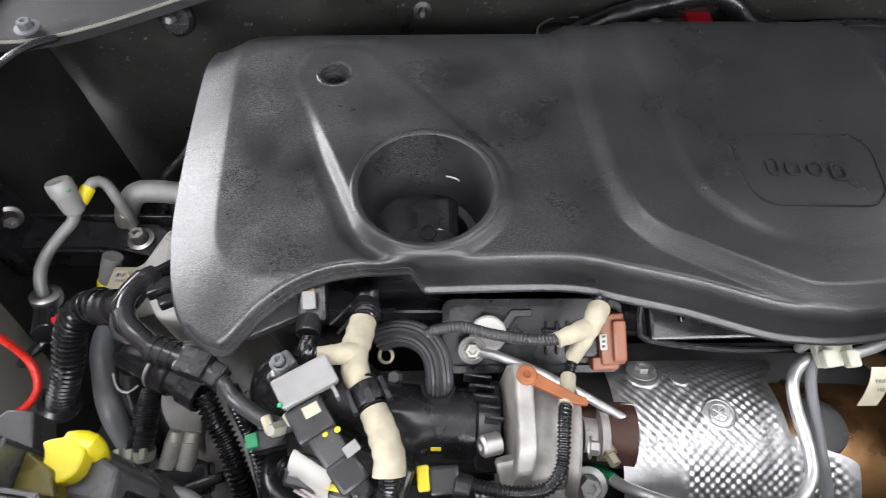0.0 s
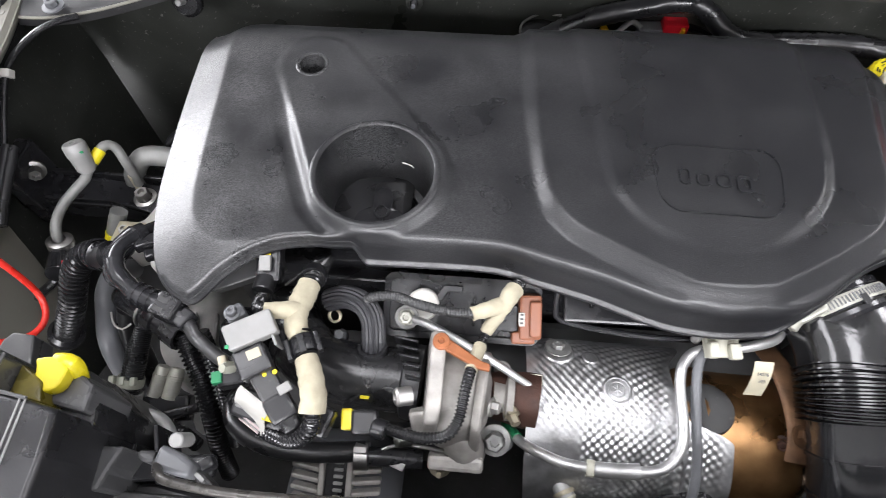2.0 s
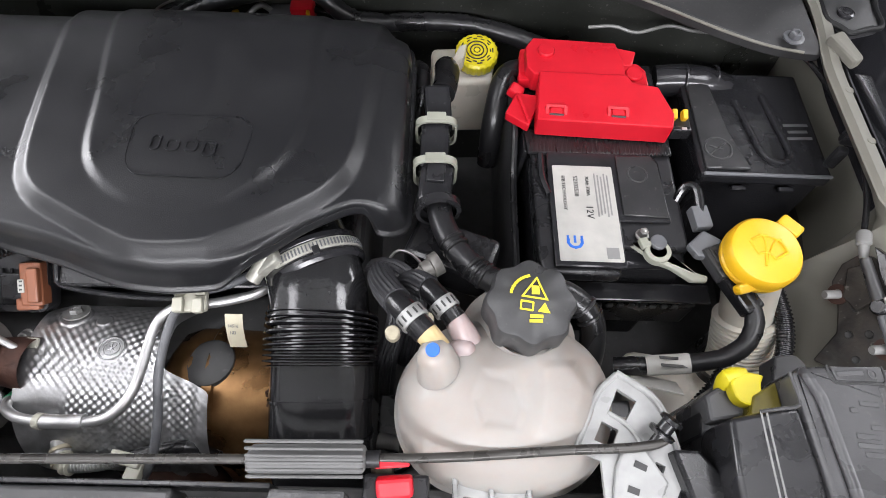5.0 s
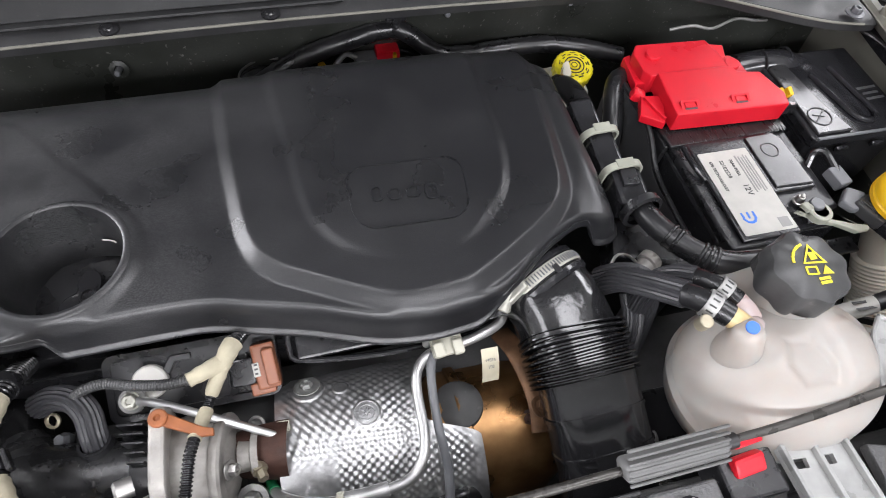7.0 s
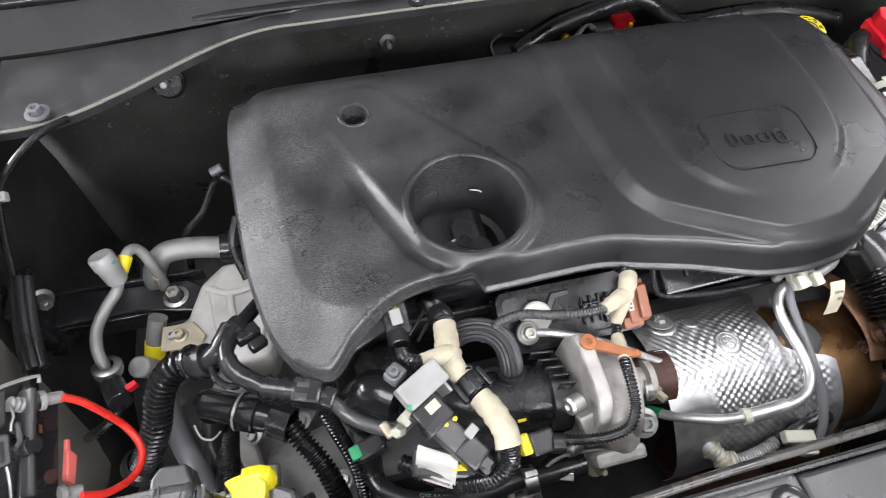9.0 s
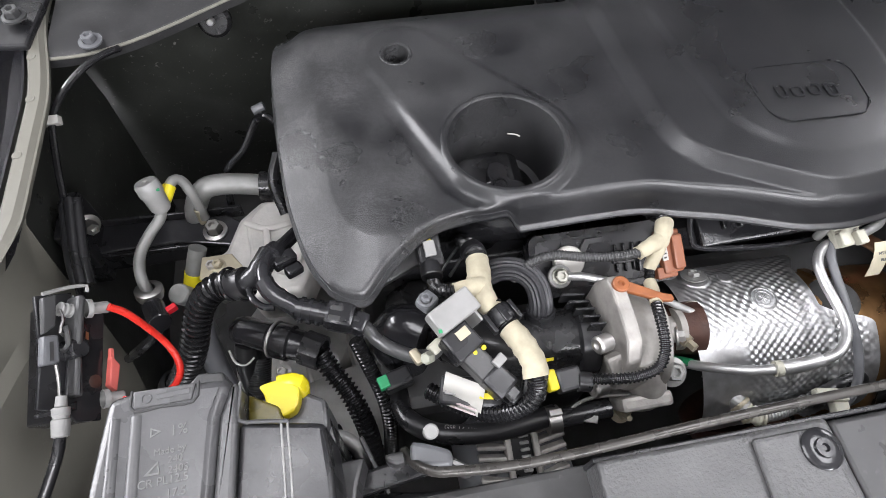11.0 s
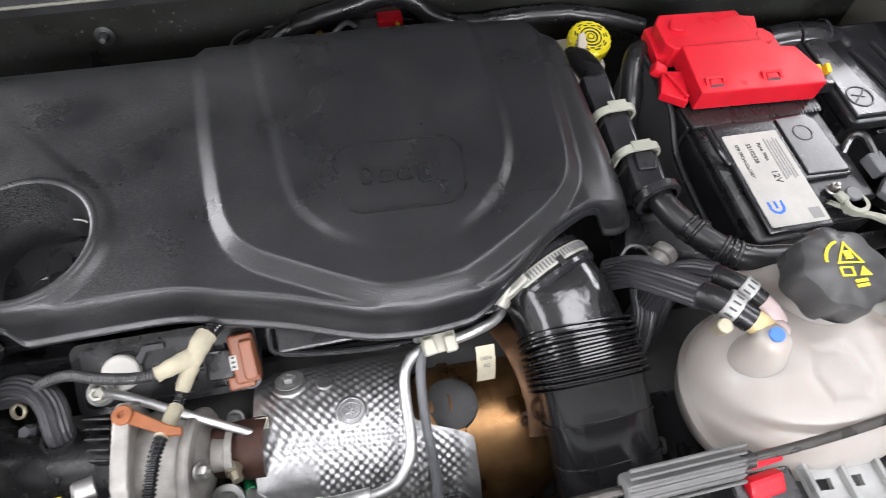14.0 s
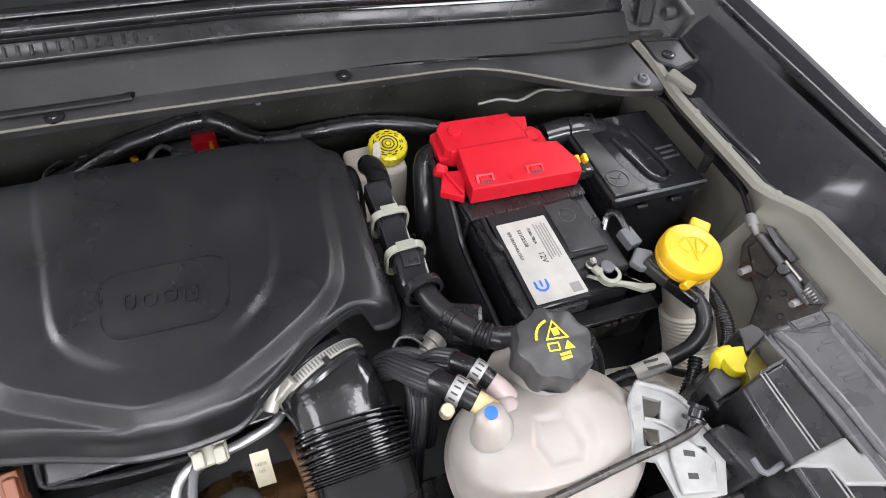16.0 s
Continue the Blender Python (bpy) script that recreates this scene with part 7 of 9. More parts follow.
part("left_lug", box(B(), (0.372, 0.462, 0.903), (0.018, 0.016, 0.014), 0, 20, -25, 0.004), M_RED, rc)
for x, y, z in ((0.408, 0.510, 0.921), (0.512, 0.484, 0.914)):
    part("round_boss", lathe(B(), (x, y, z - 0.001), (0, 0, 1), [(0, 0.0105), (0.004, 0.010), (0.005, 0.009), (0.005, 0)], 24), M_RED, rc)
for x in (0.4165, 0.4855):
    part("latch_window", ring_of(B(), rounded(0.024, 0.018, 0.002), rounded(0.017, 0.012, 0.001), -0.004, 0.0025, pose(x - 0.004, 0.4125, 0.9225, 22, 0, -2)), M_RED, rc)
    part("latch_tongue", box(B(), (x - 0.004, 0.4145, 0.9248), (0.013, 0.007, 0.0014), 12, 0, -2, 0.0005), M_RED, rc)
    part("latch_slot", box(B(), (x - 0.004, 0.4085, 0.9236), (0.016, 0.0040, 0.0012), 22, 0, -2, 0.0003, 1), M_INK, rc)

ec2 = thing("fuse_box", (0.655, 0.44, 0.72), "glossy black fuse box with a moulded oval and warning circle", "fuse box")
part("box_body", box(B(), (0.655, 0.442, 0.79), (0.145, 0.155, 0.17), bev=0.006, seg=3), M_GLOSS, ec2)
part("box_lid", prism(B(), [(0.580, 0.360), (0.730, 0.360), (0.730, 0.520), (0.60, 0.520), (0.580, 0.50)], 0.872, 0.890, None, 0.005, 3), M_GLOSS, ec2)
part("lid_step", prism(B(), [(0.584, 0.366), (0.636, 0.366), (0.622, 0.420), (0.612, 0.50), (0.584, 0.49)], 0.890, 0.8945, None, 0.002), M_SEMI, ec2)
part("oval_rim", tube(B(), [(0.640, 0.47, 0.891), (0.648, 0.42, 0.892), (0.655, 0.388, 0.892), (0.672, 0.378, 0.892), (0.686, 0.390, 0.892), (0.682, 0.43, 0.892), (0.676, 0.48, 0.891)], 0.004, 10), M_GLOSS, ec2)
part("circle_mark", lathe(B(), (0.603, 0.394, 0.8945), (0, 0, 1), [(0, 0.0165), (0.0012, 0.016), (0.0012, 0.0145), (0, 0.014)], 36), M_GREYP, ec2)
part("circle_bar", box(B(), (0.603, 0.394, 0.895), (0.028, 0.0018, 0.0012), 0, 0, 40, 0.0004, 1), M_GREYP, ec2)
part("circle_bar", box(B(), (0.601, 0.395, 0.895), (0.016, 0.0018, 0.0012), 0, 0, -20, 0.0004, 1), M_GREYP, ec2)
for k in range(3):
    part("illegible_mark", box(B(), (0.706, 0.436 - 0.010 * k, 0.8905), (0.030 - 0.006 * (k % 2), 0.004, 0.001), 0, 0, 3, 0.0003, 1), M_EMB, ec2)
for x in (0.63, 0.685):
    part("front_clip", box(B(), (x, 0.358, 0.868), (0.018, 0.006, 0.008), 20, 0, 0, 0.002), M_GLOSS, ec2)
part("lid_edge", box(B(), (0.655, 0.361, 0.8905), (0.146, 0.004, 0.003), 0, 0, 0, 0.001), M_GCON, ec2)
yp = thing("yellow_plug", (0.575, 0.465, 0.88), "small plug with yellow lock and black body", "plug", at=(-0.018, -0.045, 0.014))
part("plug_body", box(B(), (0.576, 0.460, 0.888), (0.022, 0.020, 0.016), 0, 0, 0, 0.002), M_BLACK, yp)
for dx in (-0.006, 0.006):
    part("yellow_lock", box(B(), (0.573 + dx, 0.468, 0.901), (0.006, 0.012, 0.010), 20, 0, 0, 0.0015), M_YEL, yp)
part("pink_mark", box(B(), (0.578, 0.452, 0.897), (0.006, 0.004, 0.001), 0, 0, 0, 0.0003, 1), M_PINK, yp)
ap = thing("air_pipe", (0.60, 0.52, 0.86), "glossy black ribbed air pipe behind the fuse box", "pipe")
part("pipe", tube(B(), [(0.555, 0.515, 0.875), (0.585, 0.513, 0.880), (0.615, 0.508, 0.882), (0.64, 0.505, 0.875)], 0.020, 22), M_GLOSS, ap)
for x in (0.588, 0.626):
    part("pipe_bead", lathe(B(), (x, 0.511, 0.881), (1, -0.1, 0), [(-0.002, 0.020), (-0.001, 0.022), (0.001, 0.022), (0.002, 0.020)], 28), M_GLOSS, ap)

# ---- coolant expansion tank ----
et = thing("expansion_tank", (0.367, 0.09, 0.82), "translucent pinkish white coolant expansion tank with black cap", "coolant tank")
bm = B()
nu, nv = 170, 110


def inside(poly):
    """Distance in from a closed outline."""
    P = [Vector(p) for p in poly]

    def f(x, y):
        return min((Vector((x, y)) - a).dot(Vector((-(b - a).y, (b - a).x)).normalized()) for a, b in zip(P, P[1:] + P[:1]))
    return f


pocket = inside([(0.322, 0.062), (0.346, 0.060), (0.352, 0.074), (0.346, 0.098), (0.324, 0.100), (0.316, 0.080)])
crown = inside([(0.362, 0.058), (0.392, 0.062), (0.404, 0.090), (0.396, 0.112), (0.366, 0.106)])
TC, TS = Vector((0.3455, 0.092, 0.897)), Vector((0.0915, 0.075, 0.077))
rings = []
for j in range(nv + 1):
    ph = -math.pi / 2 + math.pi * j / nv
    ring = []
    for i in range(nu):
        th = 2 * math.pi * i / nu
        pw = lambda v, e: math.copysign(abs(v) ** e, v)
        x = pw(math.cos(ph), 0.74) * pw(math.cos(th), 0.92)
        y = pw(math.cos(ph), 0.74) * pw(math.sin(th), 0.92)
        z = pw(math.sin(ph), 0.86)
        p = TC + Vector((x * TS.x, y * TS.y, z * TS.z))
        # recessed pocket on top and soft chamber bulges
        if p.z > TC.z + 0.03:
            p.z -= 0.0028 * smooth(-0.005, 0.004, pocket(p.x, p.y)) - 0.0024 * smooth(-0.006, 0.005, crown(p.x, p.y))
        if p.z > TC.z + 0.02:
            p.z += 0.004 * math.sin(p.x * 90) * smooth(0.3, 0.9, z) * smooth(0.09, 0.12, p.y)
        if abs(ph + 0.05) < 0.035:
            p += Vector((x, y, 0)) * 0.0035
        ring.append(bm.verts.new(p))
    rings.append(ring)
for a, b in zip(rings, rings[1:]):
    for k in range(nu):
        bm.faces.new((a[k], a[(k + 1) % nu], b[(k + 1) % nu], b[k]))
bmesh.ops.remove_doubles(bm, verts=bm.verts, dist=0.0002)
part("tank_body", bm, M_TANK, et, angle=60)
part("filler_neck", lathe(B(), (0.3565, 0.145, 0.925), (0, -0.05, 1), [(0, 0.052), (0.010, 0.044), (0.022, 0.036), (0.034, 0.031), (0.052, 0.029)], 48), M_TANK, et)
part("pink_boss", lathe(B(), (0.306, 0.122, 0.952), (0.02, -0.2, 1), [(0, 0.013), (0.012, 0.012), (0.017, 0.010), (0.020, 0.006), (0.0205, 0)], 24), M_PINK, et, "pink tinted boss")
part("inlet_boss", lathe(B(), (0.293, 0.104, 0.940), (-0.20, 0.12, 1), [(0, 0.026), (0.012, 0.021), (0.030, 0.0165), (0.046, 0.014), (0.053, 0.0105), (0.0565, 0.005), (0.057, 0)], 30), M_TANK, et)
part("inlet_spigot", tube(B(), [(0.288, 0.114, 0.982), (0.279, 0.124, 0.985), (0.268, 0.136, 0.986)], 0.0095, 20), M_AMBER, et, "amber stained hose spigot")
part("inlet_boss", tube(B(), [(0.316, 0.124, 0.950), (0.306, 0.136, 0.966), (0.294, 0.152, 0.974)], 0.0125, 20, r1=0.0085), M_PINK, et)
part("blue_dot", lathe(B(), (0.2822, 0.1090, 0.9962), (-0.20, -0.10, 1), [(0, 0.0055), (0.0014, 0.0053), (0.0014, 0)], 20), M_BLUE, et, "blue paint dot")
part("tank_seam", lathe(B(), (TC.x, TC.y, TC.z - 0.006), (0, 0, 1), [(-0.002, 0.085), (-0.0016, 0.0918), (0.0016, 0.0918), (0.002, 0.085)], 96, (1.0, 0.795)), M_TANK, et)

part("right_lug", prism(B(), [(0.440, 0.062), (0.458, 0.060), (0.460, 0.082), (0.440, 0.085)], 0.905, 0.912, None, 0.002), M_TANK, et)
kp = part("cap", lathe(B(), (0.357, 0.150, 0.972), (0.0, -0.05, 1), [(0, 0.030), (0.001, 0.0348), (0.024, 0.0348), (0.030, 0.0325), (0.033, 0.027), (0.0335, 0.0)], 96, wave=0.055, lobes=8), M_GREYP, et, "dark grey lobed screw cap with yellow symbols")
KM = pose(0.358, 0.1493, 1.0062, 3, 0, -8) @ Matrix.Diagonal((0.88, 0.88, 1, 1))


def tri_frame(w, h, t):
    o = [(-w / 2, -h / 2), (w / 2, -h / 2), (0, h / 2)]
    return o, [(x * t, (y + h / 6) * t - h / 6) for x, y in o]


part("warning_triangle", ring_of(B(), *tri_frame(0.024, 0.021, 0.78), -0.0004, 0.0003, KM @ pose(0.001, 0.010, 0)), M_PRINT, kp)
part("warning_mark", box(B(), KM @ Vector((0.001, 0.0075, 0)), (0.006, 0.007, 0.0006), 3, 0, 0, 0, 1), M_PRINT, kp)
part("book_symbol", ring_of(B(), rounded(0.012, 0.009, 0.001), rounded(0.009, 0.006, 0.0006), -0.0004, 0.0003, KM @ pose(-0.005, -0.008, 0)), M_PRINT, kp)
part("small_triangle", prism(B(), [(-0.0055, -0.004), (0.0055, -0.004), (0, 0.005)], -0.0004, 0.0003, KM @ pose(0.010, -0.008, 0), 0), M_PRINT, kp)
for k in range(2):
    part("illegible_print", box(B(), KM @ Vector((0.004, -0.0165 - 0.0042 * k, 0)), (0.010, 0.0026, 0.0006), 3, 0, 0, 0, 1), M_PRINT, kp)
for k in range(7):
    a = radians(112 + 10 * k)
    part("illegible_print", box(B(), KM @ Vector((0.001 + 0.021 * math.cos(a), 0.0 + 0.021 * math.sin(a), 0)), (0.0022, 0.0034, 0.0006), 3, 0, math.degrees(a), 0, 1), M_PRINT, kp)

for nm, pts, cp, ca, rr in (("first", [(0.277, 0.126, 0.985), (0.264, 0.140, 0.986), (0.253, 0.154, 0.980), (0.242, 0.173, 0.964), (0.236, 0.190, 0.945), (0.232, 0.205, 0.925), (0.228, 0.22, 0.89)], (0.2655, 0.1385, 0.986), (-0.66, 0.74, 0.03), 0.0108),
                            ("second", [(0.300, 0.143, 0.972), (0.290, 0.156, 0.974), (0.278, 0.172, 0.968), (0.266, 0.184, 0.955), (0.256, 0.190, 0.93), (0.252, 0.186, 0.89), (0.25, 0.18, 0.82)], (0.291, 0.154, 0.974), (-0.6, 0.75, 0.1), 0.0098)):
    bh = thing("coolant_bleed_hose", pts[3], "black braided coolant hose clamped to the expansion tank", "hose", "bleed hoses")
    part("rubber_end", tube(B(), pts[:4], rr - 0.0004, 18), M_RUBBER, bh)
    part("braided_sleeve", tube(B(), pts[2:], rr + 0.0010, 40, flute=0.0005), M_BRAID, bh, angle=12)
    part("clamp_band", clamp_band(B(), cp, ca, rr, 0.011), M_ALUP, bh, "slotted steel hose clamp")
    rm = frame_of(ca)
    for k in range(14):
        a = radians(25.7 * k)
        sl = box(B(), (0, 0, 0), (0.0016, 0.0008, 0.006), 0, 0, 0, 0)
        bmesh.ops.transform(sl, matrix=Matrix.Translation(Vector(cp) + rm @ Vector(((rr + 0.0017) * math.cos(a), (rr + 0.0017) * math.sin(a), 0))) @ rm.to_4x4() @ pose(0, 0, 0, 0, 0, math.degrees(a) + 90), verts=sl.verts)
        part("clamp_slot", sl, M_INK, bh)
    side = Vector(ca).cross(Vector((0, 0, 1))).normalized() * (-1)
    q = Vector(cp) + side * (rr + 0.003)
    part("clamp_screw", cyl(B(), q + Vector((-0.004, -0.004, -0.006)), q + Vector((-0.004, -0.006, 0.007)), 0.0058, 14), M_ZINC, bh)
hose("braided_hose", [(0.225, 0.222, 0.90), (0.236, 0.214, 0.918), (0.250, 0.206, 0.925), (0.262, 0.196, 0.915), (0.264, 0.182, 0.88), (0.255, 0.16, 0.82)], 0.011, M_BRAID, "black braided heater hose between duct and tank", "hose", flute=0.0006)
hose("braided_hose", [(0.250, 0.20, 0.90), (0.248, 0.175, 0.885), (0.238, 0.15, 0.85), (0.232, 0.13, 0.78)], 0.010, M_BRAID, "second braided heater hose dropping behind the duct", "hose", flute=0.0006)
tv = thing("thermostat_fitting", (0.272, 0.225, 0.86), "dull steel thermostat fitting below the breather hose", "fitting")
part("body", lathe(B(), (0.262, 0.216, 0.90), (0.8, 0.5, 0.1), [(0, 0), (0, 0.006), (0.010, 0.006), (0.011, 0.009), (0.020, 0.009), (0.021, 0.012), (0.030, 0.012), (0.030, 0)], 20), M_ALU, tv)
part("base", cyl(B(), (0.275, 0.224, 0.86), (0.275, 0.224, 0.90), 0.010, 18), M_ALU, tv)
part("black_frame", box(B(), (0.30, 0.252, 0.875), (0.09, 0.05, 0.05), 0, 0, -20, 0.006), M_BLACK, tv)
part("wire_clip", tube(B(), [(0.235, 0.226, 0.905), (0.245, 0.236, 0.915), (0.258, 0.236, 0.912), (0.268, 0.230, 0.905)], 0.0016, 8), M_STEEL, tv)
ks = thing("knock_fitting", (0.245, 0.06, 0.80), "brass and grey fitting between duct and tank", "fitting")
part("brass_end", cyl(B(), (0.232, 0.052, 0.812), (0.250, 0.05, 0.815), 0.007, 14), M_ZINC, ks)
part("lead", tube(B(), [(0.250, 0.05, 0.815), (0.262, 0.055, 0.818), (0.272, 0.07, 0.81), (0.27, 0.09, 0.78)], 0.004, 10), M_LOOM, ks)
part("grey_end", cyl(B(), (0.232, 0.078, 0.812), (0.256, 0.074, 0.815), 0.008, 14), M_GLITE, ks)

# ---- bonnet stay, front brackets ----
st = thing("bonnet_stay_rod", (0.05, 0.035, 0.95), "dark steel bonnet stay rod lying along the front panel", "stay rod")
part("rod", tube(B(), [(-0.395, 0.055, 0.915), (-0.392, 0.045, 0.935), (-0.383, 0.034, 0.950), (-0.365, 0.028, 0.956), (-0.30, 0.024, 0.957), (-0.16, 0.029, 0.957), (0.0, 0.032, 0.957), (0.15, 0.035, 0.959), (0.26, 0.0375, 0.961), (0.315, 0.040, 0.963), (0.36, 0.0435, 0.9645), (0.3908, 0.0458, 0.966), (0.4245, 0.0473, 0.968), (0.4473, 0.0500, 0.969), (0.457, 0.054, 0.972)], 0.0036, 14), M_ROD, st)
gr = B()
C0, C1 = Vector((0.150, 0.035, 0.960)), Vector((0.236, 0.0365, 0.962))
box(gr, (C0 + C1) / 2, (0.086, 0.0155, 0.020), 40, 0, 1, 0.004, 3)
grip = part("rubber_grip", gr, M_GRIP, st, "ribbed grey rubber grip")
for k in range(6):
    part("grip_rib", box(B(), Vector((0.193, 0.0345 - 0.0112 + 0.0042 * k, 0.9675 - 0.0045 + 0.0036 * k)), (0.084, 0.0024, 0.0030), 40, 0, 1, 0.0008, 1), M_GRIP, grip)
part("grip_neck", tube(B(), [(0.236, 0.0365, 0.9605), (0.246, 0.0368, 0.961)], 0.0062, 14), M_RUBBER, st)
part("pivot_pin", lathe(B(), (0.447, 0.050, 0.965), (0.45, 0.55, 0.45), [(0, 0.004), (0.010, 0.004), (0.011, 0.010), (0.014, 0.0105), (0.015, 0.006), (0.022, 0.006), (0.023, 0.009), (0.026, 0.0085), (0.026, 0)], 20), M_RUBBER, st)
rcp = thing("stay_clip", (0.259, 0.034, 0.925), "bright red plastic clip holding the stay rod", "clip", at=(-0.003, -0.01, -0.006))
part("clip_jaw", box(B(), (0.258, 0.046, 0.963), (0.026, 0.008, 0.012), 20, 0, 5, 0.002), M_RED, rcp)
part("clip_saddle", box(B(), (0.260, 0.030, 0.950), (0.028, 0.016, 0.010), 30, 0, 5, 0.003), M_RED, rcp)
part("clip_leg", box(B(), (0.262, 0.021, 0.938), (0.026, 0.010, 0.020), 35, 0, 5, 0.003), M_RED, rcp)
part("clip_foot", box(B(), (0.265, 0.014, 0.928), (0.024, 0.012, 0.008), 35, 0, 5, 0.002), M_RED, rcp)
part("wire_spring", tube(B(), [(0.243, 0.020, 0.942), (0.262, 0.018, 0.944), (0.285, 0.022, 0.942)], 0.0016, 8), M_RUBBER, rcp)


def plate_with_holes(name, outline, holes, z0, z1, m, parent, material, label=""):
    """A plate whose openings go right through: rings round each opening joined into a pierced outline."""
    bm = bmesh.new()
    loops = [outline] + holes
    edges = []
    for lp in loops:
        vs = [bm.verts.new((x, y, 0)) for x, y in lp]
        edges += [bm.edges.new((vs[k], vs[(k + 1) % len(vs)])) for k in range(len(vs))]
    bmesh.ops.triangle_fill(bm, use_beauty=True, use_dissolve=False, edges=edges)
    top = bmesh.ops.extrude_face_region(bm, geom=list(bm.faces))
    bmesh.ops.translate(bm, vec=(0, 0, z1 - z0), verts=[g for g in top["geom"] if isinstance(g, bmesh.types.BMVert)])
    bmesh.ops.transform(bm, matrix=m @ Matrix.Translation((0, 0, z0)), verts=bm.verts)
    return part(name, bm, material, parent, label, 30)


def rect(cx, cy, w, h, a=0):
    c, s = math.cos(radians(a)), math.sin(radians(a))
    return [(cx + x * c - y * s, cy + x * s + y * c) for x, y in ((-w / 2, -h / 2), (w / 2, -h / 2), (w / 2, h / 2), (-w / 2, h / 2))]


fb = thing("front_bracket", (0.46, 0.05, 0.90), "pale grey pierced plastic bracket beside the coolant tank", "bracket")
plate_with_holes("bracket_plate", [(0.405, 0.050), (0.414, 0.070), (0.428, 0.098), (0.447, 0.116), (0.477, 0.094), (0.488, 0.060), (0.490, 0.030), (0.470, 0.000), (0.426, 0.006), (0.426, 0.044), (0.413, 0.050)],
                 [[(0.446, 0.102), (0.461, 0.092), (0.450, 0.076), (0.437, 0.084)], [(0.430, 0.075), (0.443, 0.068), (0.436, 0.054), (0.422, 0.060)], rect(0.452, 0.036, 0.010, 0.006, -25), rect(0.472, 0.040, 0.008, 0.006, -25), rect(0.446, 0.018, 0.008, 0.005, -20)], 0.925, 0.930, pose(0, 0, 0), fb, M_PALE)
part("bracket_rim", tube(B(), [(0.447, 0.116, 0.930), (0.476, 0.094, 0.931), (0.487, 0.060, 0.931), (0.489, 0.030, 0.930)], 0.0030, 8), M_PALE, fb)
part("bracket_rim", tube(B(), [(0.447, 0.115, 0.930), (0.429, 0.098, 0.930), (0.415, 0.070, 0.930), (0.406, 0.052, 0.930)], 0.0024, 8), M_PALE, fb)
part("bracket_rib", tube(B(), [(0.436, 0.082, 0.930), (0.449, 0.073, 0.931), (0.458, 0.060, 0.931), (0.468, 0.030, 0.930)], 0.0022, 8), M_PALE, fb)
part("raised_block", prism(B(), [(0.430, 0.012), (0.462, 0.004), (0.476, 0.028), (0.462, 0.052), (0.445, 0.058), (0.436, 0.040)], 0.930, 0.935, None, 0.002), M_PALE, fb)
part("block_slot", box(B(), (0.455, 0.040, 0.9352), (0.010, 0.005, 0.001), 0, 0, -25, 0, 1), M_INK, fb)
part("block_slot", box(B(), (0.447, 0.022, 0.9352), (0.009, 0.005, 0.001), 0, 0, -20, 0, 1), M_INK, fb)
part("bracket_leg", box(B(), (0.478, 0.05, 0.85), (0.012, 0.08, 0.15), 0, 0, 8, 0.003), M_BLACK, fb)
fb.scale = (0.94, 0.94, 0.94)
fb.location = (0.442, 0.0452, 0.9308)
fb2 = thing("front_bracket", (0.335, 0.01, 0.90), "pale grey pierced bracket below the stay rod", "bracket")
plate_with_holes("bracket_plate", [(0.300, 0.036), (0.358, 0.036), (0.370, -0.07), (0.306, -0.07)],
                 [rect(0.315, 0.012, 0.012, 0.008, -5), rect(0.340, 0.010, 0.012, 0.008, -5), rect(0.315, -0.03, 0.014, 0.010), rect(0.345, -0.035, 0.014, 0.010)], 0.918, 0.923, pose(0, 0, 0), fb2, M_PALE)
for x in (0.303, 0.331, 0.360):
    part("bracket_rib", box(B(), (x + 0.002, -0.015, 0.926), (0.004, 0.10, 0.007), 0, 0, 3, 0.001), M_PALE, fb2)
part("bracket_leg", box(B(), (0.333, -0.03, 0.86), (0.05, 0.05, 0.12), 0, 0, 0, 0.003), M_BLACK, fb2)
sp3 = thing("front_side_plate", (0.42, -0.05, 0.88), "satin dark grey plate behind the headlamp bracket", "plate")
part("plate", prism(B(), [(0.372, -0.15), (0.50, -0.15), (0.500, 0.000), (0.43, 0.002), (0.385, 0.015)], 0.905, 0.918, None, 0.003), M_PANEL, sp3)
part("plate_hole", lathe(B(), (0.436, -0.006, 0.9175), (0, 0, 1), [(0, 0.0075), (0.0012, 0.0075), (0.0012, 0.006), (-0.004, 0.0055), (-0.004, 0)], 20), M_DARKIN, sp3)
part("plate_bolt", bolt(B(), (0.466, -0.010, 0.918), (0, 0, 1), 0.009, 1.5, 0.009), M_STEEL, sp3)
sp4 = thing("front_lower_shelf", (0.30, 0.0, 0.84), "black lower shelf under the coolant tank", "shelf")
part("shelf", box(B(), (0.36, 0.05, 0.805), (0.26, 0.15, 0.012), 0, 0, 0, 0.003), M_BLACK, sp4)
part("tank_foot", box(B(), (0.366, 0.09, 0.816), (0.07, 0.06, 0.014), 0, 0, 0, 0.003), M_BLACK, sp4)

# headlamp housings
def softened(pts, n=1):
    """The same closed outline with its corners cut."""
    for _ in range(n):
        pts = [q for a, b in zip(pts, pts[1:] + pts[:1]) for q in ((0.75 * a[0] + 0.25 * b[0], 0.75 * a[1] + 0.25 * b[1]), (0.25 * a[0] + 0.75 * b[0], 0.25 * a[1] + 0.75 * b[1]))]
    return pts


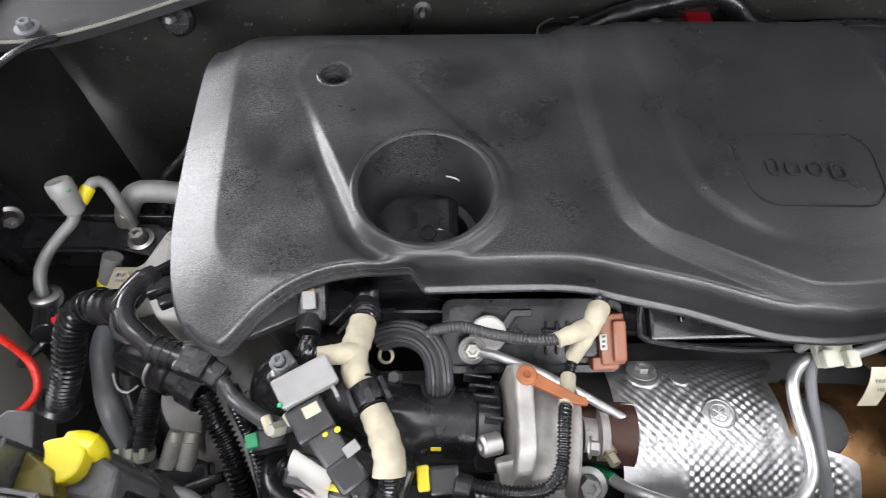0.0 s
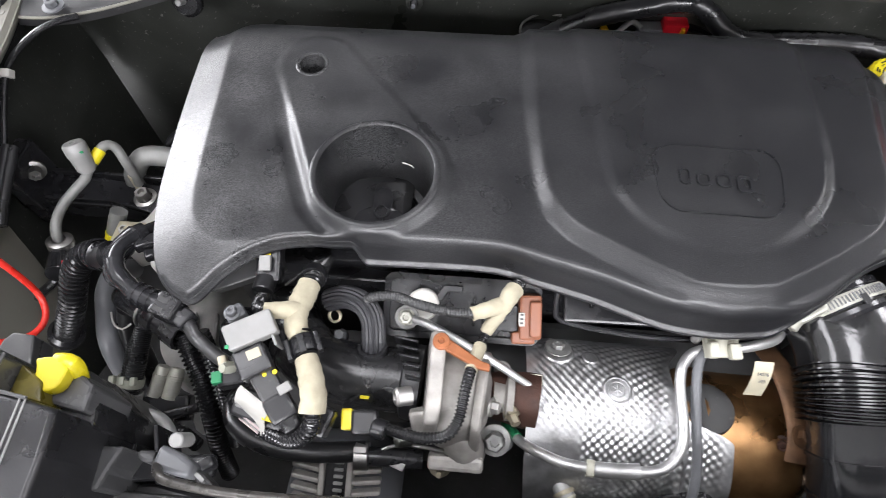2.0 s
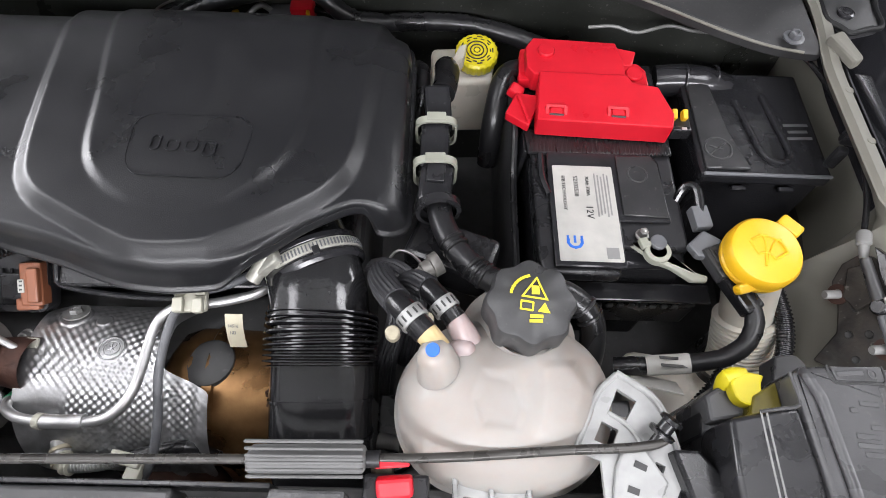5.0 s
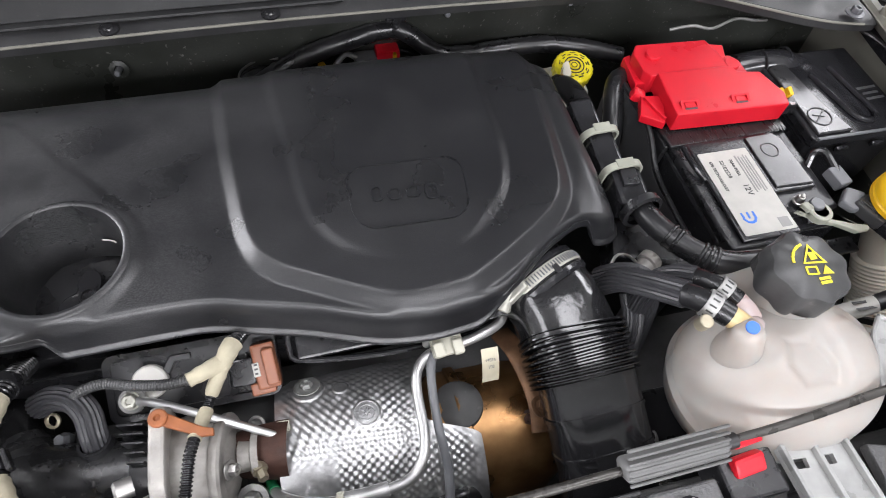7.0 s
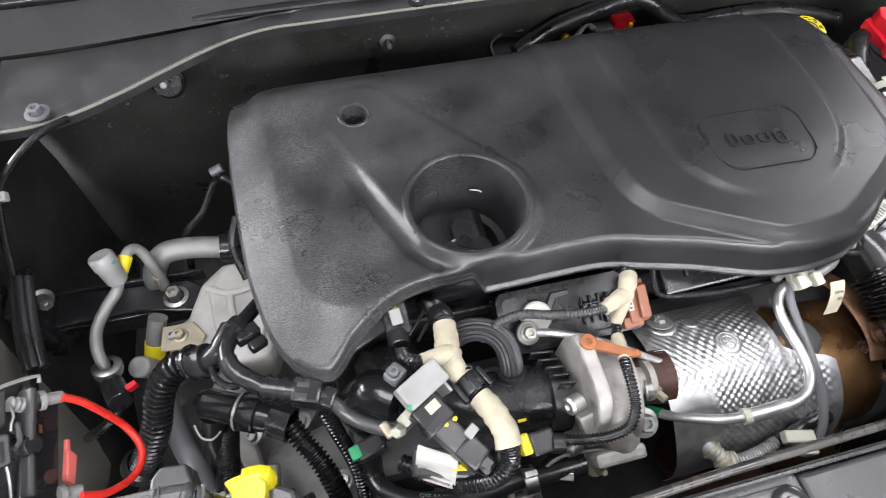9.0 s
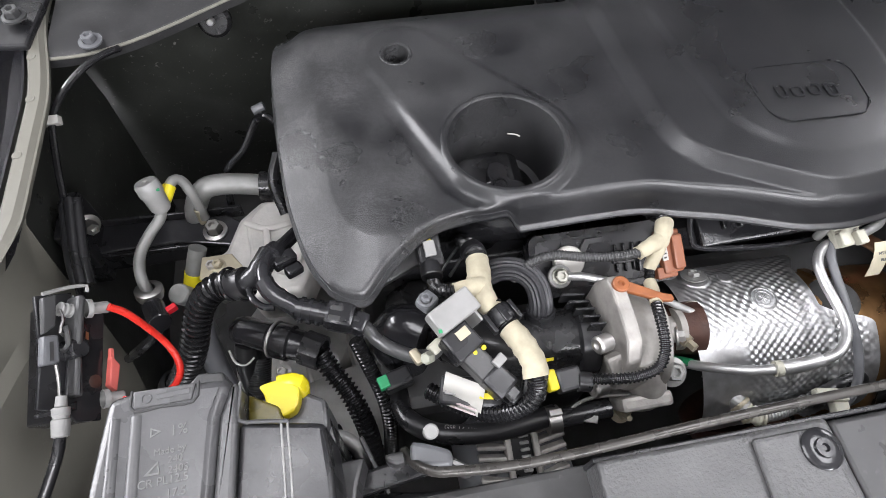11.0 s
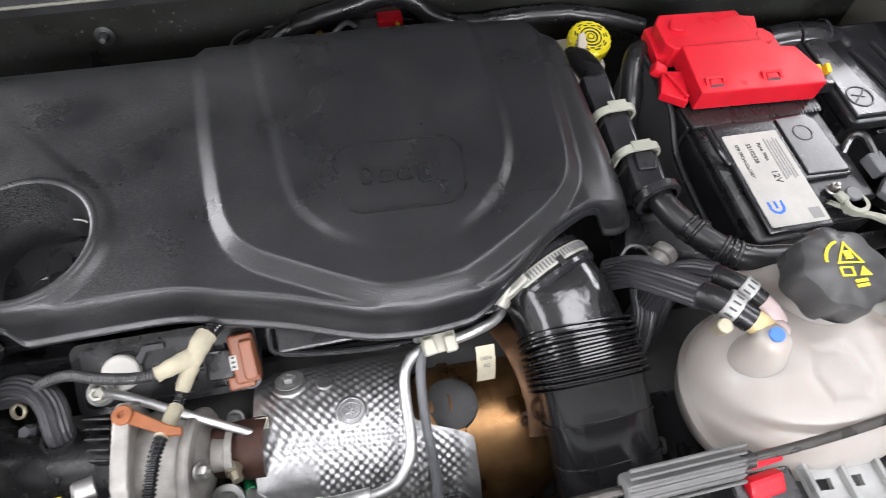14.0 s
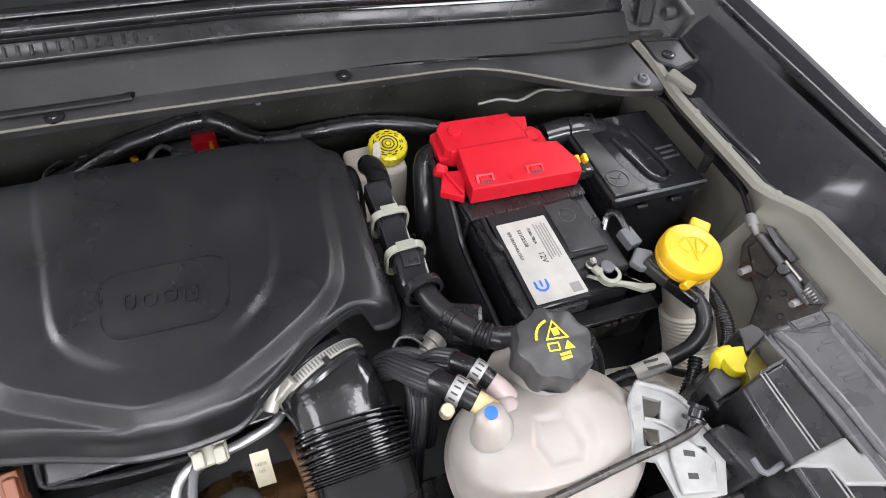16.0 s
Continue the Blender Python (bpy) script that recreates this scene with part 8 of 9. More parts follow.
def headlamp(side):
    """Both housings mirror each other about the middle of the car."""
    X = (lambda x: x) if side < 0 else (lambda x: 0.052 - x)
    P = lambda pts: [(X(x), y) for x, y in (pts if side < 0 else pts[::-1])]
    T = lambda pts: [(X(x), y, z) for x, y, z in pts]
    h = thing("headlamp_housing", (X(-0.53), 0.03, 0.78), "dark grey headlamp housing with %s and a yellow cap" % ("moulded lettering" if side < 0 else "faint moulded marks"), "headlamp")
    part("top_case", prism(B(), P([(-0.590, -0.14), (-0.512, -0.14), (-0.5100, 0.020), (-0.5060, 0.078), (-0.4985, 0.097), (-0.5010, 0.1020), (-0.519, 0.1030), (-0.5568, 0.1030), (-0.5735, 0.1000), (-0.5770, 0.073), (-0.580, 0.047)]), 0.80, 1.0055, None, 0.006, 4), M_LAMP, h)
    part("lit_facet", prism(B(), P([(-0.512, -0.14), (-0.500, -0.14), (-0.4975, 0.03), (-0.4950, 0.074), (-0.4945, 0.0985), (-0.4985, 0.0990), (-0.5060, 0.078), (-0.5100, 0.020)]), 0.82, 1.0020, None, 0.003, 3), M_LAMP, h)
    part("side_block", prism(B(), P([(-0.500, -0.14), (-0.436, -0.14), (-0.4390, 0.030), (-0.4418, 0.0645), (-0.4646, 0.0690), (-0.4945, 0.0740), (-0.4975, 0.03)]), 0.82, 0.9985, None, 0.004, 3), M_BLACK, h, "darker satin side of the housing")
    part("name_panel", prism(B(), P([(-0.5565, 0.0905), (-0.5215, 0.0910), (-0.5195, 0.1015), (-0.5575, 0.1018)]), 1.0040, 1.0068, None, 0.001), M_LAMP, h)
    part("panel_groove", tube(B(), T([(-0.5585, 0.1025, 1.0056), (-0.5572, 0.0895, 1.0056), (-0.5395, 0.0896, 1.0056), (-0.5200, 0.0898, 1.0056), (-0.5180, 0.1025, 1.0056)]), 0.0009, 6), M_INK, h)
    part("plain_mark", box(B(), (X(-0.5325), 0.0962, 1.0070), (0.020, 0.0034, 0.0008), 0, 0, 3, 0.0003, 1), M_EMB, h)
    part("plain_mark", lathe(B(), (X(-0.5490), 0.0960, 1.0066), (0, 0, 1), [(0, 0.0036), (0.0008, 0.0034), (0.0008, 0.0025), (0, 0.0023)], 20), M_EMB, h)
    for x in (-0.5672, -0.5545):
        part("fluted_ridge", tube(B(), T([(x, 0.086, 1.0030), (x + 0.0003, 0.045, 1.0035), (x + 0.001, -0.03, 1.0035), (x + 0.002, -0.135, 1.0035)]), 0.0042, 14), M_LAMP, h)
    if side < 0:
        for txt, x, y, hh in (("1%", -0.5340, 0.0705, 0.0092), ("Made by", -0.5430, 0.0600, 0.0056), ("240", -0.5345, 0.0545, 0.0060), ("240S", -0.5342, 0.0485, 0.0062), ("HCR PL12.5", -0.5560, 0.0420, 0.0068), ("17.5", -0.5345, 0.0350, 0.0068)):
            letters(txt, hh, pose(x, y, 1.0056, 0, 0, 2), M_EMBL, h, "moulded_text", 0.0004)
        part("angle_mark", ring_of(B(), [(-0.006, -0.003), (0.0035, -0.003), (0.002, 0.0047)], [(-0.0034, -0.002), (0.0026, -0.002), (0.0017, 0.0026)], 0, 0.0006, pose(-0.5420, 0.0520, 1.0055)), M_EMBL, h)
        part("arrow_mark", ring_of(B(), [(-0.003, -0.003), (0.0035, 0.0), (-0.003, 0.003)], [(-0.0022, -0.0018), (0.0018, 0.0), (-0.0022, 0.0018)], 0, 0.0006, pose(-0.5425, 0.0742, 1.0055)), M_EMBL, h)
    else:
        for x, y, w in ((-0.540, 0.0745, 0.014), (-0.528, 0.0700, 0.006), (-0.540, 0.0580, 0.008), (-0.532, 0.0520, 0.016), (-0.534, 0.0455, 0.022), (-0.536, 0.0395, 0.020)):
            part("illegible_mark", box(B(), (X(x), y, 1.0058), (w, 0.0036, 0.0008), 0, 0, -4, 0.0003, 1), M_EMB, h)
    part("pocket_floor", prism(B(), P([(-0.4955, 0.100), (-0.4955, 0.070), (-0.440, 0.060), (-0.445, 0.085), (-0.470, 0.108)]), 0.80, 0.952, None, 0.003), M_BLACK, h)
    # yellow deep in a pocket, its shade put into the dark colour
    part("yellow_window", prism(B(), P([(-0.4940, 0.0975), (-0.4945, 0.0752), (-0.4690, 0.0712), (-0.4740, 0.0860)]), 0.952, 0.9780, None, 0.0015), M_YDARK, h, "yellow lamp pocket with its shade in the colour")
    part("window_rim", tube(B(), T([(-0.4938, 0.0990, 0.9985), (-0.4945, 0.0870, 0.9990), (-0.4945, 0.0745, 0.9990), (-0.4800, 0.0716, 0.9990), (-0.4646, 0.0692, 0.9990)]), 0.0014, 8), M_LAMP, h)
    part("cap_seat", prism(B(), P([(-0.4730, 0.0735), (-0.4440, 0.0690), (-0.4440, 0.0900), (-0.4640, 0.1010), (-0.4830, 0.1030)]), 0.90, 0.9640, None, 0.003), M_LAMP, h)
    part("yellow_cap", prism(B(), softened(P([(-0.4885, 0.1030), (-0.4838, 0.0966), (-0.4830, 0.0872), (-0.4771, 0.0802), (-0.4702, 0.0790), (-0.4620, 0.0832), (-0.4597, 0.0945), (-0.4612, 0.1000), (-0.4734, 0.1060), (-0.4815, 0.1048)])), 0.9640, 0.9760, None, 0.0018, 2), M_YEL2, h, "bright yellow adjuster cap")
    part("cap_wing", tube(B(), [(X(-0.4750), 0.1030, 0.9715), (X(-0.4655), 0.1035, 0.9725), (X(-0.4590), 0.1010, 0.970), (X(-0.4599), 0.0965, 0.9570), (X(-0.4647), 0.0895, 0.9400)], 0.0068, 16, r1=0.0050, flat=0.6), M_YEL2, h)
    part("rear_tab", prism(B(), P([(-0.5475, 0.1010), (-0.5460, 0.1250), (-0.5398, 0.1324), (-0.5213, 0.1310), (-0.5120, 0.1010)]), 0.915, 0.9430, None, 0.002), M_GREYP, h)
    for x in (-0.4690, -0.4650):
        part("case_seam", tube(B(), T([(x, 0.0690, 0.9986), (x + 0.001, 0.028, 0.9988), (x + 0.002, -0.06, 0.9988), (x + 0.004, -0.135, 0.9988)]), 0.0008, 6), M_GLITE, h)
    return h


headlamp(-1)
hr = headlamp(1)
part("channel_edge", tube(B(), [(0.4700, 0.0122, 0.988), (0.4721, -0.0005, 0.988), (0.4900, 0.0010, 0.988), (0.5082, 0.0030, 0.988), (0.5069, 0.0130, 0.988)], 0.0026, 8), M_GCON, hr, "pale grey plastic edge")
part("channel_floor", prism(B(), [(0.460, 0.047), (0.480, 0.047), (0.508, 0.012), (0.508, 0.003), (0.472, -0.001)], 0.90, 0.972, None, 0.003), M_BLACK, hr)
part("clear_corner", prism(B(), [(0.4868, -0.0038), (0.499, -0.0011), (0.5472, 0.0017), (0.5487, -0.0137), (0.5594, -0.0123), (0.5814, -0.0399), (0.5735, -0.0476), (0.519, -0.0294), (0.5171, -0.0148)][::-1], 0.985, 1.0010, None, 0.003, 3), M_GLITE, hr, "pale grey lamp corner")

hlb = thing("lamp_wiring_box", (-0.40, 0.03, 0.86), "black bracket with a grey pad beside the headlamp", "bracket")
part("grey_pad", prism(B(), [(-0.3729, 0.0340), (-0.3626, 0.0331), (-0.3612, 0.0440), (-0.3746, 0.0503), (-0.3852, 0.0543), (-0.3905, 0.0546), (-0.3921, 0.0385)], 0.925, 0.946, None, 0.004, 3), M_GCON, hlb, "satin grey rounded pad")
part("pad_wing", prism(B(), [(-0.4088, 0.0449), (-0.4023, 0.0417), (-0.3952, 0.0423), (-0.3956, 0.0513), (-0.4098, 0.0509)], 0.920, 0.938, None, 0.003, 2), M_GREYP, hlb)
part("pad_arm", prism(B(), [(-0.3562, 0.0275), (-0.3482, 0.0271), (-0.3473, 0.0318), (-0.3628, 0.0423), (-0.3657, 0.0391)], 0.915, 0.936, None, 0.003, 2), M_GREYP, hlb)
part("pad_slot", prism(B(), [(-0.3555, 0.0318), (-0.3544, 0.0341), (-0.3610, 0.0387), (-0.3628, 0.0363)], 0.936, 0.9366, None, 0), M_GLITE, hlb)
part("pad_peg", lathe(B(), (-0.3747, 0.0570, 0.9550), (0, -0.2, 1), [(-0.02, 0.0055), (0.0, 0.0055), (0.001, 0.0045), (0.001, 0)], 20), M_GLITE, hlb)
part("side_plate", prism(B(), [(-0.4432, 0.0198), (-0.4341, 0.0205), (-0.4308, 0.0356), (-0.4239, 0.0534), (-0.4540, 0.0521)], 0.80, 0.930, None, 0.003, 2), M_GREYP, hlb)
part("bracket_arm", box(B(), (-0.405, 0.045, 0.885), (0.075, 0.018, 0.012), 0, 0, 8, 0.003), M_BLACK, hlb)
part("bracket_fork", box(B(), (-0.372, 0.047, 0.90), (0.02, 0.010, 0.014), 0, 0, 30, 0.003), M_BLACK, hlb)
part("shelf", prism(B(), [(-0.452, -0.14), (-0.27, -0.14), (-0.27, 0.012), (-0.42, 0.035), (-0.45, 0.03)], 0.86, 0.875, None, 0.004), M_BLACK, hlb)
part("shelf_plate", prism(B(), [(-0.484, 0.020), (-0.446, 0.020), (-0.448, 0.062), (-0.482, 0.060)], 0.862, 0.878, None, 0.003), M_GREYP, hlb)
for k in range(2):
    part("shelf_rib", box(B(), (-0.44 + 0.02 * k, 0.055, 0.86), (0.004, 0.05, 0.05), 0, 0, 20, 0.001), M_BLACK, hlb)

# bonnet latch and cable, red cable
lt = thing("bonnet_catch", (-0.65, 0.18, 0.84), "dark steel catch assembly with silver pins and levers", "catch")
LN, LU = Vector((0.8632, -0.1506, 0.4818)).normalized(), Vector((0.1315, 0.9886, 0.0734)).normalized()
LV = LN.cross(LU)
LM = Matrix.Translation((-0.634, 0.178, 0.912)) @ Matrix((LU, LV, LN)).transposed().to_4x4()
lo = lambda u, v, w=0.0: LM @ Vector((u, v, w))
part("back_plate", prism(B(), [(0.046, 0.020), (0.0445, -0.008), (0.002, -0.017), (-0.050, -0.027), (-0.054, -0.0065), (-0.047, 0.004), (-0.037, 0.006)], -0.016, -0.012, LM, 0.001), M_BLACK, lt)
part("side_plate", prism(B(), [(0.0375, 0.046), (0.050, 0.018), (0.0430, 0.018), (-0.037, 0.002), (-0.046, 0.000), (-0.048, 0.022), (-0.018, 0.028), (0.004, 0.034)], -0.022, -0.018, LM, 0.001), M_BLACK, lt)
part("top_lip", tube(B(), [lo(0.036, 0.047, -0.006), lo(0.047, 0.030, -0.004), lo(0.053, 0.0165, -0.002), lo(0.048, 0.0150, -0.003)], 0.0016, 8), M_GLITE, lt, "pale steel edge")
part("upper_bar", prism(B(), [(0.0431, 0.0223), (0.0447, 0.0163), (0.006, 0.0085), (0.001, 0.0120), (0.004, 0.0160)], -0.018, 0.0, LM, 0.003), M_GREYP, lt)
part("lower_bar", prism(B(), [(-0.004, 0.0115), (-0.006, 0.0060), (-0.0366, -0.0019), (-0.0366, 0.0050)], -0.018, -0.001, LM, 0.003), M_GREYP, lt)
part("pivot_block", lathe(B(), lo(0.001, 0.010, -0.020), LN, [(0, 0.009), (0.016, 0.009), (0.019, 0.007), (0.019, 0)], 20), M_BLACK, lt)
part("bracket", prism(B(), [(0.0327, 0.0467), (0.0399, 0.0373), (0.0141, 0.0315), (0.0047, 0.0389)], -0.010, -0.004, LM, 0.0015), M_GREYP, lt)
part("cable_lever", prism(B(), [(0.0026, 0.041), (0.0066, 0.0299), (-0.0146, 0.0231), (-0.0199, 0.0358)], -0.008, 0.0, LM, 0.002), M_GCON, lt)
part("lever_slot", prism(B(), [(-0.001, 0.0355), (0.000, 0.0330), (-0.0140, 0.0290), (-0.0150, 0.0315)], 0.0, 0.0006, LM, 0), M_INK, lt)
part("pin_nut", tube(B(), [lo(0.0300, 0.0300, -0.010), lo(0.0306, 0.0240, -0.010), lo(0.0312, 0.0180, -0.010)], 0.0055, 14, 0.0010, 0.004), M_GLITE, lt, "pale banded sleeve")
part("wire_spring", tube(B(), [lo(0.028, 0.031, -0.006), lo(0.020, 0.028, -0.003), lo(0.012, 0.028, -0.004), (lo(0.008, 0.024, -0.006)), lo(0.012, 0.020, -0.008)], 0.0012, 8), M_STEEL, lt)
part("wire_spring", tube(B(), [lo(0.016, 0.023, -0.006), lo(0.009, 0.021, -0.004), lo(0.000, 0.018, -0.005), lo(-0.004, 0.022, -0.006)], 0.0022, 10), M_GREYP, lt)
for (u0, v0), (u1, v1) in (((0.0343, 0.0104), (0.0390, -0.0027)), ((-0.0347, -0.0206), (-0.0311, -0.0327))):
    a, b = lo(u0, v0, -0.001), lo(u1, v1, 0.003)
    part("pin_collar", lathe(B(), a, b - a, [(-0.003, 0.0070), (-0.003, 0.0078), (0.001, 0.0078), (0.002, 0.0050)], 22), M_GLITE, lt)
    part("silver_pin", lathe(B(), a, b - a, [(0, 0.0050), ((b - a).length - 0.001, 0.0050), ((b - a).length, 0.0042), ((b - a).length, 0.0)], 18), M_GLITE, lt, "pale plated pin")
part("rust_mark", prism(B(), [(0.0185, 0.003), (0.0180, 0.0005), (0.0120, -0.0008), (0.0125, 0.0018)], -0.012, -0.0112, LM, 0), M_ORANGE, lt)
part("rust_mark", lathe(B(), lo(-0.0199, -0.0150, -0.0122), LN, [(0, 0.006), (0.0006, 0.005), (0.0006, 0)], 16), M_RUST, lt)
part("foot_tab", prism(B(), [(-0.0536, 0.027), (-0.041, 0.0020), (-0.0390, 0.0), (-0.0464, -0.0015), (-0.0500, 0.010), (-0.0565, 0.0265)], -0.012, -0.006, LM, 0.001), M_BLACK, lt)
part("red_tab", prism(B(), [(0.0013, -0.0188), (-0.0042, -0.0281), (-0.0269, -0.0303), (-0.0234, -0.0224)], -0.010, -0.003, LM, 0.0012), M_REDTAB, lt, "faded red plastic tab")
part("red_tab_tip", prism(B(), [(0.0080, -0.0170), (0.0085, -0.0205), (-0.0030, -0.0240), (-0.0020, -0.0190)], -0.009, -0.005, LM, 0.001), M_REDTAB, lt)
part("lever_wire", tube(B(), [lo(-0.0170, 0.0268, 0.0), lo(-0.0269, 0.0216, -0.001), lo(-0.0446, 0.0152, -0.002)], 0.0013, 8), M_STEEL, lt)
part("ferrule", lathe(B(), lo(-0.0465, 0.0140, -0.002), lo(-0.0652, 0.0098, -0.002) - lo(-0.0465, 0.0140, -0.002), [(-0.008, 0.0), (-0.008, 0.004), (0, 0.0045), (0.001, 0.0066), (0.006, 0.0066), (0.007, 0.0058), (0.009, 0.0058), (0.010, 0.0068), (0.022, 0.0062), (0.023, 0.004), (0.023, 0)], 20), M_GLITE, lt, "pale cable ferrule")
part("lower_cable", tube(B(), [lo(-0.067, 0.0094, -0.002), lo(-0.085, 0.006, -0.006), lo(-0.115, 0.0, -0.022), lo(-0.16, -0.006, -0.05)], 0.0042, 12), M_RUBBER, lt)
part("mount_arm", prism(B(), [(0.045, 0.018), (0.044, -0.010), (-0.050, -0.026), (-0.052, -0.004)], -0.075, -0.016, LM, 0.002), M_BLACK, lt)
hose("red_cable", [(-0.621, 0.2115, 0.9225), (-0.610, 0.2085, 0.908), (-0.594, 0.196, 0.868), (-0.584, 0.175, 0.858), (-0.588, 0.155, 0.862), (-0.601, 0.141, 0.879), (-0.613, 0.138, 0.897)], 0.0032, M_REDW, "bright red insulated cable looping beside the catch", "cable")
lc = thing("bonnet_release_cable", (-0.67, 0.36, 0.93), "black release cable running along the inner fender", "cable")
part("cable", tube(B(), [(-0.628, 0.500, 0.948), (-0.642, 0.485, 0.953), (-0.660, 0.467, 0.952), (-0.682, 0.448, 0.940), (-0.695, 0.428, 0.925), (-0.698, 0.395, 0.902), (-0.697, 0.360, 0.880), (-0.690, 0.300, 0.862), (-0.680, 0.265, 0.86), (-0.672, 0.245, 0.87)], 0.0036, 10), M_LOOM, lc)
for k, (dx, dz) in enumerate(((0, 0), (0.007, 0.004), (0.013, 0.002))):
    part("thick_sleeve", tube(B(), [(-0.698 + dx, 0.362, 0.880 + dz), (-0.692 + dx, 0.31, 0.868 + dz), (-0.684 + dx, 0.272, 0.86 + dz)], 0.0055, 12), M_RUBBER, lc)
part("white_tie", box(B(), (-0.695, 0.428, 0.927), (0.017, 0.009, 0.010), 30, 0, 3, 0.001), M_WHITE, lc, "white plastic cable tie")
rcb = thing("bonnet_release_cable", (0.73, 0.40, 0.91), "black release cable with a clip on the inner fender", "cable")
part("cable", tube(B(), [(0.690, 0.545, 0.925), (0.709, 0.515, 0.930), (0.722, 0.480, 0.932), (0.729, 0.415, 0.934), (0.731, 0.36, 0.934), (0.724, 0.310, 0.928), (0.712, 0.268, 0.920)], 0.0030, 10), M_LOOM, rcb)
part("clip", box(B(), (0.729, 0.383, 0.932), (0.020, 0.012, 0.016), 0, 0, -15, 0.003), M_BLACK, rcb)
part("clip_leg", box(B(), (0.719, 0.370, 0.915), (0.012, 0.010, 0.030), 0, 0, -15, 0.003), M_BLACK, rcb)
part("ferrule", lathe(B(), (0.713, 0.272, 0.921), (-0.2, -0.95, -0.2), [(0, 0.005), (0.003, 0.007), (0.014, 0.007), (0.016, 0.005), (0.03, 0.004), (0.03, 0)], 16), M_GLITE, rcb)
rl = thing("bonnet_catch", (0.71, 0.21, 0.83), "dark rusty steel catch plate with studs and levers", "catch")
# the plate lies on the sloping inner fender
CN = Vector((-0.86, -0.15, 0.48)).normalized()
CU = Vector((-0.1315, 0.9886, 0.0734))
CV = CN.cross(CU)
CM = Matrix.Translation((0.711, 0.262, 0.917)) @ Matrix((CU, CV, CN)).transposed().to_4x4()
on = lambda u, v, w=0.0: CM @ Vector((u, v, w))
part("back_plate", prism(B(), [(-0.013, 0.026), (-0.010, 0.007), (-0.018, -0.003), (-0.037, -0.008), (-0.069, -0.007), (-0.099, -0.006), (-0.122, -0.004), (-0.130, 0.024), (-0.119, 0.065), (-0.097, 0.088), (-0.077, 0.056), (-0.054, 0.046), (-0.027, 0.042)], -0.006, 0.0, CM, 0.002), M_CATCH, rl)
part("step_plate", prism(B(), [(-0.020, 0.022), (-0.022, 0.006), (-0.060, 0.010), (-0.064, 0.030), (-0.046, 0.036)], 0.0, 0.004, CM, 0.002), M_CATCH, rl)
part("side_bracket", prism(B(), [(-0.0121, -0.0113), (-0.0232, -0.0167), (-0.0374, -0.0146), (-0.0688, -0.0125), (-0.0678, -0.0045), (-0.0385, -0.0056)], 0.0, 0.012, CM, 0.001), M_BLACK, rl)
part("side_bracket", prism(B(), [(-0.095, -0.0056), (-0.1244, -0.0035), (-0.1204, 0.0059), (-0.0971, 0.0034)], 0.0, 0.014, CM, 0.001), M_GREYP, rl)
part("rod", tube(B(), [on(-0.020, 0.001, 0.010), on(-0.040, 0.003, 0.010), on(-0.062, 0.005, 0.010)], 0.0052, 16, r1=0.0062), M_GREYP, rl)
part("rod", tube(B(), [on(-0.076, 0.008, 0.008), on(-0.095, 0.010, 0.008), on(-0.115, 0.012, 0.008)], 0.0048, 16), M_GCON, rl)
part("rod_knuckle", lathe(B(), on(-0.068, 0.006, 0.002), CN, [(0, 0.008), (0.012, 0.008), (0.014, 0.006), (0.014, 0)], 20), M_BLACK, rl)
part("lever", tube(B(), [on(-0.062, -0.002, 0.014), on(-0.076, -0.001, 0.014), on(-0.090, 0.000, 0.014)], 0.0018, 10), M_STEEL, rl, "bright steel lever")
part("spring", tube(B(), [on(-0.100, 0.004, 0.009), on(-0.108, 0.004, 0.009), on(-0.118, 0.005, 0.008)], 0.0062, 14, 0.0026, 0.0036), M_STEEL, rl)
for u, v in ((-0.0415, 0.040), (-0.1052, 0.0199)):
    part("stud_collar", lathe(B(), on(u, v, 0), CN, [(0, 0.0105), (0.0015, 0.0105), (0.002, 0.0080), (0.002, 0)], 22), M_RUST, rl)
    part("stud", lathe(B(), on(u, v, 0.001), CN + CV * 0.35, [(0, 0.0055), (0.002, 0.0046), (0.015, 0.0046), (0.0165, 0.0036), (0.0165, 0)], 16), M_GLITE, rl)
for u, v in ((-0.060, 0.030), (-0.088, 0.028), (-0.083, 0.045), (-0.108, 0.048)):
    part("plate_hole", lathe(B(), on(u, v, 0.0004), CN, [(0, 0.0042), (0.0008, 0.0036), (0.0002, 0.0026), (0.0002, 0)], 16), M_INK, rl)

# ---- washer bottle, right wiring ----
wb = thing("washer_bottle", (0.615, 0.22, 0.70), "white washer bottle neck with a large yellow flip cap", "washer bottle", at=(-0.006, -0.01, 0.0))
part("neck", tube(B(), [(0.607, 0.252, 0.915), (0.616, 0.243, 0.88), (0.626, 0.235, 0.848), (0.631, 0.224, 0.826)], 0.0285, 30, r1=0.027), M_MILK, wb)
part("bellows", tube(B(), [(0.630, 0.226, 0.830), (0.634, 0.210, 0.805), (0.636, 0.195, 0.785), (0.632, 0.175, 0.76)], 0.0325, 30, 0.0024, 0.0055), M_MILK, wb, "ribbed white bellows")
part("body", box(B(), (0.575, 0.15, 0.73), (0.13, 0.11, 0.05), 0, 0, -8, 0.015, 3), M_MILK, wb)
part("seal_ring", lathe(B(), (0.634, 0.182, 0.767), (0, -0.6, -0.8), [(-0.004, 0.034), (-0.004, 0.040), (0.004, 0.040), (0.004, 0.034)], 36), M_RUBBER, wb)
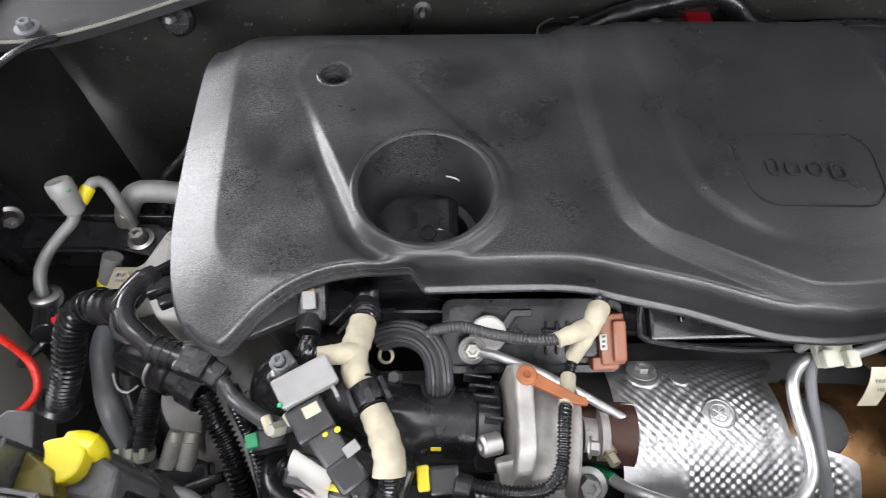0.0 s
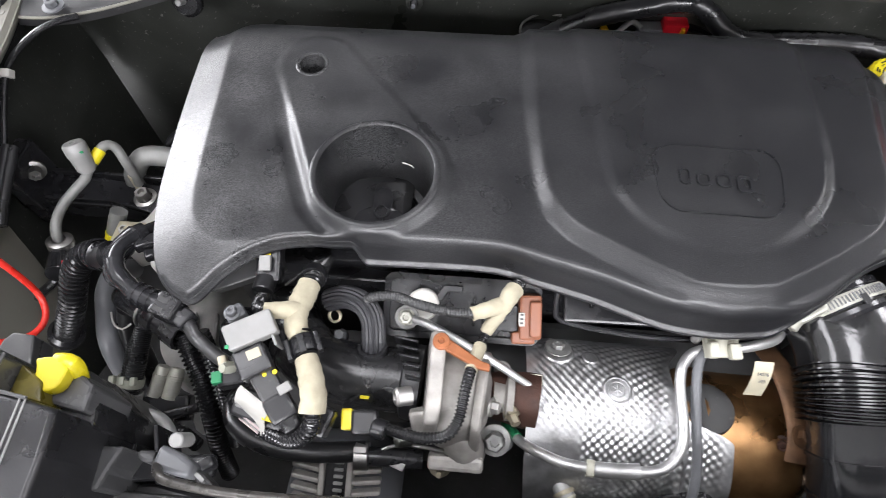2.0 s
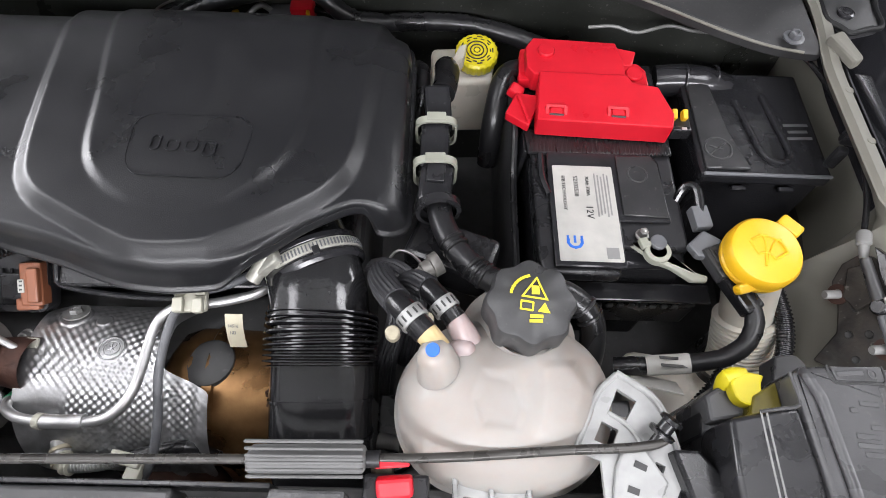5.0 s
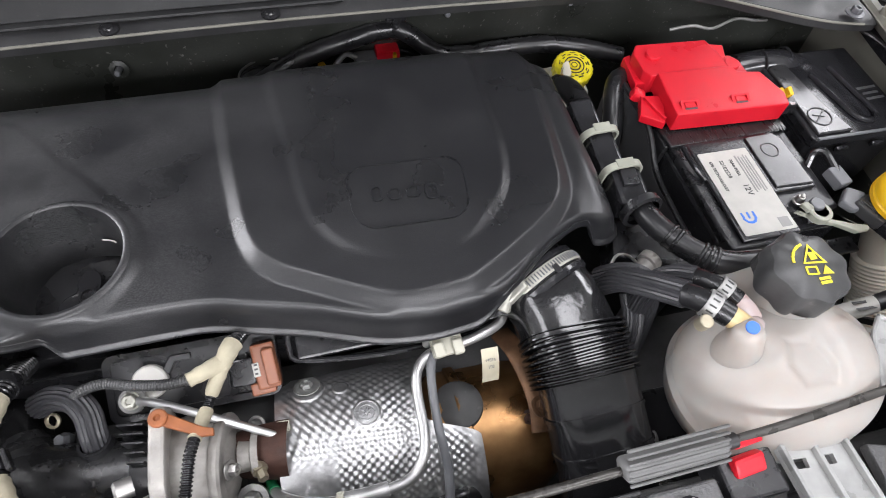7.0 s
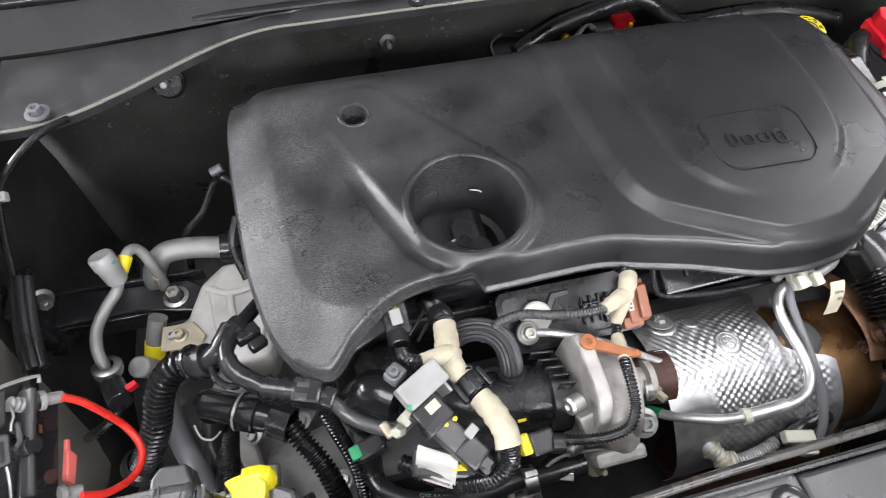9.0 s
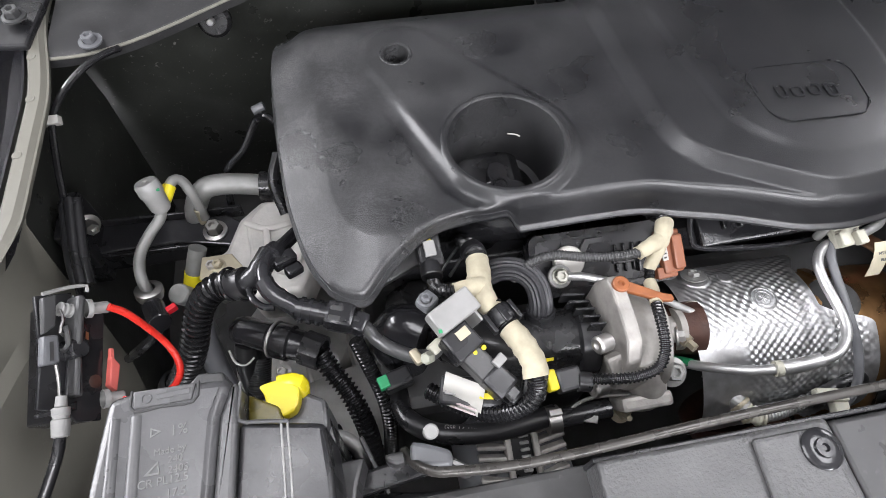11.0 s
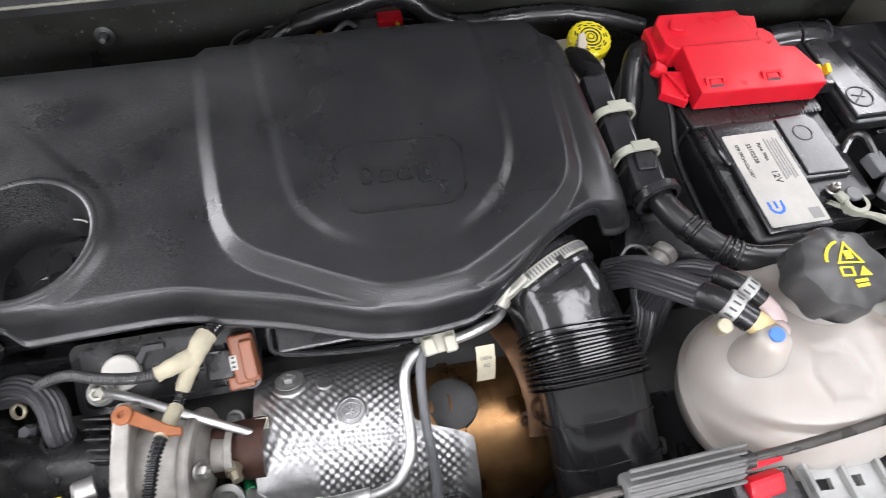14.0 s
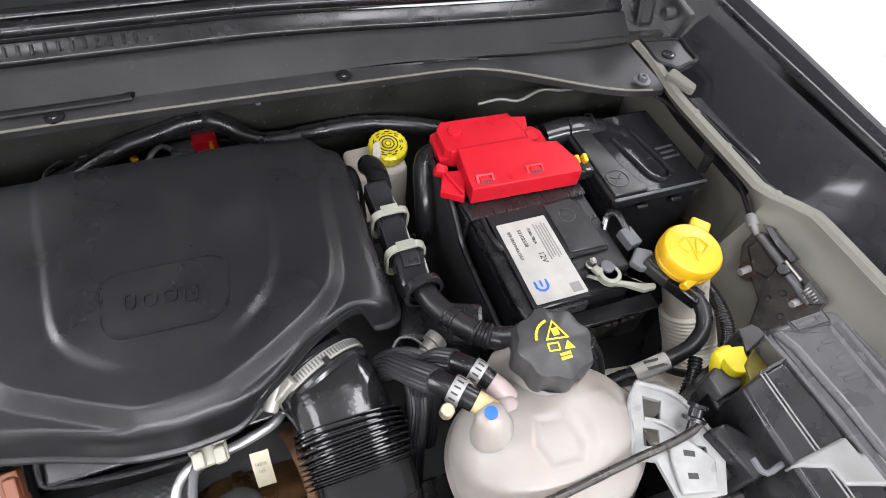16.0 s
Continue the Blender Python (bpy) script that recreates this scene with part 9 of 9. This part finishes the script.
cap2 = part("flip_cap", lathe(B(), (0.606, 0.252, 0.909), (0.0, -0.10, 1), [(0, 0.030), (0.0, 0.0355), (0.006, 0.0365), (0.008, 0.0350), (0.010, 0.0365), (0.020, 0.0362), (0.024, 0.0335), (0.0255, 0.028), (0.0262, 0.0)], 48), M_YEL, wb, "glossy yellow flip cap")
part("cap_tab", box(B(), (0.640, 0.281, 0.926), (0.024, 0.016, 0.009), 0, 0, -48, 0.003), M_YEL, wb)
part("cap_grip", box(B(), (0.594, 0.221, 0.912), (0.034, 0.010, 0.012), 20, 0, 18, 0.003), M_YEL, wb)
WM = pose(0.606, 0.2495, 0.9352, 5.7, 0, -18)
part("fan_symbol", tube(B(), [WM @ Vector((0.020 * math.cos(radians(a)), -0.006 + 0.020 * math.sin(radians(a)), 0)) for a in range(25, 160, 15)], 0.0012, 8), M_YEL, cap2)
part("fan_symbol", tube(B(), [WM @ Vector((0.010 * math.cos(radians(a)), -0.014 + 0.010 * math.sin(radians(a)), 0)) for a in range(35, 150, 15)], 0.0012, 8), M_YEL, cap2)
for sx in (-1, 1):
    part("fan_symbol", tube(B(), [WM @ Vector((sx * 0.018, 0.003, 0)), WM @ Vector((sx * 0.008, -0.008, 0))], 0.0012, 8), M_YEL, cap2)
    part("fan_symbol", tube(B(), [WM @ Vector((0, -0.018, 0)), WM @ Vector((sx * 0.004, 0.008, 0)), WM @ Vector((sx * 0.010, 0.014, 0))], 0.0012, 8), M_YEL, cap2)
rh = thing("battery_cable_loom", (0.575, 0.2, 0.85), "black cable loom with grey plug running past the battery", "wiring harness")
part("thin_lead", tube(B(), [(0.545, 0.325, 0.885), (0.552, 0.335, 0.900), (0.560, 0.330, 0.905), (0.562, 0.312, 0.902), (0.562, 0.295, 0.898)], 0.005, 10), M_LOOM, rh)
part("plug", box(B(), (0.561, 0.296, 0.897), (0.018, 0.026, 0.014), 5, 0, 8, 0.002), M_GCON, rh)
part("grey_cap", prism(B(), [(0.540, 0.262), (0.560, 0.280), (0.578, 0.268), (0.566, 0.246), (0.548, 0.248)], 0.892, 0.902, None, 0.003), M_GCON, rh)
part("channel", box(B(), (0.570, 0.243, 0.898), (0.024, 0.036, 0.016), 0, 0, 22, 0.003), M_GREYP, rh)
for k in range(4):
    part("channel_slot", box(B(), (0.562 + 0.005 * k, 0.247 - 0.002 * k, 0.907), (0.0025, 0.016, 0.002), 0, 0, 22, 0.0005, 1), M_INK, rh)
part("channel_arm", box(B(), (0.585, 0.215, 0.893), (0.022, 0.05, 0.016), 5, 0, 28, 0.003), M_BLACK, rh)
part("loom", tube(B(), [(0.580, 0.235, 0.893), (0.592, 0.208, 0.892), (0.597, 0.185, 0.888), (0.588, 0.165, 0.880), (0.568, 0.153, 0.870), (0.540, 0.150, 0.860), (0.505, 0.150, 0.850), (0.47, 0.153, 0.835)], 0.0092, 18, lump=0.06), M_RUBBER, rh)
part("white_wrap", tube(B(), [(0.538, 0.150, 0.859), (0.520, 0.150, 0.854), (0.498, 0.150, 0.848)], 0.0102, 18), M_WHITE, rh, "white paper wrap label")
for k in range(2):
    part("illegible_print", box(B(), (0.519, 0.1445 + 0.008 * k, 0.867 - 0.001 * k), (0.028, 0.003, 0.0006), -10, 8, 0, 0, 1), M_INK, rh)
part("hanging_label", box(B(), (0.507, 0.134, 0.842), (0.050, 0.002, 0.030), 40, 0, -12, 0.0005), M_WHITE, rh)
for k in range(8):
    part("label_bar", box(B(), (0.490 + 0.0036 * k, 0.1345 - 0.0007 * k, 0.8435), (0.0014, 0.0020, 0.012), 40, 0, -12, 0, 1), M_INK, rh)
hose("wiring_hose", [(0.566, 0.140, 0.868), (0.556, 0.126, 0.862), (0.544, 0.112, 0.850), (0.534, 0.098, 0.83)], 0.0075, M_LOOM, "small black corrugated wiring hose beside the headlamp", "hose", 0.0014, 0.004)
hose("wiring_hose", [(0.645, 0.235, 0.86), (0.652, 0.20, 0.85), (0.646, 0.165, 0.84), (0.630, 0.14, 0.82)], 0.0085, M_LOOM, "black corrugated wiring hose under the catch plate", "hose", 0.0014, 0.004)

# ---- behind the engine ----
bhn = thing("rear_harness", (0.12, 0.60, 0.86), "thick black taped wiring harness behind the engine cover", "wiring harness")
part("left_loom", tube(B(), [(-0.095, 0.618, 0.850), (-0.060, 0.632, 0.860), (-0.02, 0.644, 0.870), (0.03, 0.654, 0.878), (0.075, 0.660, 0.884), (0.100, 0.660, 0.884)], 0.0130, 18, lump=0.10), M_RUBBER, bhn)
part("right_loom", tube(B(), [(0.096, 0.660, 0.888), (0.118, 0.650, 0.880), (0.150, 0.637, 0.858), (0.19, 0.632, 0.852), (0.25, 0.632, 0.856), (0.31, 0.632, 0.856), (0.37, 0.620, 0.852), (0.43, 0.605, 0.842)], 0.0125, 18, lump=0.10), M_RUBBER, bhn)
part("loom_tie", box(B(), (0.102, 0.660, 0.886), (0.012, 0.026, 0.028), 0, 0, -30, 0.004), M_BLACK, bhn)
part("wall_clip", box(B(), (0.100, 0.672, 0.902), (0.03, 0.02, 0.03), 0, 0, 0, 0.003), M_BLACK, bhn)
rp = thing("rear_plug", (0.075, 0.585, 0.86), "red and grey wiring plug behind the engine cover", "plug", at=(-0.006, 0.070, -0.041))
part("red_body", box(B(), (0.092, 0.590, 0.884), (0.034, 0.022, 0.026), 0, 0, 2, 0.003), M_RED, rp)
part("grey_body", box(B(), (0.061, 0.588, 0.878), (0.032, 0.022, 0.022), 0, 0, 2, 0.003), M_GCON, rp)
part("yellow_lock", box(B(), (0.101, 0.577, 0.888), (0.005, 0.006, 0.014), 0, 0, 0, 0.001), M_YEL, rp)
part("lead", tube(B(), [(0.048, 0.586, 0.886), (0.035, 0.590, 0.892), (0.022, 0.580, 0.89), (0.01, 0.57, 0.88)], 0.004, 10), M_GLITE, rp)
part("lead", tube(B(), [(0.110, 0.588, 0.89), (0.13, 0.582, 0.888), (0.15, 0.575, 0.88)], 0.005, 10), M_LOOM, rp)
part("yellow_bead", box(B(), (-0.002, 0.580, 0.883), (0.010, 0.010, 0.010), 0, 0, 20, 0.002), M_YEL, rp)
part("bracket", prism(B(), [(-0.115, 0.555), (-0.05, 0.560), (-0.045, 0.590), (-0.09, 0.605), (-0.118, 0.590)], 0.868, 0.880, None, 0.003), M_GLOSS, rp)
part("bracket_edge", tube(B(), [(-0.116, 0.560, 0.882), (-0.113, 0.585, 0.884), (-0.09, 0.602, 0.886), (-0.06, 0.600, 0.888)], 0.0016, 8), M_STEEL, rp)
lf = thing("firewall_lead", (-0.50, 0.50, 0.85), "thin black lead with a small grey plug on the firewall", "cable")
part("lead", tube(B(), [(-0.480, 0.440, 0.865), (-0.495, 0.455, 0.872), (-0.510, 0.462, 0.862), (-0.530, 0.440, 0.84), (-0.555, 0.425, 0.82), (-0.56, 0.40, 0.78)], 0.0042, 10), M_LOOM, lf)
part("foil_plug", cyl(B(), (-0.512, 0.470, 0.868), (-0.498, 0.473, 0.872), 0.0055, 14), M_GCON, lf)
part("long_lead", tube(B(), [(-0.486, 0.40, 0.87), (-0.494, 0.37, 0.86), (-0.486, 0.34, 0.84)], 0.006, 10), M_RUBBER, lf)
fc = thing("firewall_stud", (-0.547, 0.570, 0.905), "rubber grommet with a bright stud on the firewall", "grommet")
part("grommet", lathe(B(), (-0.545, 0.590, 0.905), (-0.05, -0.9, 0.4), [(0, 0.020), (0.006, 0.020), (0.010, 0.016), (0.010, 0)], 24), M_RUBBER, fc)
part("stud", cyl(B(), (-0.547, 0.584, 0.908), (-0.547, 0.568, 0.917), 0.004, 12), M_GLITE, fc)
for x, z in ((-0.269, 0.858), (0.17, 0.90), (0.35, 0.90), (0.44, 0.905)):
    g = thing("firewall_stud", (x, 0.66, z), "small steel stud on the firewall", "stud", "firewall studs")
    part("washer", lathe(B(), (x, 0.668, z), (0, -0.9, 0.3), [(0, 0.012), (0.003, 0.012), (0.004, 0.006)], 18), M_FIRE, g)
    part("stud", cyl(B(), (x, 0.672, z), (x, 0.650, z + 0.006), 0.004, 10), M_GCON, g)
hose("brake_line", [(0.47, 0.575, 0.905), (0.50, 0.570, 0.912), (0.53, 0.565, 0.908), (0.57, 0.575, 0.912), (0.60, 0.57, 0.91), (0.63, 0.58, 0.90)], 0.0022, M_ALUW, "thin dull steel brake line behind the battery", "pipe")
